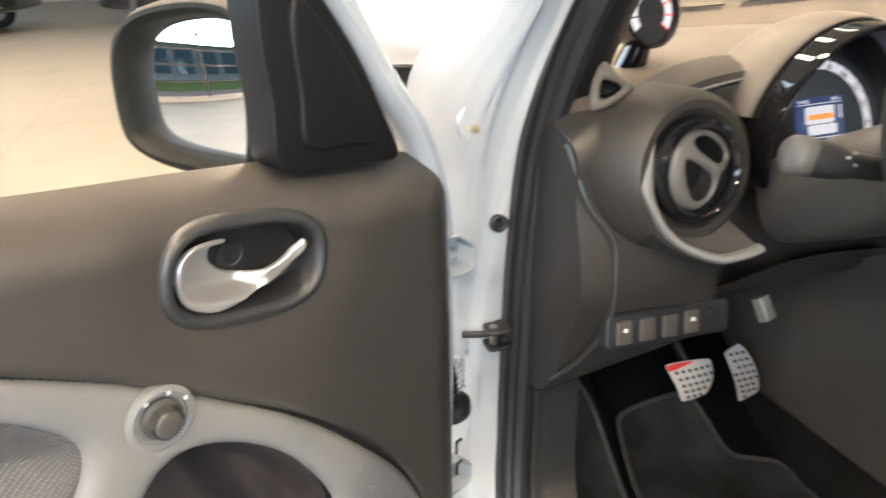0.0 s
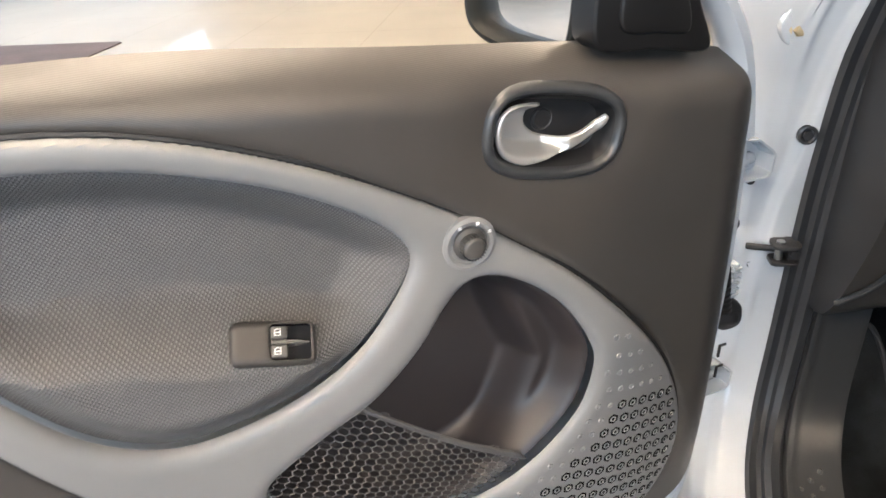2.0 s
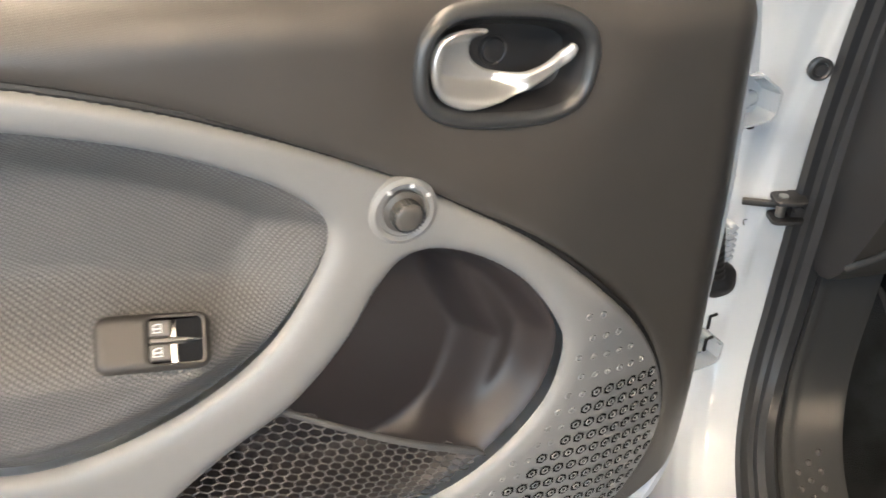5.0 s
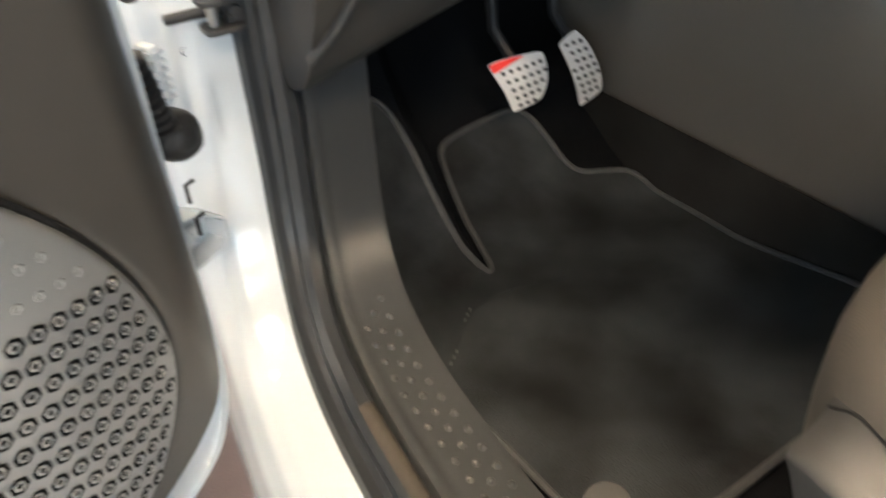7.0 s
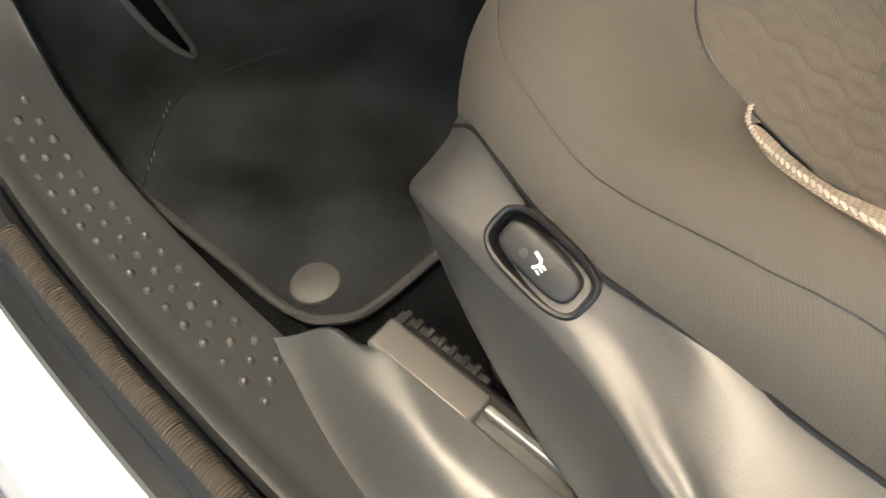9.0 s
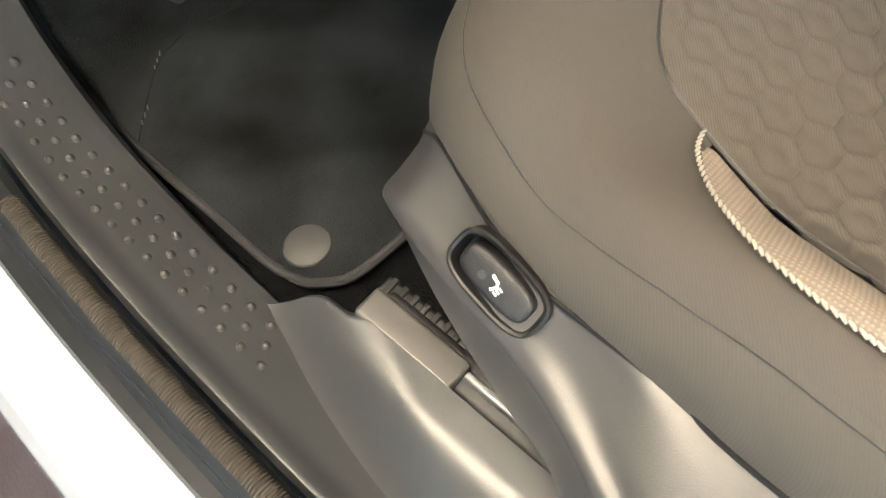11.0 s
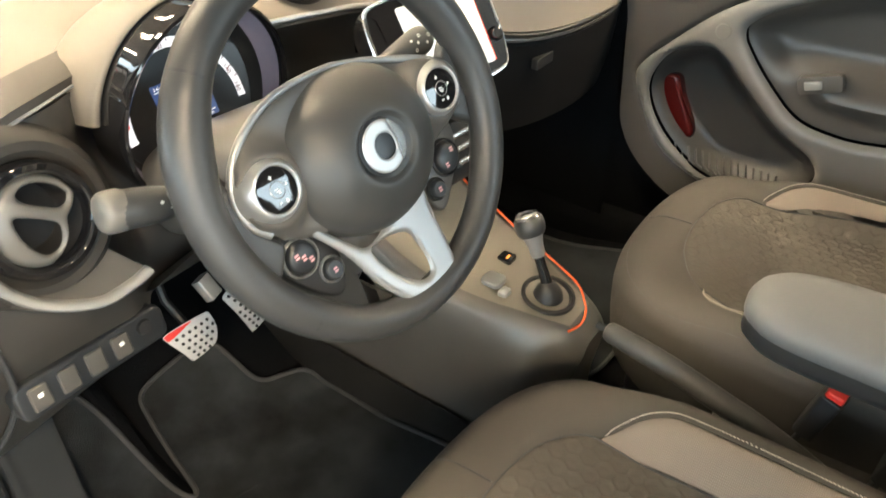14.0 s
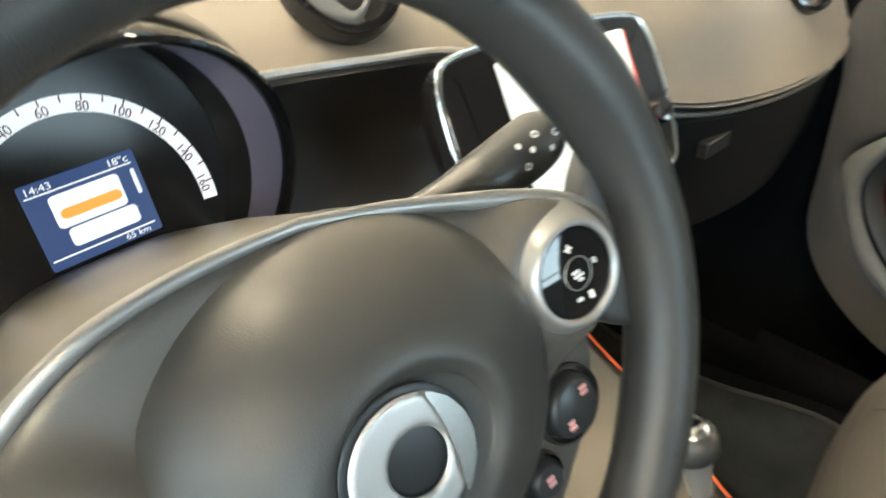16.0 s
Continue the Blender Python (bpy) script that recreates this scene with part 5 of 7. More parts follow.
    # y of the section; x, z of the cushion joint, inner ridge, channel and outer ridge
    cov = ((0.112, -0.200, 0.5845, -0.214, 0.574, -0.229, 0.568, -0.243, 0.562), (0.090, -0.212, 0.600, -0.226, 0.592, -0.240, 0.584, -0.254, 0.576), (0.047, -0.230, 0.605, -0.242, 0.597, -0.254, 0.590, -0.266, 0.582),
           (0.009, -0.240, 0.605, -0.249, 0.598, -0.261, 0.591, -0.273, 0.583), (-0.018, -0.244, 0.605, -0.2525, 0.598, -0.2655, 0.589, -0.280, 0.583), (-0.042, -0.247, 0.605, -0.264, 0.5955, -0.278, 0.587, -0.290, 0.583),
           (-0.063, -0.249, 0.605, -0.279, 0.593, -0.290, 0.586, -0.299, 0.583), (-0.12, -0.252, 0.605, -0.298, 0.591, -0.306, 0.5845, -0.312, 0.583), (-0.42, -0.256, 0.605, -0.306, 0.591, -0.314, 0.5845, -0.320, 0.583))
    sec = []
    for y, xj, zj, xi, zi, xc, zc, xr, zr in cov:
        f = min(1, max(0, (y + 0.1) / 0.2))
        out = max(0, -0.29 - xr) * 0.8
        sec.append([V(xj + 0.02, y - 0.012, zj - 0.012), V(xj, y, zj), V(xi, y, zi), V(xc, y, zc), V(xr, y, zr), V(xr - 0.001, y - 0.008 * f, zr - 0.014), V(xr + 0.002 + out, y - 0.032 * f, 0.49), V(xr + 0.016 + out, y - 0.075 * f, 0.40), V(xr + 0.045, y - 0.075 * f, 0.402)])
    rows = [spline([mm @ q[j] for q in sec], 8) for j in range(9)]
    grid = [spline([rows[j][i] for j in range(9)], 4) for i in range(len(rows[0]))]
    for _ in range(4):
        grid = [[p if i in (0, len(grid) - 1) else grid[i - 1][j] * 0.25 + p * 0.5 + grid[i + 1][j] * 0.25 for j, p in enumerate(g)] for i, g in enumerate(grid)]
    ng, mg = len(grid) - 1, len(grid[0]) - 1
    sheet(bm, lambda a, b: grid[int(round(a * ng))][int(round(b * mg))], ng, mg, 0.004)
    cover = part("side_cover", bm, SEATCOVER, s, "grey plastic seat side cover", angle=50)
    bm = bmesh.new()
    gap = []
    for (y, xj, zj, xi, zi, *_), xs in zip(cov, (-0.209, -0.2195, -0.2385, -0.2485, -0.2505, -0.2520, -0.2535, -0.2590, -0.2620)):
        k = min(1.1, max(0.0, (xs - xj) / (xi - xj)))
        gap.append(mm @ V(xs, y, zj + (zi - zj) * k + 0.0012))
    tube(bm, spline(gap, 8), 0.0014, 6)
    part("joint_gap", bm, SATINB, cover, "dark joint between cover and cushion")
    if not mirror:
        SM = Matrix.Translation((cx - 0.2575, 0.0255, 0.5960)) @ pose(0, 0, 0, 0, -41, 0) @ pose(0, 0, 0, 0, 0, -10)
        E1 = ccw(ellipse(0, 0, 0.0142, 0.0270, 44, 3.2))
        bm = bmesh.new()
        loft(bm, [[SM @ V(a, b, z) for a, b in inset(E1, d)] for d, z in ((-0.0005, -0.010), (0.0, 0.0008), (0.0012, 0.0018), (0.0025, 0.0012), (0.0040, -0.003), (0.0046, -0.006), (0.008, -0.0065))], cap0=False)
        part("switch_bezel", bm, SATINB, cover, "recessed black bezel")
        bm = bmesh.new()
        slab(bm, ellipse(0, 0, 0.0086, 0.0202, 40, 3.4), -0.0065, 0.0030, 0.0028, SM, dome=0.0006)
        sw = part("heater_switch", bm, BLACK, cover, "black seat heater switch")
        bm = bmesh.new()
        lathe(bm, [(0, 0.0039), (0.0020, 0.0038), (0.0020, 0.003)], SM @ pose(-0.0015, 0.0065, 0), 12)
        part("lamp_dot", bm, TRIM, sw)
        bm = bmesh.new()
        tube(bm, [SM @ V(*p) for p in ((-0.0032, -0.0005, 0.0037), (-0.0005, -0.0022, 0.0037), (0.0014, -0.0012, 0.0037), (0.0024, 0.0028, 0.0037))], 0.0008, 6)
        for q in range(3):
            tube(bm, [SM @ V(-0.0030 + 0.0016 * q, -0.0022 - 0.0004 * q, 0.0037), SM @ V(-0.0034 + 0.0016 * q, -0.0044 - 0.0004 * q, 0.0036)], 0.0005, 6)
        part("icon", bm, WHITE, sw, "white seat heating symbol")
    # runner rail and backrest
    bm = bmesh.new()
    box(bm, -0.262, -0.42, 0.352, -0.230, 0.135, 0.385, m=mm, bevel=0.006)
    rail = part("seat_rail", bm, BLACK, s, "black seat rail")
    bm = bmesh.new()
    box(bm, -0.266, 0.048, 0.362, -0.239, 0.140, 0.396, m=mm, bevel=0.0035)
    part("rail_cap", bm, COVERM, rail, "grey rail end cap")
    bm = bmesh.new()
    box(bm, -0.2505, -0.40, 0.384, -0.2440, 0.047, 0.394, m=mm, bevel=0.002)
    part("rail_edge", bm, SILVERD, rail, "satin steel rail edge")
    bm = bmesh.new()
    box(bm, -0.236, 0.06, 0.352, -0.222, 0.146, 0.376, m=mm, bevel=0.002)
    for q in range(7):
        box(bm, -0.237, 0.070 + 0.011 * q, 0.375, -0.221, 0.075 + 0.011 * q, 0.380, m=mm, bevel=0.001)
    part("ribbed_strip", bm, BLACK, rail, "black ribbed strip beside the rail")
    bm = bmesh.new()
    box(bm, -0.22, -0.44, 0.37, 0.22, 0.08, 0.52, m=mm, bevel=0.03)
    part("seat_frame", bm, BLACK, s)
    bm = bmesh.new()
    bk = []
    for z, w, y, t in ((0.58, 0.24, -0.42, 0.07), (0.75, 0.26, -0.46, 0.075), (0.95, 0.255, -0.51, 0.07), (1.12, 0.20, -0.55, 0.06), (1.22, 0.13, -0.575, 0.055), (1.36, 0.12, -0.60, 0.045), (1.40, 0.08, -0.605, 0.03)):
        bk.append([mm @ V(a, b + y, z) for a, b in ellipse(0, 0, w, t, 32, 2.8)])
    loft(bm, bk)
    part("backrest", bm, SEAT, s, "dark cloth backrest with headrest")
    return s


seat("driver_seat", "dark cloth driver seat with quilted middle and white stitching", -0.327, False, "front seats")
seat("passenger_seat", "dark cloth passenger seat with quilted middle and white stitching", 0.333, True, "front seats")


# ---- centre console, gear lever, handbrake, armrest, buckles ----
console = thing("centre_console", "dark plastic centre console with orange trim line", "console", pose(0, 0.35, 0.3))


def con_half(y):
    return float(np.interp(y, [0.10, 0.115, 0.135, 0.165, 0.20, 0.24, 0.35, 0.50], [0.032, 0.042, 0.050, 0.062, 0.074, 0.088, 0.115, 0.122]))


CON = [(0.100, 0.600), (0.13, 0.622), (0.20, 0.636), (0.30, 0.655), (0.40, 0.690), (0.48, 0.75), (0.56, 0.80), (0.72, 0.80), (0.92, 0.80)]
bm = bmesh.new()
secs = []
for y, z in [(p.x, p.y) for p in spline([(a, b, 0) for a, b in CON], 5)]:
    h = con_half(y)
    q = min(1, max(0, (y - 0.10) / 0.05))
    cxx = 0.018
    bot = 0.36 + 0.02 * (1 - q)
    secs.append([V(cxx + a, y + dy, b) for a, b, dy in ((-0.055 - 0.055 * q, bot - 0.08, 0.03), (-0.055 - 0.05 * q, bot + 0.12, 0.02), (-max(h, 0.05 + 0.04 * q) - 0.012 * q, z - 0.06, 0.01), (-h - 0.006, z - 0.018, 0), (-h + 0.004, z - 0.004, 0), (-h + 0.014, z, 0),
                                                      (h - 0.014, z, 0), (h - 0.004, z - 0.004, 0), (h + 0.006, z - 0.018, 0), (max(h, 0.05 + 0.04 * q) + 0.012 * q, z - 0.06, 0.01), (0.055 + 0.05 * q, bot + 0.12, 0.02), (0.055 + 0.055 * q, bot - 0.08, 0.03))])
loft(bm, secs, closed=True)
part("console_body", bm, CONSOLE, console, "dark moulded console body")
bm = bmesh.new()
top = [(p.x, p.y) for p in spline([(a, b, 0) for a, b in CON[1:7]], 6)]
tube(bm, spline([(-0.022, 0.128, 0.6205), (0.004, 0.121, 0.6195), (0.030, 0.126, 0.6215), (0.048, 0.138, 0.6255)] + [(0.018 + con_half(y) - 0.005, y, z + 0.001) for y, z in top[3::4]], 6), 0.0020, 8)
part("orange_line", bm, ORANGE, console, "bright orange trim line")
bm = bmesh.new()
plate = [(0.018 + sg * (con_half(y) - 0.016), y, z + 0.002) for sg, seq in ((1, top), (-1, top[::-1])) for y, z in seq]
f = [bm.verts.new(p) for p in plate]
nt = len(top)
for i in range(nt - 1):
    bm.faces.new((f[i], f[i + 1], f[2 * nt - 2 - i], f[2 * nt - 1 - i]))
bmesh.ops.solidify(bm, geom=list(bm.faces), thickness=0.004)
part("top_plate", bm, material("taupe_console_plastic", (0.165, 0.148, 0.122), 0.4, vary=0.06, grain=0.1, grain_scale=1200), console, "taupe console plate")
bm = bmesh.new()
LM = Matrix.Translation((0.018, 0.186, 0.635)) @ pose(0, 0, 0, 8, 0, 0)
lathe(bm, [(0.043, -0.004), (0.042, 0.004), (0.037, 0.005), (0.032, -0.004), (0.026, -0.010), (0.0, -0.010)], LM, 40)
part("gate_ring", bm, BLACK, console, "round black lever gate")
for x, y, w, d in ((-0.020, 0.262, 0.016, 0.017), (-0.030, 0.236, 0.010, 0.008)):
    bm = bmesh.new()
    slab(bm, rounded(x - w, y - d, x + w, y + d, min(w, d) * 0.6), 0.640 + (y - 0.2) * 0.2, 0.648 + (y - 0.2) * 0.2, 0.003, dome=0.002)
    part("button", bm, SILVERD, console, "satin silver button")
bm = bmesh.new()
slab(bm, rounded(0.030, 0.265, 0.055, 0.29, 0.005), 0.645, 0.657, 0.002)
ind = part("gear_indicator", bm, GLOSS, console)
bm = bmesh.new()
box(bm, 0.036, 0.272, 0.657, 0.046, 0.276, 0.6573)
part("lit_mark", bm, GLOW_O, ind)
# storage tunnel behind the lever
bm = bmesh.new()
tl = ccw(rounded(-0.045, -0.44, 0.085, -0.085, 0.02))
loft(bm, [[V(a, b, z) for a, b in inset(tl, d)] for d, z in ((0.0, 0.36), (0.0, 0.515), (0.003, 0.520), (0.012, 0.520), (0.016, 0.512), (0.020, 0.47), (0.03, 0.465))])
part("tunnel_tray", bm, CONSOLE, console, "grey open tray between the seats")

lever_t = thing("gear_lever", "black and silver gear lever on the console", "gear lever", pose(0.02, 0.18, 0.63))
bm = bmesh.new()
LA, LB = V(0.020, 0.182, 0.632), V(0.032, 0.232, 0.735)
tube(bm, [LA, LA.lerp(LB, 0.5), LA.lerp(LB, 0.78)], [0.010, 0.008, 0.0085], 14)
part("stem", bm, GLOSS, lever_t, "gloss black stem")
LX = LA.lerp(LB, 0.6)
rot = (LB - LA).to_track_quat('Z', 'Y').to_matrix().to_4x4()
LM2 = Matrix.Translation(LX) @ rot
bm = bmesh.new()
lathe(bm, [(0.0095, 0.0), (0.011, 0.004), (0.0125, 0.022), (0.0165, 0.036), (0.019, 0.040)], LM2, 24)
part("collar", bm, SILVER, lever_t, "silver lever collar")
bm = bmesh.new()
lathe(bm, [(0.019, 0.036), (0.0225, 0.042), (0.0235, 0.052), (0.022, 0.062), (0.016, 0.068), (0.015, 0.068)], LM2, 28)
part("grip", bm, LEATHER, lever_t, "black leather grip")
bm = bmesh.new()
lathe(bm, [(0.0115, 0.0690), (0.0125, 0.0715), (0.0160, 0.0705), (0.0195, 0.0665), (0.0205, 0.062)], LM2, 28)
part("cap", bm, CHROME, lever_t, "chrome cap")
bm = bmesh.new()
lathe(bm, [(0, 0.024), (0.012, 0.021), (0.020, 0.012), (0.024, 0.0)], LM, 20)
part("gaiter", bm, BLACK, lever_t)

hb = thing("handbrake", "black handbrake lever between the seats", "handbrake", pose(0, -0.05, 0.55))
bm = bmesh.new()
hbl = spline([(0.0, 0.078, 0.634), (-0.002, 0.06, 0.633), (-0.004, 0.0, 0.624), (-0.004, -0.05, 0.612), (-0.002, -0.09, 0.598), (0.004, -0.15, 0.575), (0.010, -0.22, 0.54), (0.012, -0.28, 0.51)], 6)
tube(bm, hbl, [0.011, 0.0135, 0.0145, 0.0148, 0.015, 0.0155, 0.0155, 0.0158, 0.016, 0.0163, 0.0166, 0.0168, 0.017] + [0.017] * (len(hbl) - 13), 14)
part("lever_grip", bm, HUBM, hb, "black handbrake grip")
bm = bmesh.new()
tube(bm, [(0.0, 0.074, 0.634), (0.0, 0.094, 0.637)], [0.006, 0.0055], 12)
part("release_button", bm, BLACK, hb, "release button")
bm = bmesh.new()
tube(bm, [(-0.0045, -0.051, 0.612), (-0.0045, -0.0535, 0.611)], 0.0156, 14)
part("joint", bm, GLOSS, hb)

ar = thing("armrest", "grey padded folding armrest beside the passenger seat", "armrest", pose(0.02, -0.2, 0.73))
bm = bmesh.new()
AO = ccw([(a - 0.055, b - 0.018) for a, b in outline([(0.050, -0.075), (0.030, -0.088), (0.012, -0.12), (0.006, -0.20), (0.008, -0.40), (0.075, -0.42), (0.14, -0.40), (0.142, -0.2), (0.130, -0.12), (0.105, -0.085), (0.08, -0.074)], 5)])
loft(bm, [[V(a, b, z) for a, b in inset(AO, d)] for d, z in ((0.02, 0.730), (0.006, 0.732), (0.0, 0.740), (-0.001, 0.763))], cap1=False)
part("shell", bm, TRIM, ar, "dark armrest shell")
bm = bmesh.new()
loft(bm, [[V(a, b, z) for a, b in inset(AO, d)] for d, z in ((0.0, 0.762), (-0.003, 0.768), (-0.003, 0.780), (0.002, 0.790), (0.012, 0.797), (0.03, 0.800))], cap0=False)
part("pad", bm, ARMREST, ar, "grey vinyl pad")

for bx, by in ((0.040, -0.205), (0.015, -0.305)):
    bk = thing("seat_belt_buckle", "black belt buckle with a red button", "belt buckle", pose(bx, by, 0.5), group="belt buckles")
    bm = bmesh.new()
    BMX = Matrix.Translation((bx, by, 0.585)) @ pose(0, 0, 0, 12, 0, -8)
    slab(bm, rounded(-0.029, -0.014, 0.029, 0.014, 0.006), 0.0, 0.080, 0.003, BMX)
    part("housing", bm, BLACK, bk)
    bm = bmesh.new()
    slab(bm, rounded(-0.025, -0.0115, 0.025, 0.0115, 0.004), 0.079, 0.089, 0.003, BMX)
    part("red_button", bm, RED, bk, "red release button")
    bm = bmesh.new()
    slab(bm, rounded(-0.012, -0.004, 0.012, 0.004, 0.002), -0.1, 0.0, 0.001, BMX)
    part("strap", bm, BLACK, bk)


# ---- steering wheel ----
WM = Matrix.Translation((-0.298, 0.2457, 1.0238)) @ pose(0, 0, 0, 0, 0, -6) @ pose(0, 0, 0, 67, 0, 0) @ pose(0, 0, 0, 0, 0, 8)
wheel = thing("steering_wheel", "black leather three-spoke steering wheel with silver trim", "steering wheel", WM, local=True)


def rim_pt(a):
    """Centre line of the rim, slightly drawn out below."""
    r = 0.1755
    x, y = r * math.cos(a), r * math.sin(a)
    if y < -0.10:
        y = -0.10 + (y + 0.10) * 1.06
    return V(x, y, 0.0)


N = 96
bm = bmesh.new()
rad = []
for k in range(N):
    a = math.degrees(2 * math.pi * k / N)
    fat = 1 + 0.05 * float(smooth01(np.array([(abs(abs((a + 180) % 360 - 180) - 90) - 38) / 12]))[0]) + 0.13 * sum(math.exp(-((a - c + 180) % 360 - 180) ** 2 / 160) for c in (26, 154))
    rad.append(0.0186 * fat)
tube(bm, [rim_pt(2 * math.pi * k / N) * (1 - 2.2 * (rad[k] - 0.0186)) for k in range(N)], rad, 16, closed=True, ratio=0.98, up=(0, 0, 1))
rim = part("rim", bm, LEATHER, wheel, "black leather rim")
for a in (46, 134, 218, 318):
    bm = bmesh.new()
    r = radians(a)
    tube(bm, [rim_pt(r - 0.008), rim_pt(r + 0.008)], 0.0190, 18)
    part("leather_seam", bm, RUBBER, rim)
for a0, a1 in ((-40, 2), (14, 44), (136, 166), (178, 216)):
    bm = bmesh.new()
    for k in range(int((a1 - a0) * 0.8)):
        a = radians(a0 + (k + 0.5) / 0.8)
        p, c = rim_pt(a), V(math.cos(a), math.sin(a), 0)
        b = p - c * 0.0188
        t = V(-math.sin(a), math.cos(a), 0)
        tube(bm, [b + t * 0.001 + V(0, 0, 0.004), b - c * 0.0004, b - t * 0.001 - V(0, 0, 0.004)], 0.0007, 5)
    part("stitching", bm, RUBBER, rim, kind="stuff")
# hub: a smooth dome with a soft hollow round the badge
bm = bmesh.new()
hubp = [(0.0, 0.0335), (0.024, 0.0335), (0.0275, 0.0345), (0.031, 0.0362), (0.0345, 0.0362), (0.040, 0.0345), (0.048, 0.0305), (0.058, 0.0235), (0.067, 0.0145), (0.074, 0.003), (0.0775, -0.010), (0.077, -0.03)]
lathe(bm, [tuple(p)[:2] for p in spline([(a, b, 0) for a, b in hubp], 4)], pose(0.0005, -0.008, 0), 72, sx=1.185, sy=1.085)
hub = part("hub", bm, HUBM, wheel, "smooth dark hub cover", angle=60)
BG = pose(-0.0055, -0.0045, 0.0045)
bm = bmesh.new()
lathe(bm, [(0.0275, 0.030), (0.0275, 0.0325), (0.0262, 0.0330), (0.0, 0.0328)], BG, 56)
part("badge_seat", bm, RUBBER, hub)
# flat ring, its hole set a little to one side, with a facet beyond the chord
BO, BI = ellipse(0, 0, 0.0250, 0.0250, 64), ellipse(0.0020, -0.0005, 0.0122, 0.0126, 48)
bm = bmesh.new()
region(bm, ccw(BO), [ccw(BI)], lambda P: 0.0345 + 0.0012 * bump(np.minimum(-nearest(BO, P)[0], nearest(BI, P)[0]), 0.002) - 0.0022 * np.clip((P[:, 0] - 0.0125) / 0.012, 0, 1), 0.0014, BG)
bmesh.ops.solidify(bm, geom=list(bm.faces), thickness=0.0022)
badge = part("badge", bm, BADGE, hub, "flat silver badge ring", angle=30)
bm = bmesh.new()
arc = [(0.0253 * math.cos(radians(a)), 0.0253 * math.sin(radians(a))) for a in range(-60, 61, 6)]
chord = [tuple(p)[:2] for p in spline([(0.0128, 0.0217, 0), (0.0150, 0.010, 0), (0.0153, -0.004, 0), (0.0128, -0.0217, 0)], 6)]
region(bm, ccw(arc + chord[1:-1]), [], lambda P: 0.0372 - 0.10 * (P[:, 0] - 0.0128), 0.0014, BG)
bmesh.ops.solidify(bm, geom=list(bm.faces), thickness=0.0016)
part("badge_point", bm, CHROME, badge, "bright curved badge facet")
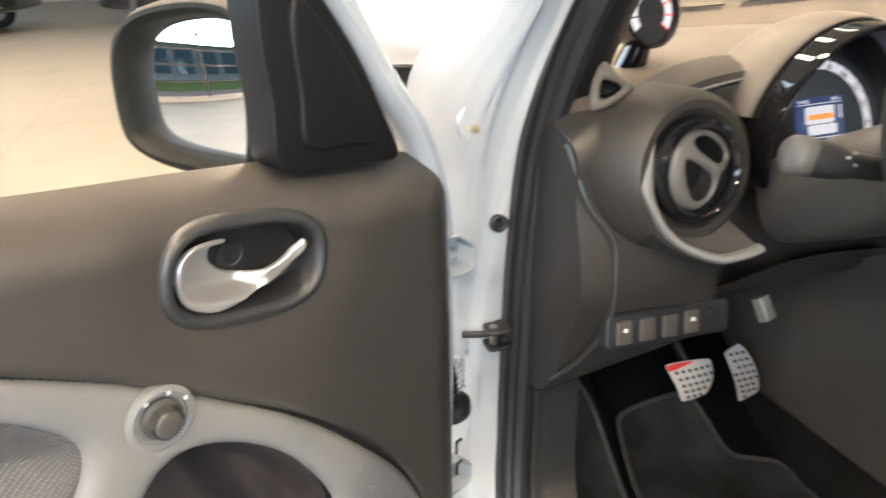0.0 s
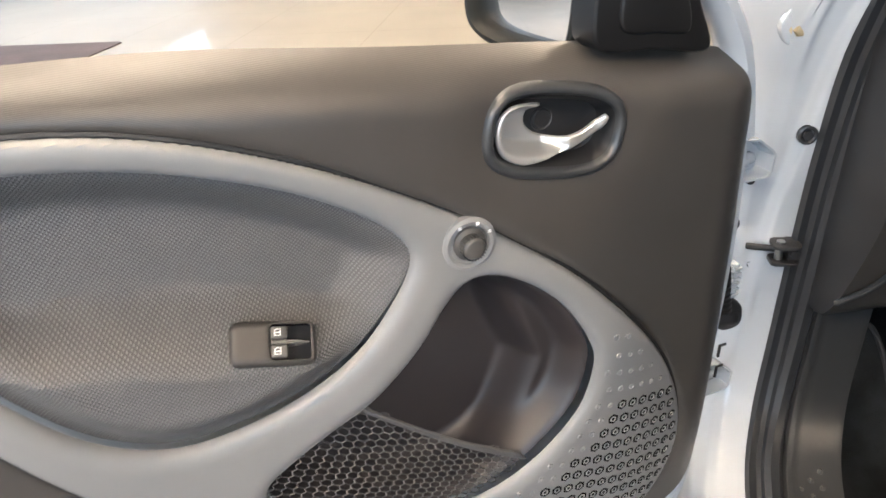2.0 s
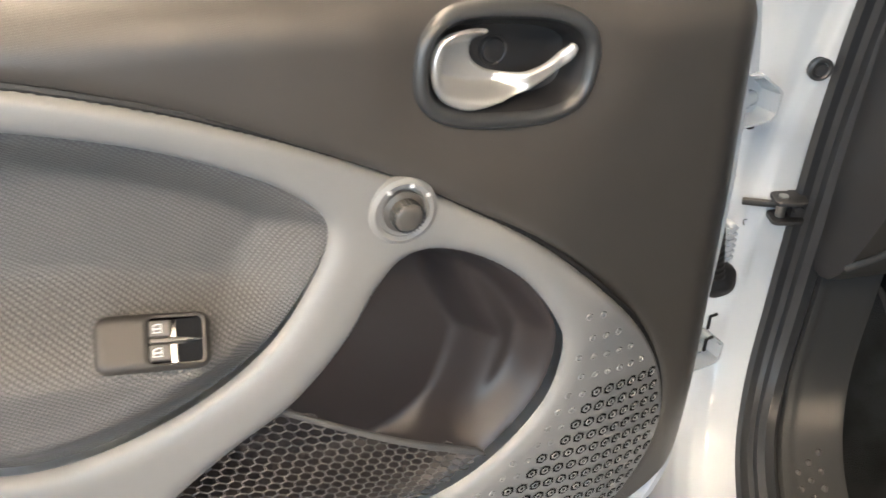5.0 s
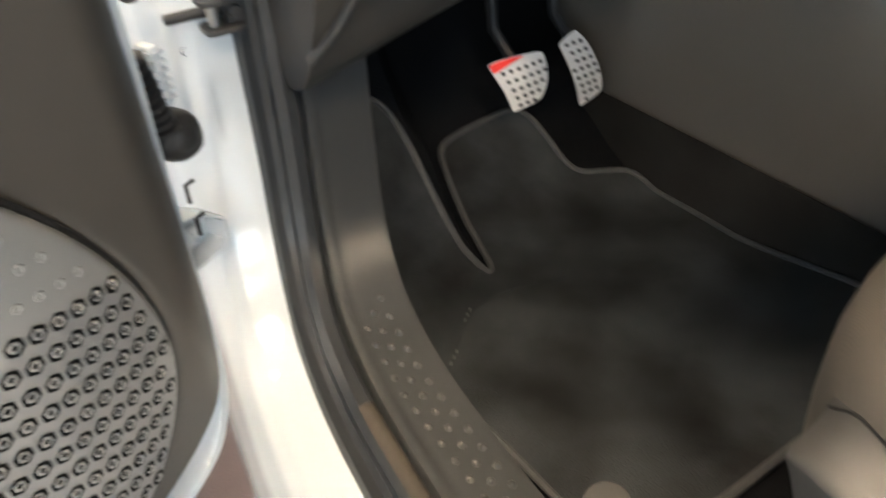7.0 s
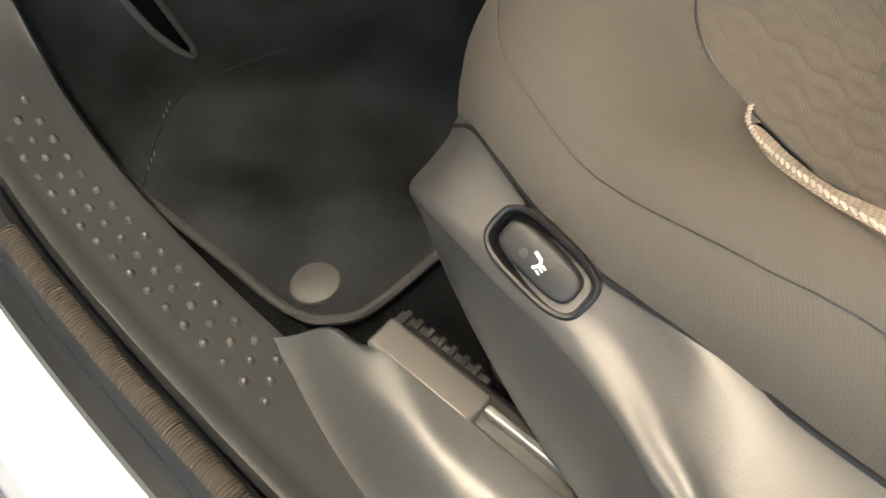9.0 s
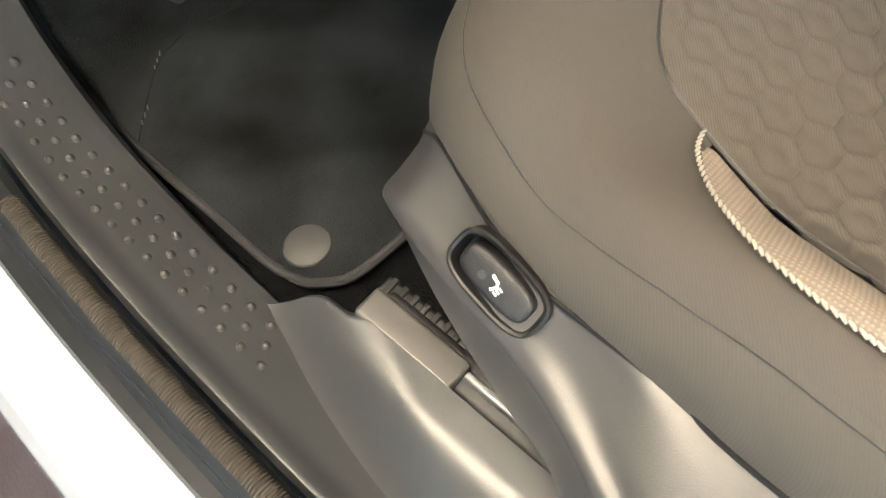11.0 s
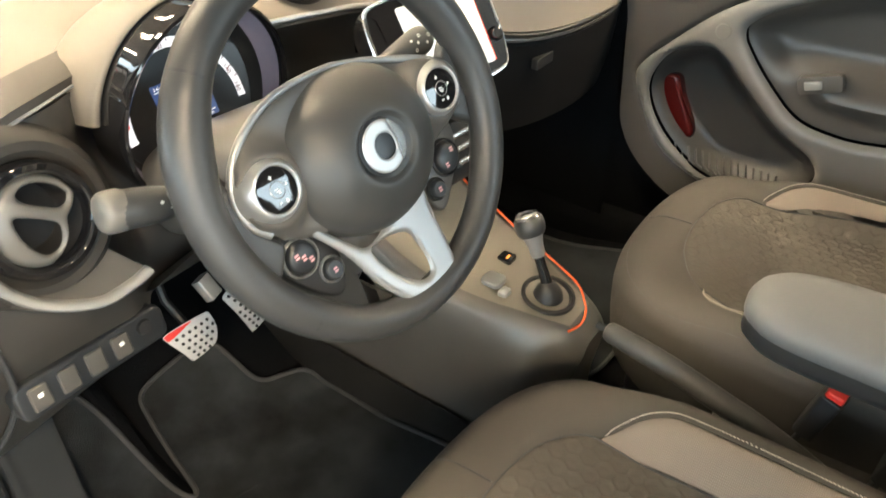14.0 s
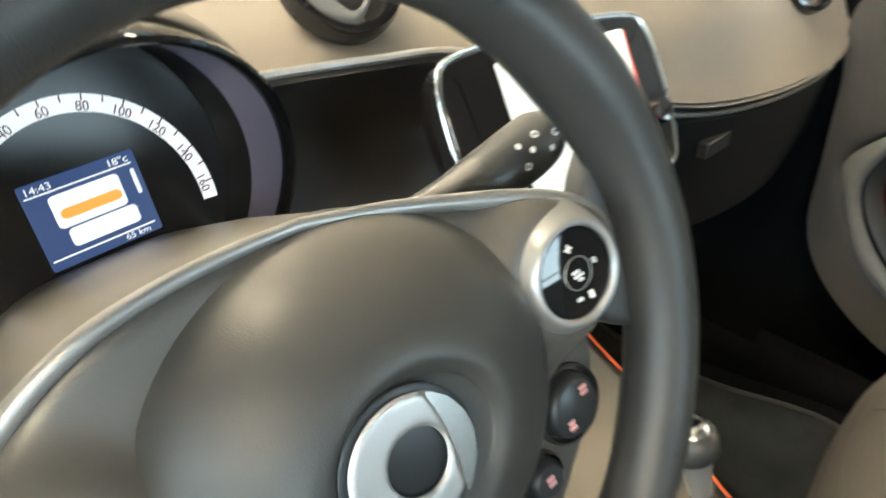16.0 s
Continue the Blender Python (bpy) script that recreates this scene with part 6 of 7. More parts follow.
# upper spokes: a dark satin face framed by a silver line that runs round the control pods
EDGE = {-1: [(0.010, 0.0765), (-0.016, 0.0795), (-0.044, 0.0805), (-0.072, 0.0775), (-0.101, 0.0665), (-0.122, 0.052), (-0.1365, 0.034), (-0.1425, 0.012), (-0.139, -0.008), (-0.128, -0.022)],
        1: [(0.010, 0.0765), (0.030, 0.0700), (0.052, 0.0620), (0.076, 0.0520), (0.100, 0.0415), (0.122, 0.0300), (0.140, 0.0165), (0.1475, 0.002), (0.145, -0.014), (0.135, -0.027)]}
POD = {-1: (-0.1115, 0.0135), 1: (0.1085, 0.0015)}
for s in (-1, 1):
    E = [tuple(p)[:2] for p in spline([(a, b, 0) for a, b in EDGE[s]], 5)]
    low = [(s * 0.118, -0.036), (s * 0.100, -0.046), (s * 0.078, -0.056), (s * 0.045, -0.056), (s * 0.012, -0.02)]
    SP = ccw(E + low)
    PX, PY = POD[s]
    bm = bmesh.new()
    region(bm, SP, [], lambda P: -0.010 + 0.007 * bump(-nearest(SP, P)[0], 0.010) + 0.013 * np.exp(-np.maximum(np.hypot(P[:, 0] - PX, P[:, 1] - PY) - 0.030, 0) ** 2 / 0.012 ** 2), 0.0035)
    bmesh.ops.solidify(bm, geom=list(bm.faces), thickness=0.018)
    sp = part("spoke", bm, COVERM, wheel, "dark grey satin spoke")
    bm = bmesh.new()
    tube(bm, [V(a, b, -0.0035) for a, b in E], [0.0026 + 0.0022 * min(1, i / len(E) * 1.6) for i in range(len(E))], 12, ratio=0.8)
    part("silver_edge", bm, SILVERD, sp, "silver spoke edge")
    bm = bmesh.new()
    PM = pose(PX, PY, 0.005, 0, s * -3, 0)
    lathe(bm, [tuple(p)[:2] for p in spline([(0.0345, -0.016, 0), (0.0325, -0.006, 0), (0.0290, 0.0040, 0), (0.0258, 0.0100, 0), (0.0236, 0.0124, 0), (0.0218, 0.0123, 0), (0.0208, 0.0105, 0)], 3)], PM, 56)
    part("control_pod", bm, SILVER, sp, "round silver control pod")
    bm = bmesh.new()
    lathe(bm, [(0.0, 0.0115), (0.012, 0.0113), (0.0200, 0.0106), (0.0210, 0.0095)], PM, 48)
    part("touch_face", bm, GLOSS, sp, "gloss black control face")
    for dx, dy, w, h in ((-0.001, 0.0125, 0.0042, 0.0009), (-0.001, 0.0125, 0.0009, 0.0042), (0.0105, 0.001, 0.0018, 0.0026), (-0.001, 0.0010, 0.0042, 0.0013), (0.0, -0.0012, 0.0052, 0.0013), (0.0005, -0.0032, 0.0026, 0.0014), (-0.0035, -0.0115, 0.0028, 0.0016), (0.0035, -0.0125, 0.0024, 0.0034)):
        bm = bmesh.new()
        box(bm, dx - w / 2, dy - h / 2, 0.0114, dx + w / 2, dy + h / 2, 0.0118, m=PM)
        part("icon", bm, WHITE, sp)
    bm = bmesh.new()
    lathe(bm, [(0.0072, 0.0116), (0.0076, 0.0119), (0.0080, 0.0116)], PM, 36)
    part("touch_ring", bm, SILVERD, sp)
    # button cluster under the pod
    ol = [(0.070, -0.048), (0.100, -0.040), (0.124, -0.036), (0.128, -0.058), (0.116, -0.084), (0.094, -0.108), (0.070, -0.124), (0.056, -0.100)] if s > 0 else [(-0.080, -0.048), (-0.104, -0.036), (-0.134, -0.028), (-0.138, -0.050), (-0.124, -0.086), (-0.100, -0.116), (-0.082, -0.116), (-0.070, -0.080)]
    bm = bmesh.new()
    slab(bm, [tuple(p)[:2] for p in spline([(a, b, 0) for a, b in ol], 5, True)], -0.035, -0.016, 0.004)
    kp = part("button_panel", bm, COVERM if s > 0 else BLACK, wheel, "dark button panel")
    for bx, by, r in ((-0.1105, -0.0610, 0.0165), (-0.0880, -0.0905, 0.0115)) if s < 0 else ((0.1000, -0.0740, 0.0175), (0.0700, -0.0970, 0.0110)):
        bm = bmesh.new()
        lathe(bm, [(r * 1.22, -0.017), (r * 1.2, -0.013), (r * 1.12, -0.012), (r * 1.06, -0.0135), (r * 1.04, -0.02)], pose(bx, by, 0), 32)
        part("button_ring", bm, SILVERD if s < 0 else BLACK, kp)
        bm = bmesh.new()
        lathe(bm, [(0, -0.0075), (r * 0.75, -0.0075), (r * 0.86, -0.0085), (r * 0.96, -0.011), (r, -0.018)], pose(bx, by, 0), 28)
        part("button", bm, RUBBER, kp, "round black button")
        for q in ((-1, 0, 1) if r > 0.012 and s < 0 else (-1, 1) if r > 0.012 else (0,)):
            for j in (-1, 1):
                bm = bmesh.new()
                cx, cy = bx + q * r * 0.38, by - q * r * 0.30 * (1 if s < 0 else -1.2)
                slab(bm, rounded(cx - 0.0024, cy + j * 0.0016 - 0.0010, cx + 0.0024, cy + j * 0.0016 + 0.0010, 0.0005), -0.0078, -0.0070, 0.0002)
                part("icon", bm, PINK, kp)
# lower spoke: a silver fork whose arm runs up to the pod
bm = bmesh.new()
FO = outline([(-0.1045, -0.030), (-0.0975, -0.0400), (-0.0765, -0.0775), (-0.0690, -0.0985), (-0.0610, -0.1265), (-0.0485, -0.1520), (-0.0350, -0.1690), (-0.0110, -0.1800), (0.0160, -0.1805), (0.0300, -0.1720), (0.0365, -0.1520), (0.0400, -0.1160), (0.0440, -0.0880), (0.050, -0.062), (0.022, -0.066), (-0.004, -0.080), (-0.030, -0.0890), (-0.0500, -0.0905), (-0.0620, -0.0790), (-0.0770, -0.0560), (-0.0935, -0.030)], 5)
FI = outline([(-0.0475, -0.0965), (-0.0430, -0.118), (-0.0305, -0.1415), (-0.0150, -0.1560), (-0.0010, -0.1565), (0.0040, -0.1420), (0.0030, -0.118), (-0.0020, -0.1045), (-0.020, -0.0970), (-0.035, -0.0945)], 6)
region(bm, ccw(FO), [ccw(FI)], lambda P: -0.008 + 0.017 * np.clip((P[:, 1] + 0.05) / -0.12, 0, 1) + 0.004 * bump(np.minimum(-nearest(FO, P)[0], nearest(FI, P)[0]), 0.005), 0.0028)
bmesh.ops.solidify(bm, geom=list(bm.faces), thickness=0.012)
part("lower_spoke", bm, SILVERD, wheel, "silver forked lower spoke")
bm = bmesh.new()
slab(bm, outline([(-0.112, -0.020), (-0.096, -0.044), (-0.080, -0.066), (-0.066, -0.092), (-0.046, -0.104), (-0.02, -0.094), (0.01, -0.075), (0.02, -0.04), (-0.03, -0.02)], 4), -0.034, -0.0125, 0.004)
part("apron", bm, HUBM, wheel, "dark apron between hub and fork")
bm = bmesh.new()
slab(bm, outline([(-0.066, -0.112), (-0.061, -0.132), (-0.066, -0.152), (-0.080, -0.163), (-0.050, -0.185), (-0.020, -0.186), (-0.030, -0.165), (-0.050, -0.138)], 4), -0.026, -0.0125, 0.005)
part("web", bm, LEATHER, wheel, "black web between rim and fork")
for ol in ([(-0.168, 0.050), (-0.150, 0.046), (-0.139, 0.030), (-0.1425, 0.012), (-0.140, -0.008), (-0.130, -0.024), (-0.122, -0.040), (-0.140, -0.062), (-0.160, -0.075), (-0.172, 0.0)], [(0.170, 0.040), (0.154, 0.034), (0.141, 0.0155), (0.1475, 0.002), (0.145, -0.014), (0.136, -0.027), (0.130, -0.040), (0.146, -0.055), (0.164, -0.060), (0.174, 0.0)]):
    bm = bmesh.new()
    slab(bm, outline(ol, 4), -0.017, -0.0035, 0.005)
    part("web", bm, LEATHER, wheel, "black leather web between rim and spoke")

# steering column shroud and stalks
col = thing("steering_column", "dark column shroud with two stalks", "steering column", pose(-0.313, 0.4, 0.95))
ax = V(0, -math.cos(radians(23)), math.sin(radians(23)))
up = V(0, math.sin(radians(23)), math.cos(radians(23)))
c0 = V(-0.298, 0.2457, 1.0238)
bm = bmesh.new()
loops = []
for d, w, h, o in ((-0.040, 0.080, 0.044, 0), (-0.055, 0.100, 0.054, 0), (-0.075, 0.106, 0.058, 0), (-0.12, 0.108, 0.060, 0.0), (-0.20, 0.105, 0.062, -0.005), (-0.30, 0.090, 0.06, -0.01)):
    loops.append([c0 + ax * d + V(a, 0, 0) + up * (b + o) for a, b in ellipse(0, 0, w, h, 48, 3.2)])
loft(bm, loops)
part("shroud", bm, COVERM, col, "dark plastic shroud")
for s, tip in ((-1, V(-0.5085, 0.352, 1.0165)), (1, V(-0.112, 0.305, 1.063))):
    root = V(-0.298 + s * 0.07, 0.335, 0.985) if s < 0 else V(-0.228, 0.318, 1.040)
    mid = root.lerp(tip, 0.55) + V(0, -0.006, 0)
    bm = bmesh.new()
    tube(bm, spline([root, mid, tip], 8), [0.0085, 0.009, 0.0095, 0.0102, 0.011, 0.012, 0.0135, 0.015, 0.016, 0.0165, 0.0170, 0.0172, 0.0172, 0.0170, 0.0163, 0.0140, 0.0075] if s > 0 else [0.0100, 0.0105, 0.0110, 0.0115, 0.0120, 0.0125, 0.0128, 0.0130, 0.0134, 0.0142, 0.0160, 0.0176, 0.0184, 0.0187, 0.0187, 0.0184, 0.0178], 20, ratio=0.96)
    # Black stalk in the lighter trim grey: lamp light put into its colour.
    st = part("stalk", bm, TRIM, col, "black stalk with white symbols")
    d = (tip - root).normalized()
    if s < 0:
        bm = bmesh.new()
        lathe(bm, [(0.0, 0.0085), (0.012, 0.0082), (0.0160, 0.0068), (0.0184, 0.0035), (0.0192, -0.001), (0.0192, -0.012), (0.0180, -0.015)], Matrix.Translation(tip) @ d.to_track_quat('Z', 'Y').to_matrix().to_4x4(), 32)
        part("end_cap", bm, GRIPM, st, "light grey turning end cap")
    nrm = V(-0.35, -0.62, 0.42)
    nrm = (nrm - d * nrm.dot(d)).normalized()
    side = d.cross(nrm)
    for k in range(7):
        bm = bmesh.new()
        turn = 0.34 * ((k * 2) % 3 - 1)
        out = nrm * math.cos(turn) + side * math.sin(turn)
        p = spline([root, mid, tip], 8)[10 + k * 5 // 6] + out * 0.0160
        q = out.to_track_quat('Z', 'Y').to_matrix().to_4x4()
        lathe(bm, [(0.0012, 0.0014), (0.0022, 0.0014)] if k % 2 else [(0.0, 0.0014), (0.0018, 0.0014)], Matrix.Translation(p) @ q, 8)
        part("symbol", bm, WHITE, st)


# ---- dashboard ----
dash = thing("dashboard", "dark two-tone dashboard with silver trim line", "dashboard", pose(0, 0.6, 0.8))
# lip of the upper pad from the driver's to the passenger's side: x, y, z
LIP = spline([(-0.648, 0.585, 1.02), (-0.60, 0.55, 1.036), (-0.47, 0.522, 1.051), (-0.405, 0.556, 1.048), (-0.36, 0.565, 1.050), (-0.25, 0.57, 1.045), (-0.14, 0.555, 1.036), (-0.05, 0.545, 1.027), (0.05, 0.525, 1.014), (0.18, 0.47, 0.962), (0.30, 0.425, 0.922), (0.42, 0.395, 0.905), (0.54, 0.375, 0.905), (0.63, 0.372, 0.918), (0.665, 0.385, 0.945)], 6)
nl = len(LIP) - 1


def pad(a, b):
    """Upper pad: from the windscreen foot over a soft crest to the lip."""
    p = LIP[int(round(a * nl))]
    back = V(p.x * 0.98, 0.96, 1.03 - 0.02 * abs(p.x))
    crest = 0.030 + 0.025 * smooth01(np.array([(p.x - 0.1) / 0.3]))[0] - 0.022 * smooth01(np.array([(-0.36 - p.x) / 0.1]))[0]
    q = back.lerp(p, b)
    q.z += crest * math.sin(math.pi * b) ** 0.8 + 0.02 * (1 - abs(2 * b - 1))
    end = float(smooth01(np.array([(p.x - 0.16) / 0.30]))[0])
    q.z += 0.066 * end * float(smooth01(np.array([(1 - b) / 0.11]))[0]) * float(smooth01(np.array([(b - 0.30) / 0.5]))[0])
    if b > 0.85:
        q.z -= 0.01 * ((b - 0.85) / 0.15) ** 2
    return q


bm = bmesh.new()
sheet(bm, pad, nl, 60)
part("upper_pad", bm, DASH, dash, "woven cloth upper pad")
bm = bmesh.new()
for x0, x1 in ((-0.47, -0.185), (-0.165, 0.06)):
    loft(bm, [[pad(i / nl, b) + V(0, 0, dz) for i in range(nl + 1) if x0 < LIP[i].x < x1] for b, dz in ((0.262, -0.004), (0.264, 0.0015), (0.292, 0.0015), (0.294, -0.004))], closed=False)
part("defroster_slot", bm, BLACK, dash, "black defroster slots along the windscreen")
bm = bmesh.new()
tube(bm, [p + V(0, -0.002, 0) for p in LIP[32:52]], 0.0042, 8)
part("trim_line", bm, SILVER, dash, "silver trim line")


def face(a, b):
    """Lower face: recess under the lip, knee bulge, then away below."""
    p = LIP[int(round(a * nl))]
    x = p.x
    k = spline([(p.y, p.z - 0.004, 0), (p.y + 0.035, p.z - 0.03, 0), (0.60, p.z - 0.09, 0), (0.575, 0.87, 0), (0.56, 0.80, 0), (0.60, 0.72, 0), (0.78, 0.66, 0)], 5)
    if x < -0.38:
        f = float(smooth01(np.array([(-0.38 - x) / 0.08]))[0])
        kn = min(1, max(0, (-0.44 - x) / 0.2))
        k2 = spline([(p.y, p.z - 0.004, 0), (0.52, p.z - 0.03, 0), (0.515, p.z - 0.09, 0), (0.495, 0.86, 0), (0.50, 0.79, 0), (0.515 + 0.07 * kn, 0.725 - 0.09 * kn, 0), (0.70, 0.70 - 0.06 * kn, 0)], 5)
        k = [u.lerp(v, f) for u, v in zip(k, k2)]
    if x > 0.14:
        f = float(smooth01(np.array([(x - 0.14) / 0.10]))[0])
        k3 = spline([(p.y, p.z - 0.004, 0), (p.y + 0.02, p.z - 0.03, 0), (p.y + 0.03, p.z - 0.06, 0), (0.50, 0.80, 0), (0.60, 0.74, 0), (0.70, 0.70, 0), (0.85, 0.66, 0)], 5)
        k = [u.lerp(v, f) for u, v in zip(k, k3)]
    q = k[int(round(b * 30))]
    return V(x, q.x, q.y)


bm = bmesh.new()
sheet(bm, face, nl, 30)
part("lower_face", bm, FACEM, dash, "dark grained lower face")
bm = bmesh.new()
sheet(bm, lambda a, b: face(0.0, b).lerp(V(-0.652, 0.675, face(0.0, b).z), a) + V(-0.004 * math.sin(math.pi * a), 0, 0), 6, 30, 0.004)
part("end_cap", bm, BLACK, dash, "dark dashboard end cap")
# glove box under the passenger side of the pad
bm = bmesh.new()
GB = [(0.015, 0.010), (-0.004, -0.012), (0.002, -0.05), (0.010, -0.12), (0.030, -0.19), (0.10, -0.225), (0.30, -0.225)]
lips = [p for p in LIP if p.x > 0.17]
loft(bm, [[V(p.x, p.y + 0.016 + a, p.z - 0.020 + b) for a, b in GB] for p in lips], closed=False)
# Lid colour taken down to near-black: the pad's shade is in it.
GBM = material("shaded_black_plastic", (0.006, 0.006, 0.0065), 0.6, vary=0.1, grain=0.1, grain_scale=1200, spec=0.2)
gb = part("glove_box", bm, GBM, dash, "glove box lid, blackened for the shade under the pad")
bm = bmesh.new()
tube(bm, [p + V(0, 0.006, -0.020) for p in lips[:-8]], [0.0045 - 0.003 * i / len(lips) for i in range(len(lips) - 8)], 8)
part("lower_strip", bm, COVERM, gb, "satin strip over the glove box")
bm = bmesh.new()
q = lips[len(lips) // 3]
box(bm, q.x - 0.03, q.y + 0.008, q.z - 0.075, q.x + 0.03, q.y + 0.022, q.z - 0.055, bevel=0.003)
part("latch", bm, BLACK, gb, "black latch")
# left air vent with the silver hook round it
VM = Matrix.Translation((-0.523, 0.466, 0.971)) @ pose(0, 0, 0, 80, 0, 6)
bm = bmesh.new()
lathe(bm, [(0.100, -0.06), (0.086, -0.012), (0.077, -0.005), (0.068, -0.006), (0.060, -0.014)], VM, 48)
part("vent_pod", bm, FACEM, dash, "rounded vent surround")


def round_vent(name, m, r):
    """A gloss ring, a dark throat and a three-armed turning grip."""
    bm = bmesh.new()
    lathe(bm, [(r * 0.78, -0.006), (r * 0.80, 0.004), (r * 0.86, 0.008), (r * 0.95, 0.007), (r, 0.0), (r, -0.014)], m, 48)
    v = part(name, bm, GLOSS, dash, "gloss black vent ring")
    bm = bmesh.new()
    lathe(bm, [(r * 0.80, -0.004), (r * 0.78, -0.02), (r * 0.6, -0.035), (0, -0.04)], m, 40)
    part("throat", bm, BLACK, v)
    bm = bmesh.new()
    arc = [(0.775 * math.cos(radians(a)), 0.775 * math.sin(radians(a))) for a in range(12, 262, 8)]
    tail = [tuple(p)[:2] for p in spline([(-0.11, -0.767, 0), (0.10, -0.655, 0), (0.25, -0.50, 0), (0.335, -0.32, 0), (0.39, -0.14, 0), (0.56, -0.03, 0), (0.758, 0.161, 0)], 4)]
    body = ccw([(a * r, b * r) for a, b in arc + tail[1:-1]])
    up_hole = ccw([(a * r, b * r) for a, b in outline([(-0.17, 0.54), (-0.02, 0.63), (0.22, 0.60), (0.45, 0.45), (0.59, 0.24), (0.50, 0.10), (0.31, 0.10), (0.11, 0.23), (-0.09, 0.38)], 5)])
    low_hole = ccw([(a * r, b * r) for a, b in outline([(-0.38, 0.25), (-0.22, 0.20), (0.05, 0.02), (0.21, -0.13), (0.21, -0.31), (0.11, -0.50), (-0.06, -0.57), (-0.22, -0.50), (-0.37, -0.23), (-0.42, 0.04)], 5)])
    region(bm, body, [up_hole, low_hole], lambda P: -0.010 + 0.021 * np.sqrt(np.clip(1 - (np.hypot(P[:, 0], P[:, 1]) / (r * 0.88)) ** 2, 0, 1)) - 0.005 * (1 - bump(np.minimum(np.minimum(nearest(up_hole, P)[0], nearest(low_hole, P)[0]), -nearest(body, P)[0]), 0.006)), 0.0022, m)
    bmesh.ops.solidify(bm, geom=list(bm.faces), thickness=0.007)
    part("turning_grip", bm, GRIPM, v, "satin grey turning grip with two openings")
    return v


round_vent("left_vent", VM, 0.0595)
bm = bmesh.new()
HK = spline([(-0.449, 0.438, 0.877), (-0.475, 0.436, 0.873), (-0.515, 0.436, 0.876), (-0.565, 0.45, 0.905), (-0.590, 0.462, 0.955), (-0.582, 0.482, 1.005), (-0.548, 0.498, 1.034), (-0.505, 0.510, 1.048), (-0.460, 0.522, 1.0525), (-0.408, 0.552, 1.049)], 7)
tube(bm, HK, [0.0085 - 0.0060 * ramp(i, 30, 54) for i in range(len(HK))], 12, ratio=0.62)
part("vent_hook", bm, RING, dash, "silver hook trim")
bm = bmesh.new()
loft(bm, [[p.lerp(V(-0.520, 0.490, 0.968), f) + V(0, dy, 0) for p in HK[:30]] for f, dy in ((0.0, 0.0), (0.14, 0.010), (0.30, 0.024), (0.45, 0.034))], closed=False)
part("hook_shelf", bm, COVERM, dash, "smooth shelf inside the hook")
# curved edge between the end cap and the switch panel
bm = bmesh.new()
tube(bm, spline([(-0.655, 0.530, 1.000), (-0.634, 0.510, 0.930), (-0.606, 0.498, 0.888), (-0.603, 0.491, 0.840), (-0.607, 0.494, 0.780), (-0.625, 0.520, 0.720), (-0.650, 0.550, 0.675)], 6), 0.004, 8)
part("panel_edge", bm, TRIM, dash, "curved panel edge")
bm = bmesh.new()
loft(bm, [[V(p.x + (p.x + 0.50) * f, p.y + dy, p.z + (p.z - 0.96) * f) for p in HK] for f, dy in ((0.0, 0.0), (0.10, 0.004), (0.18, 0.02), (0.24, 0.05))], closed=False)
part("hook_surround", bm, FACEM, dash)
# small corner vent by the windscreen pillar
bm = bmesh.new()
CV = Matrix.Translation((-0.598, 0.552, 1.056)) @ pose(0, 0, 0, 72, 0, -8)
CVO, CVI = ccw(outline([(-0.018, -0.027), (-0.016, 0.002), (0.0, 0.027), (0.016, 0.012), (0.034, -0.006), (0.010, -0.022)], 5)), ccw(outline([(-0.006, -0.014), (-0.004, 0.004), (0.004, 0.006), (0.022, -0.002), (0.008, -0.012)], 5))
region(bm, CVO, [CVI], lambda P: 0.006 * bump(np.minimum(-nearest(CVO, P)[0], nearest(CVI, P)[0]), 0.008), 0.0025, CV)
bmesh.ops.solidify(bm, geom=list(bm.faces), thickness=0.012)
cv = part("corner_vent", bm, DASH, dash, "three-cornered air vent")
bm = bmesh.new()
slab(bm, inset(CVI, -0.002), -0.012, -0.008, 0.001, CV)
box(bm, -0.004, -0.006, -0.010, 0.016, -0.004, -0.002, m=CV)
part("slot", bm, GLOSS, cv)
# rev counter pod on the dash top
bm = bmesh.new()
RM = Matrix.Translation((-0.490, 0.64, 1.122)) @ pose(0, 0, 0, 80, 0, 8)
lathe(bm, [(0.0, -0.05), (0.030, -0.045), (0.042, -0.02), (0.043, 0.01), (0.039, 0.012), (0.036, 0.004)], RM, 36)
tube(bm, [(-0.495, 0.645, 1.09), (-0.50, 0.655, 1.06), (-0.50, 0.66, 1.03)], [0.016, 0.02, 0.03], 12)
rev = part("rev_counter", bm, GLOSS, dash, "round black rev counter pod")
bm = bmesh.new()
lathe(bm, [(0, 0.0045), (0.036, 0.004)], RM, 36)
part("dial", bm, BLACK, rev)
bm = bmesh.new()
lathe(bm, [(0.022, 0.0055), (0.033, 0.0055)], RM, 30, -40, 220)
part("dial_band", bm, GLOW_W, rev, "lit white band")
for k in range(9):
    bm = bmesh.new()
    box(bm, 0.020, -0.0008, 0.0058, 0.034, 0.0008, 0.0062, m=RM @ pose(0, 0, 0, 0, 0, -40 + 260 * k / 8))
    part("mark", bm, GLOW_RED if k < 3 else BLACK, rev)

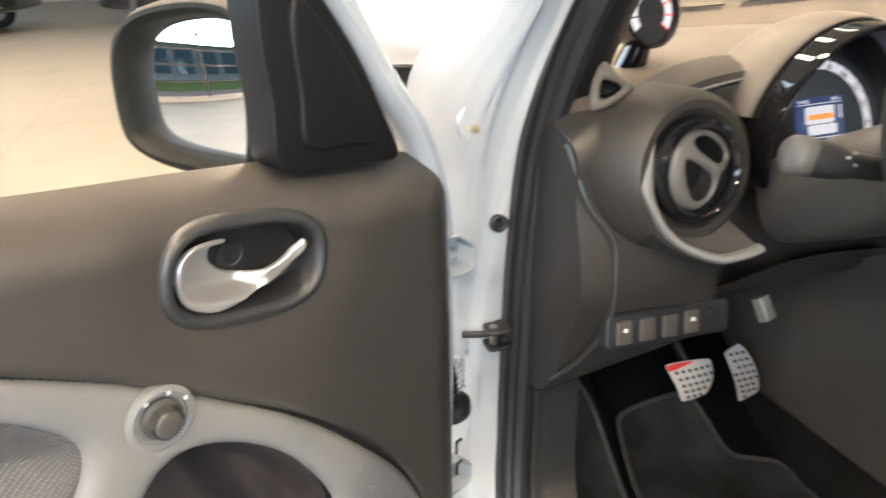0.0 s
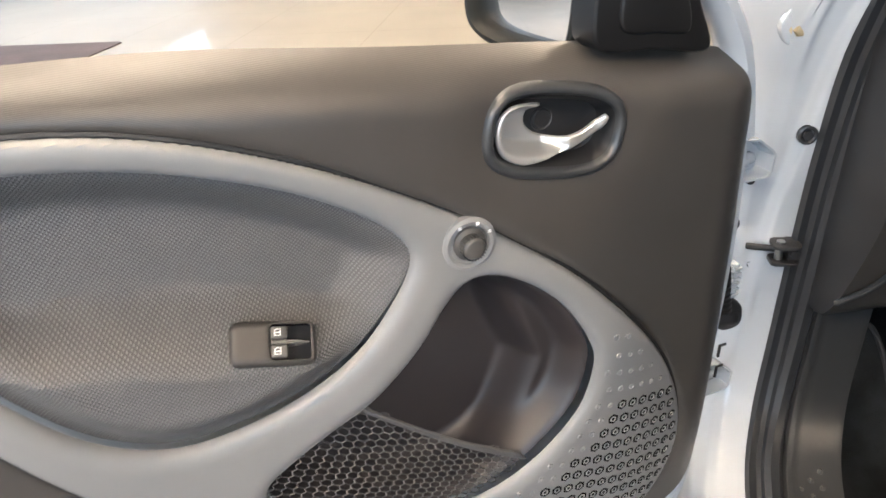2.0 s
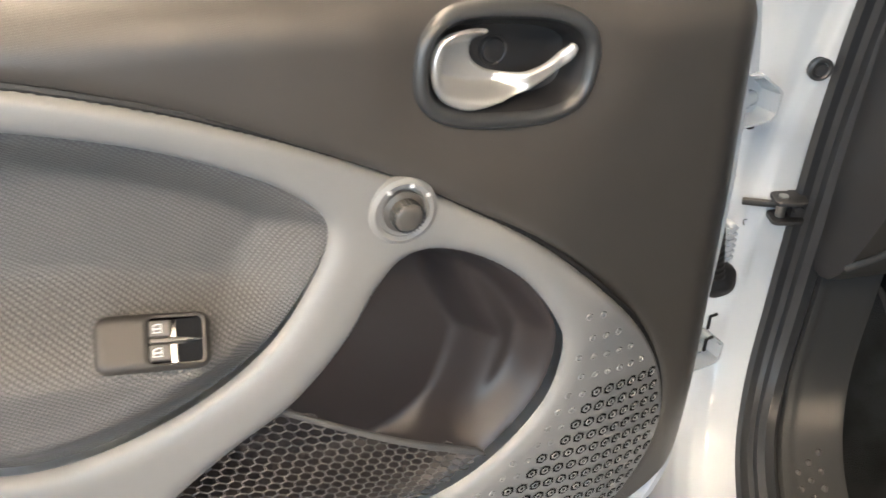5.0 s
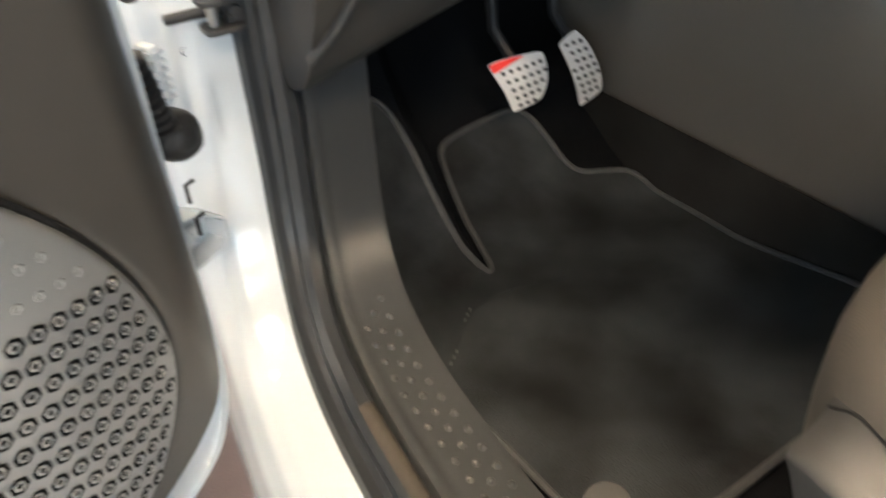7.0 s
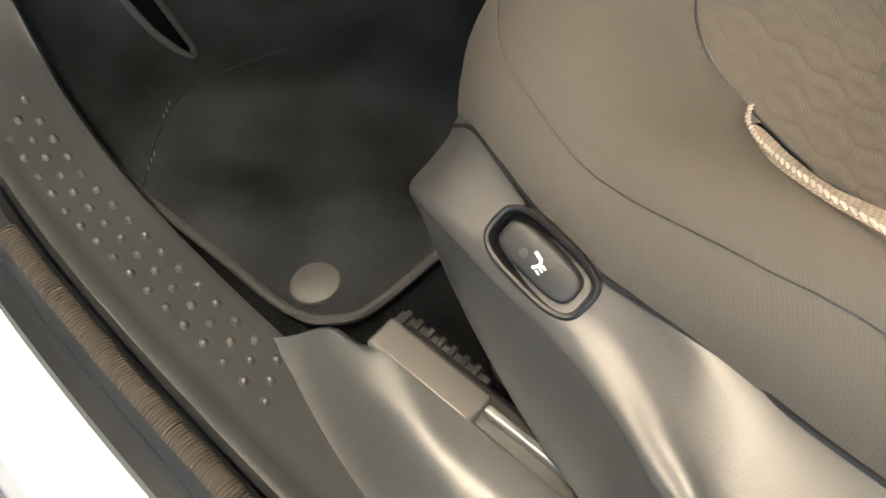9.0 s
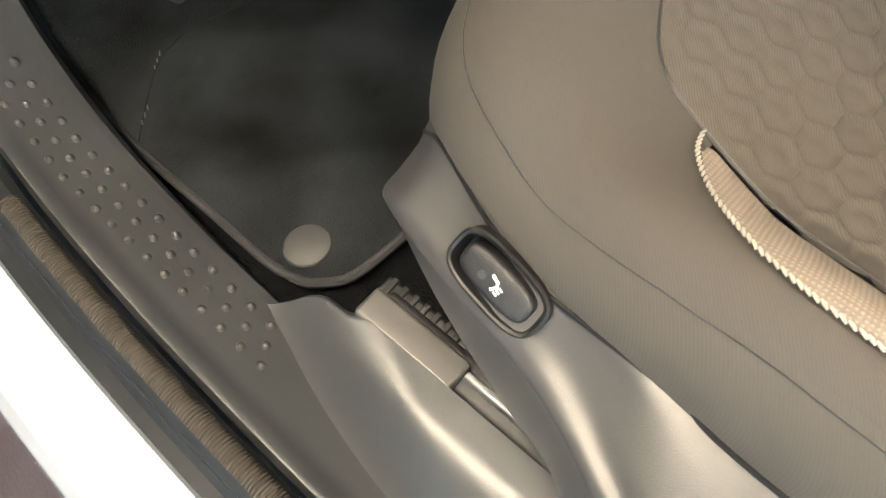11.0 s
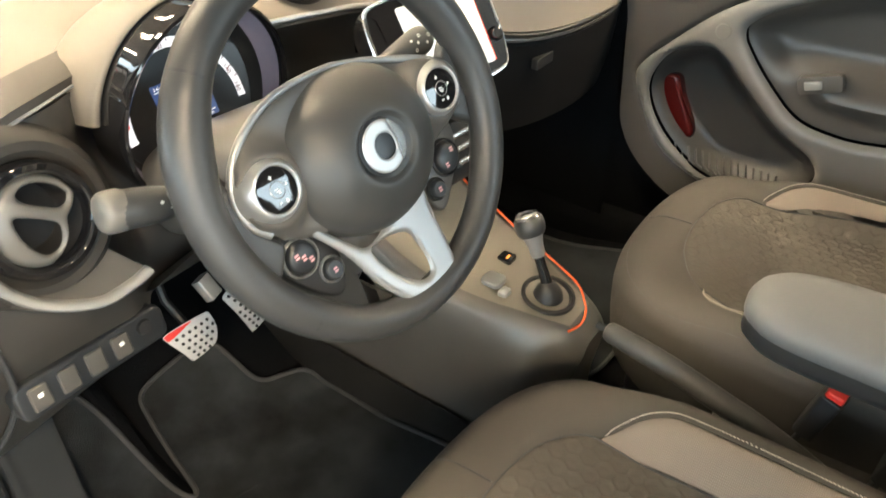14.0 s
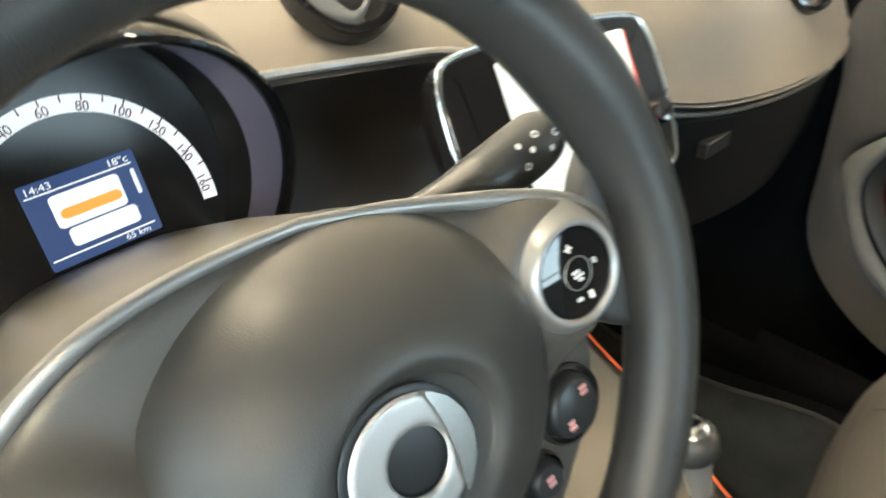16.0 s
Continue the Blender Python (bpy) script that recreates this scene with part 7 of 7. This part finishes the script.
# instrument binnacle: the dial looks up at the driver, the gloss visor ring stands over it
CM = Matrix.Translation((-0.296, 0.515, 1.015)) @ pose(0, 0, 0, 74, 0, 0)
VR = Matrix.Translation((-0.278, 0.503, 0.983)) @ pose(0, 0, 0, 98.7, 0, 4.5)
bm = bmesh.new()
HD = [tuple(p) for p in spline([(0.1255, 0.1255, -0.040), (0.1300, 0.1285, -0.037), (0.1365, 0.1305, -0.042), (0.1430, 0.1305, -0.058), (0.1450, 0.1270, -0.080), (0.1400, 0.1160, -0.110), (0.122, 0.095, -0.140), (0.095, 0.065, -0.165)], 4)]
loft(bm, [[VR @ V(rx * math.cos(radians(a)), ry * math.sin(radians(a)), z) for a in range(4, 176, 4)] for rx, ry, z in HD], closed=False)
part("cluster_hood", bm, DASH, dash, "cloth-covered instrument hood")
bm = bmesh.new()
lathe(bm, [(0.1240, -0.060), (0.1265, -0.034), (0.1285, -0.012), (0.1290, -0.004), (0.1280, 0.0005), (0.1255, 0.0020), (0.1230, 0.0008), (0.1215, -0.0020), (0.1205, -0.008)], VR, 72)
cl = part("cluster_ring", bm, GLOSS, dash, "gloss black instrument ring")
# Inner wall in two bands: the outer one coloured as sheen, then dark.
for nm, f0, f1, mt, lb in (("sheen_band", 0.02, 0.56, VIOLETM, "grey-violet sheen on the inner wall"), ("inner_ring", 0.56, 1.0, SATINB, "")):
    bm = bmesh.new()
    loft(bm, [[(VR @ V(0.1208 * math.cos(a), 0.1208 * math.sin(a), -0.006)).lerp(CM @ V(0.100 * math.cos(a), 0.104 * math.sin(a) - 0.004, -0.026), f0 + (f1 - f0) * k / 4) for a in (2 * math.pi * q / 64 for q in range(64))] for k in range(5)], cap0=False, cap1=False)
    part(nm, bm, mt, cl, lb)
bm = bmesh.new()
lathe(bm, [(0.0, -0.0268), (0.1015, -0.0268)], CM @ pose(0, -0.004, 0) @ Matrix.Diagonal((1, 1.04, 1, 1)), 64)
part("dial_face", bm, material("dial_face_black", (0.010, 0.010, 0.012), 0.22, vary=0.1), cl, "black dial face")
bm = bmesh.new()
DM = CM @ pose(0.0003, -0.033, 0.0165) @ Matrix.Diagonal((1, 1.06, 1, 1))
PRINT = material("dull_red_print", (0.16, 0.055, 0.06), 0.5, vary=0.0)
lathe(bm, [(0.0745, -0.0425), (0.0853, -0.0425)], DM, 60, -4, 186)
part("speed_band", bm, GLOW_W, cl, "lit white speed band")
bm = bmesh.new()
lathe(bm, [(0.0775, -0.0421), (0.0853, -0.0421)], DM, 12, 164, 173)
part("red_segment", bm, GLOW_RED, cl, "lit red segment")
for k in range(17):
    bm = bmesh.new()
    box(bm, 0.0810, -0.0005, -0.0422, 0.0852, 0.0005, -0.0418, m=DM @ pose(0, 0, 0, 0, 0, 146 - 8.84 * k))
    part("tick", bm, PRINT, cl)
for k in range(9):
    text("speed_figure", str(20 * k), 0.0085, DM @ pose(0, 0, 0, 0, 0, 146 - 17.68 * k) @ pose(0.0778, 0, -0.0420, 0, 0, -90), PRINT, cl)
XM = CM @ pose(0.002, -0.0068, 0.0165, 0, 0, 1) @ Matrix.Diagonal((0.93, 0.763, 1, 1))
bm = bmesh.new()
slab(bm, rounded(-0.040, -0.052, 0.040, 0.024, 0.002), -0.0435, -0.0415, 0.0005, XM)
dp = part("trip_display", bm, GLOW_B, cl, "lit blue trip display")
for nm, x0, y0, x1, y1, mt in (("lit_panel", -0.025, -0.020, 0.024, 0.009, GLOW_W), ("lit_band", -0.021, -0.013, 0.022, -0.004, GLOW_O), ("lit_base", -0.021, -0.038, 0.028, -0.0215, GLOW_W), ("rule", -0.038, 0.0125, 0.036, 0.0138, GLOW_W),
                               ("rule", -0.038, -0.0440, 0.036, -0.0425, GLOW_W), ("gauge_bar", 0.033, -0.015, 0.036, 0.008, GLOW_W)):
    bm = bmesh.new()
    slab(bm, rounded(x0, y0, x1, y1, min(0.004, (y1 - y0) * 0.45, (x1 - x0) * 0.45)), -0.0416, -0.0410 + (0.0004 if nm == "lit_band" else 0), 0.0002, XM)
    part(nm, bm, mt, dp)
text("clock_figures", "14:43", 0.0085, XM @ pose(-0.028, 0.018, -0.041), GLOW_W, dp)
text("temperature_figures", "18°c", 0.0085, XM @ pose(0.027, 0.018, -0.041), GLOW_W, dp)
text("distance_figures", "65 km", 0.0075, XM @ pose(0.022, -0.0475, -0.041), GLOW_W, dp)

# centre screen
SMX = Matrix.Translation((0.064, 0.405, 0.985)) @ pose(0, 0, 0, 58, 0, -9) @ Matrix.Diagonal((0.89, 1, 1, 1))
bm = bmesh.new()
SO2 = ccw(outline([(-0.140, 0.058), (-0.146, 0.0), (-0.136, -0.045), (-0.110, -0.068), (0.0, -0.074), (0.095, -0.070), (0.116, -0.045), (0.121, 0.0), (0.117, 0.055), (0.09, 0.072), (0.0, 0.076), (-0.11, 0.073)], 5))
loft(bm, [[SMX @ V(a, b, z) for a, b in inset(SO2, d)] for d, z in ((0.04, -0.08), (0.01, -0.05), (0.0, -0.02), (0.0, -0.004), (0.004, 0.0), (0.02, 0.0))])
scr = part("centre_screen", bm, GLOSS, dash, "gloss black screen housing")
bm = bmesh.new()
tube(bm, [SMX @ V(a, b, -0.002) for a, b in SO2], 0.0028, 8, closed=True)
part("chrome_frame", bm, CHROME, scr, "chrome frame")
bm = bmesh.new()
slab(bm, rounded(-0.080, -0.056, 0.082, 0.060, 0.004), 0.0, 0.0015, 0.0005, SMX)
part("display", bm, GLOW_S, scr, "lit pale display")
bm = bmesh.new()
box(bm, 0.0825, -0.055, 0.0, 0.0845, 0.058, 0.0014, m=SMX)
part("red_line", bm, RED, scr)
bm = bmesh.new()
lathe(bm, [(0, 0.010), (0.010, 0.009), (0.012, 0.0)], SMX @ pose(0.102, -0.02, 0), 24)
part("knob", bm, GLOSS, scr)

# upper round vents behind the screen
for x, y, z in ((-0.035, 0.62, 1.085), (0.165, 0.60, 1.068)):
    round_vent("round_vent", Matrix.Translation((x, y - 0.03, z)) @ pose(0, 0, 0, 50, 0, -5), 0.056)
round_vent("round_vent", Matrix.Translation((0.565, 0.425, 1.010)) @ pose(0, 0, 0, 62, 0, -12), 0.050)

# climate panel under the screen
KM = Matrix.Translation((0.062, 0.415, 0.815)) @ pose(0, 0, 0, 68, 0, -6)
bm = bmesh.new()
slab(bm, rounded(-0.115, -0.075, 0.115, 0.075, 0.02), -0.06, 0.0, 0.008, KM)
kl = part("climate_panel", bm, BLACK, dash, "dark climate control panel")
for k in range(3):
    for q in (-1, 1):
        bm = bmesh.new()
        slab(bm, rounded(-0.100 if q < 0 else 0.004, -0.050 + 0.022 * k, -0.004 if q < 0 else 0.100, -0.040 + 0.022 * k, 0.004), 0.0, 0.007, 0.003, KM)
        part("rocker_button", bm, CHROME, kl, "chrome rocker bar")
bm = bmesh.new()
slab(bm, rounded(-0.09, 0.020, 0.06, 0.040, 0.008), 0.0, 0.004, 0.002, KM)
sg = part("slider_groove", bm, GLOSS, kl)
bm = bmesh.new()
slab(bm, rounded(-0.02, 0.016, 0.006, 0.044, 0.006), 0.0, 0.010, 0.003, KM)
part("slider", bm, CHROME, sg)

# switch row under the left vent
bm = bmesh.new()
FM = Matrix.Translation((-0.519, 0.494, 0.762)) @ pose(0, 0, 0, 80, 0, 4) @ pose(0, 0, 0, 0, 0, -4)
slab(bm, rounded(-0.095, -0.023, 0.095, 0.023, 0.012), -0.02, 0.004, 0.004, FM)
sr = part("switch_bezel", bm, RUBBER, dash, "dark grey switch bezel")
for k in range(5):
    bm = bmesh.new()
    x = -0.070 + 0.034 * k
    if k < 4:
        slab(bm, rounded(x - 0.011, -0.015, x + 0.011, 0.015, 0.003), 0.002, 0.0075, 0.002, FM)
        sw = part("switch_blank", bm, COVERM, sr)
        if k in (0, 3):
            bm = bmesh.new()
            slab(bm, rounded(x - 0.003, 0.001, x + 0.003, 0.006, 0.001), 0.0075, 0.0082, 0.0003, FM)
            part("icon", bm, WHITE, sw)
    else:
        lathe(bm, [(0, 0.009), (0.009, 0.008), (0.011, 0.002)], FM @ pose(x, 0.005, 0), 20)
        part("headlamp_wheel", bm, BLACK, sr)

# panel under the column
bm = bmesh.new()
sheet(bm, lambda a, b: V(-0.42 + 0.32 * a, 0.50 + 0.10 * b + 0.03 * math.sin(math.pi * a), 0.80 - 0.07 * b), 8, 8, 0.01)
part("knee_panel", bm, TRIM, dash)
bm = bmesh.new()
slab(bm, rounded(-0.012, -0.008, 0.012, 0.008, 0.003), -0.030, 0.004, 0.002, Matrix.Translation((-0.337, 0.520, 0.722)) @ pose(0, 0, 0, 150, 0, 20))
part("column_bracket", bm, SILVERD, dash, "small pale metal bracket under the column")
bm = bmesh.new()
slab(bm, rounded(0.435, 0.0, 0.475, 0.018, 0.003), 0, 0.001, 0.0004, Matrix.Translation((0.09, 0.452, 0.974)) @ pose(0, 0, 0, 30, 0, 0))
part("tag", bm, ARMREST, dash, "small grey tag")

# ---- passenger door, closed ----
pd = thing("passenger_door", "closed passenger door with dark panel and grey trim", "car door", pose(0.66, 0.0, 0.4))
PD = Matrix(((0, 0, -1, 0.645), (1, 0, 0, 0), (0, 1, 0, 0), (0, 0, 0, 1)))
PAN2 = outline([(0.372, 0.98), (0.370, 0.85), (0.364, 0.74), (0.352, 0.62), (0.29, 0.53), (0.17, 0.46), (0.0, 0.43), (-0.4, 0.42), (-0.6, 0.6), (-0.62, 1.05), (-0.5, 1.07), (-0.1, 1.05), (0.2, 1.02)], 6)
RNG2 = outline([(-0.33, 1.03), (-0.2, 1.025), (-0.04, 0.996), (0.093, 0.951), (0.18, 0.906), (0.27, 0.828), (0.326, 0.768), (0.331, 0.732), (0.313, 0.690), (0.281, 0.623), (0.227, 0.573), (0.136, 0.532), (0.03, 0.50), (-0.10, 0.51), (-0.26, 0.60), (-0.38, 0.74), (-0.42, 0.88)], 6)
ARM2 = outline([(-0.33, 0.985), (-0.2, 0.99), (-0.05, 0.972), (0.005, 0.957), (0.086, 0.922), (0.128, 0.888), (0.131, 0.866), (0.118, 0.842), (0.071, 0.786), (0.005, 0.728), (-0.067, 0.711), (-0.13, 0.712), (-0.22, 0.73), (-0.33, 0.80), (-0.39, 0.89)], 6)
POC2 = outline([(0.300, 0.736), (0.279, 0.790), (0.245, 0.820), (0.207, 0.831), (0.168, 0.824), (0.095, 0.755), (0.030, 0.698), (-0.041, 0.655), (-0.055, 0.61), (0.0, 0.56), (0.09, 0.545), (0.155, 0.557), (0.19, 0.577), (0.249, 0.627), (0.288, 0.683)], 6)
HND2 = ellipse(0.272, 0.958, 0.060, 0.0325, 44, 2.8, -9.5)


def flat2(P):
    return 0.0 - 0.03 * np.clip((P[:, 1] - 1.0) / 0.06, 0, 1) ** 2


def ppart(name, bm, mat, parent=None, label="", kind=""):
    bm.transform(PD)
    return part(name, bm, mat, parent or pd, label, kind=kind)


bm = bmesh.new()
region(bm, PAN2, [RNG2, HND2], lambda P: flat2(P) - 0.006 * np.exp(-np.maximum(nearest(RNG2, P)[0], 0) / 0.005) + 0.006 * np.exp(-((nearest(HND2, P)[0] - 0.008) / 0.006) ** 2), 0.008)
ppart("door_panel", bm, PANEL, None, "dark door panel")
# Ring and cap: the driver's trim, darker here to stand in for shade.
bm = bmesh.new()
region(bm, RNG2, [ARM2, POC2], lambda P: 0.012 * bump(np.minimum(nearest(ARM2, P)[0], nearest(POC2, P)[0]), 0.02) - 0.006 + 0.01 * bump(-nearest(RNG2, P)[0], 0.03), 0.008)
r2 = ppart("trim_ring", bm, GRIPM, None, "satin grey trim, darkened for its shade")
bm = bmesh.new()
region(bm, ARM2, [], lambda P: -0.01 - 0.035 * smooth01(-nearest(ARM2, P)[0] / 0.05) + 0.055 * smooth01((0.86 - P[:, 1]) / 0.09) * smooth01(-nearest(ARM2, P)[0] / 0.07), 0.01)
ppart("armrest", bm, PANEL, None, "dark ribbed armrest bowl")
bm = bmesh.new()
region(bm, POC2, [], lambda P: -0.008 - 0.042 * smooth01(-nearest(POC2, P)[0] / 0.05), 0.01)
ppart("pocket", bm, FACEM, None, "dark pocket")
bm = bmesh.new()
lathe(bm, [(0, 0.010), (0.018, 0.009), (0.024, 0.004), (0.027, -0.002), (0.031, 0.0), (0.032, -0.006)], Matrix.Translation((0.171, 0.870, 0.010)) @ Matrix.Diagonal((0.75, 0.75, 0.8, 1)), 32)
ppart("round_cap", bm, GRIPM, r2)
bm = bmesh.new()
loft(bm, [[V(a, b, z) for a, b in inset(ccw(HND2), d)] for d, z in ((0, 0.0), (0.004, -0.02), (0.015, -0.03))], cap0=False)
ppart("handle_cup", bm, BLACK)
bm = bmesh.new()
tube(bm, spline([(0.324, 0.962, 0.004), (0.303, 0.951, 0.006), (0.280, 0.940, 0.007), (0.256, 0.935, 0.006), (0.235, 0.942, 0.004), (0.221, 0.957, 0.003), (0.219, 0.974, 0.003), (0.230, 0.987, 0.003), (0.248, 0.992, 0.003)], 6), [0.0022 + 0.0030 * min(1, i / 16) for i in range(49)], 10)
slab(bm, outline([(0.248, 0.990), (0.226, 0.984), (0.221, 0.962), (0.236, 0.943), (0.262, 0.938), (0.280, 0.942), (0.258, 0.958), (0.250, 0.974)], 4), -0.010, 0.000, 0.003, dome=0.003)
ppart("handle", bm, CHROME, None, "chrome door handle")
bm = bmesh.new()
slab(bm, rounded(-0.038, -0.016, 0.038, 0.016, 0.008), -0.012, 0.006, 0.002, Matrix.Translation((-0.0175, 0.805, 0.004)) @ pose(0, 0, 0, 0, 0, -17))
ppart("switch_plate", bm, COVERM)
bm = bmesh.new()
slab(bm, rounded(-0.004, -0.008, 0.026, 0.008, 0.003), 0.004, 0.010, 0.002, Matrix.Translation((-0.0175, 0.805, 0.004)) @ pose(0, 0, 0, 0, 0, -17))
ppart("window_switch", bm, SILVER)
bm = bmesh.new()
slab(bm, outline([(0.284, 0.745), (0.292, 0.720), (0.280, 0.682), (0.252, 0.640), (0.222, 0.610), (0.198, 0.622), (0.212, 0.660), (0.236, 0.704), (0.252, 0.745)], 4), -0.06, -0.024, 0.010)
np2 = bmesh.new()
for k in range(16):
    tube(np2, [V(0.245 - 0.0155 * k, 0.606 - 0.001 * k, -0.016), V(0.235 - 0.0155 * k, 0.580 - 0.0015 * k, -0.006), V(0.222 - 0.0155 * k, max(0.55, 0.575 - 0.003 * k), -0.010)], 0.0024, 6)
ppart("net", np2, NETM, None, "dark ribbed pocket net", kind="stuff")
ppart("reflector", bm, DARKRED, None, "dark red door reflector")
bm = bmesh.new()
box(bm, -0.72, 0.22, -0.13, 0.60, 0.98, -0.10)
ppart("door_shell", bm, PAINT, None, "white door shell")
# Added near-black sheet: hides the white shell, leaves the gap below dark.
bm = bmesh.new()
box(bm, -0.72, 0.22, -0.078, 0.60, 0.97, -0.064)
ppart("inner_backing", bm, CARPET, None, "added near-black sheet behind the door panel")

# Kick panel in the same near-black, which carries the footwell's shade.
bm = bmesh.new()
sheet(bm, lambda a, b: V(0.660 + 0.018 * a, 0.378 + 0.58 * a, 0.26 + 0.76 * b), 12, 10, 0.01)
part("kick_panel", bm, CARPET, car, "carpeted kick panel, near-black for the footwell shade")

pmat = thing("floor_mat", "dark velour passenger floor mat with stitched marks", "floor mat", pose(0.35, 0.4, 0.29))
bm = bmesh.new()
PMO = [tuple(p)[:2] for p in spline([(0.14, 0.18, 0), (0.135, 0.45, 0), (0.14, 0.66, 0), (0.2, 0.74, 0), (0.5, 0.74, 0), (0.57, 0.66, 0), (0.58, 0.4, 0), (0.575, 0.18, 0), (0.36, 0.15, 0)], 6, True)]
region(bm, PMO, [], lambda P: np.array([floor_z(p[1], 0) + 0.004 for p in P]), 0.02)
bmesh.ops.solidify(bm, geom=list(bm.faces), thickness=0.005)
part("mat", bm, MATC, pmat)
bm = bmesh.new()
tube(bm, [V(a, b, floor_z(b, 0) + 0.005) for a, b in PMO], 0.0045, 8, closed=True)
part("edge_binding", bm, MATEDGE, pmat)
for k in range(8):
    bm = bmesh.new()
    x, y = 0.245 + 0.010 * k, 0.50 + 0.0135 * k
    box(bm, x - 0.003, y - 0.004, floor_z(y, 0) + 0.005, x + 0.003, y + 0.004, floor_z(y, 0) + 0.0062)
    part("stitched_mark", bm, ARMREST, pmat)
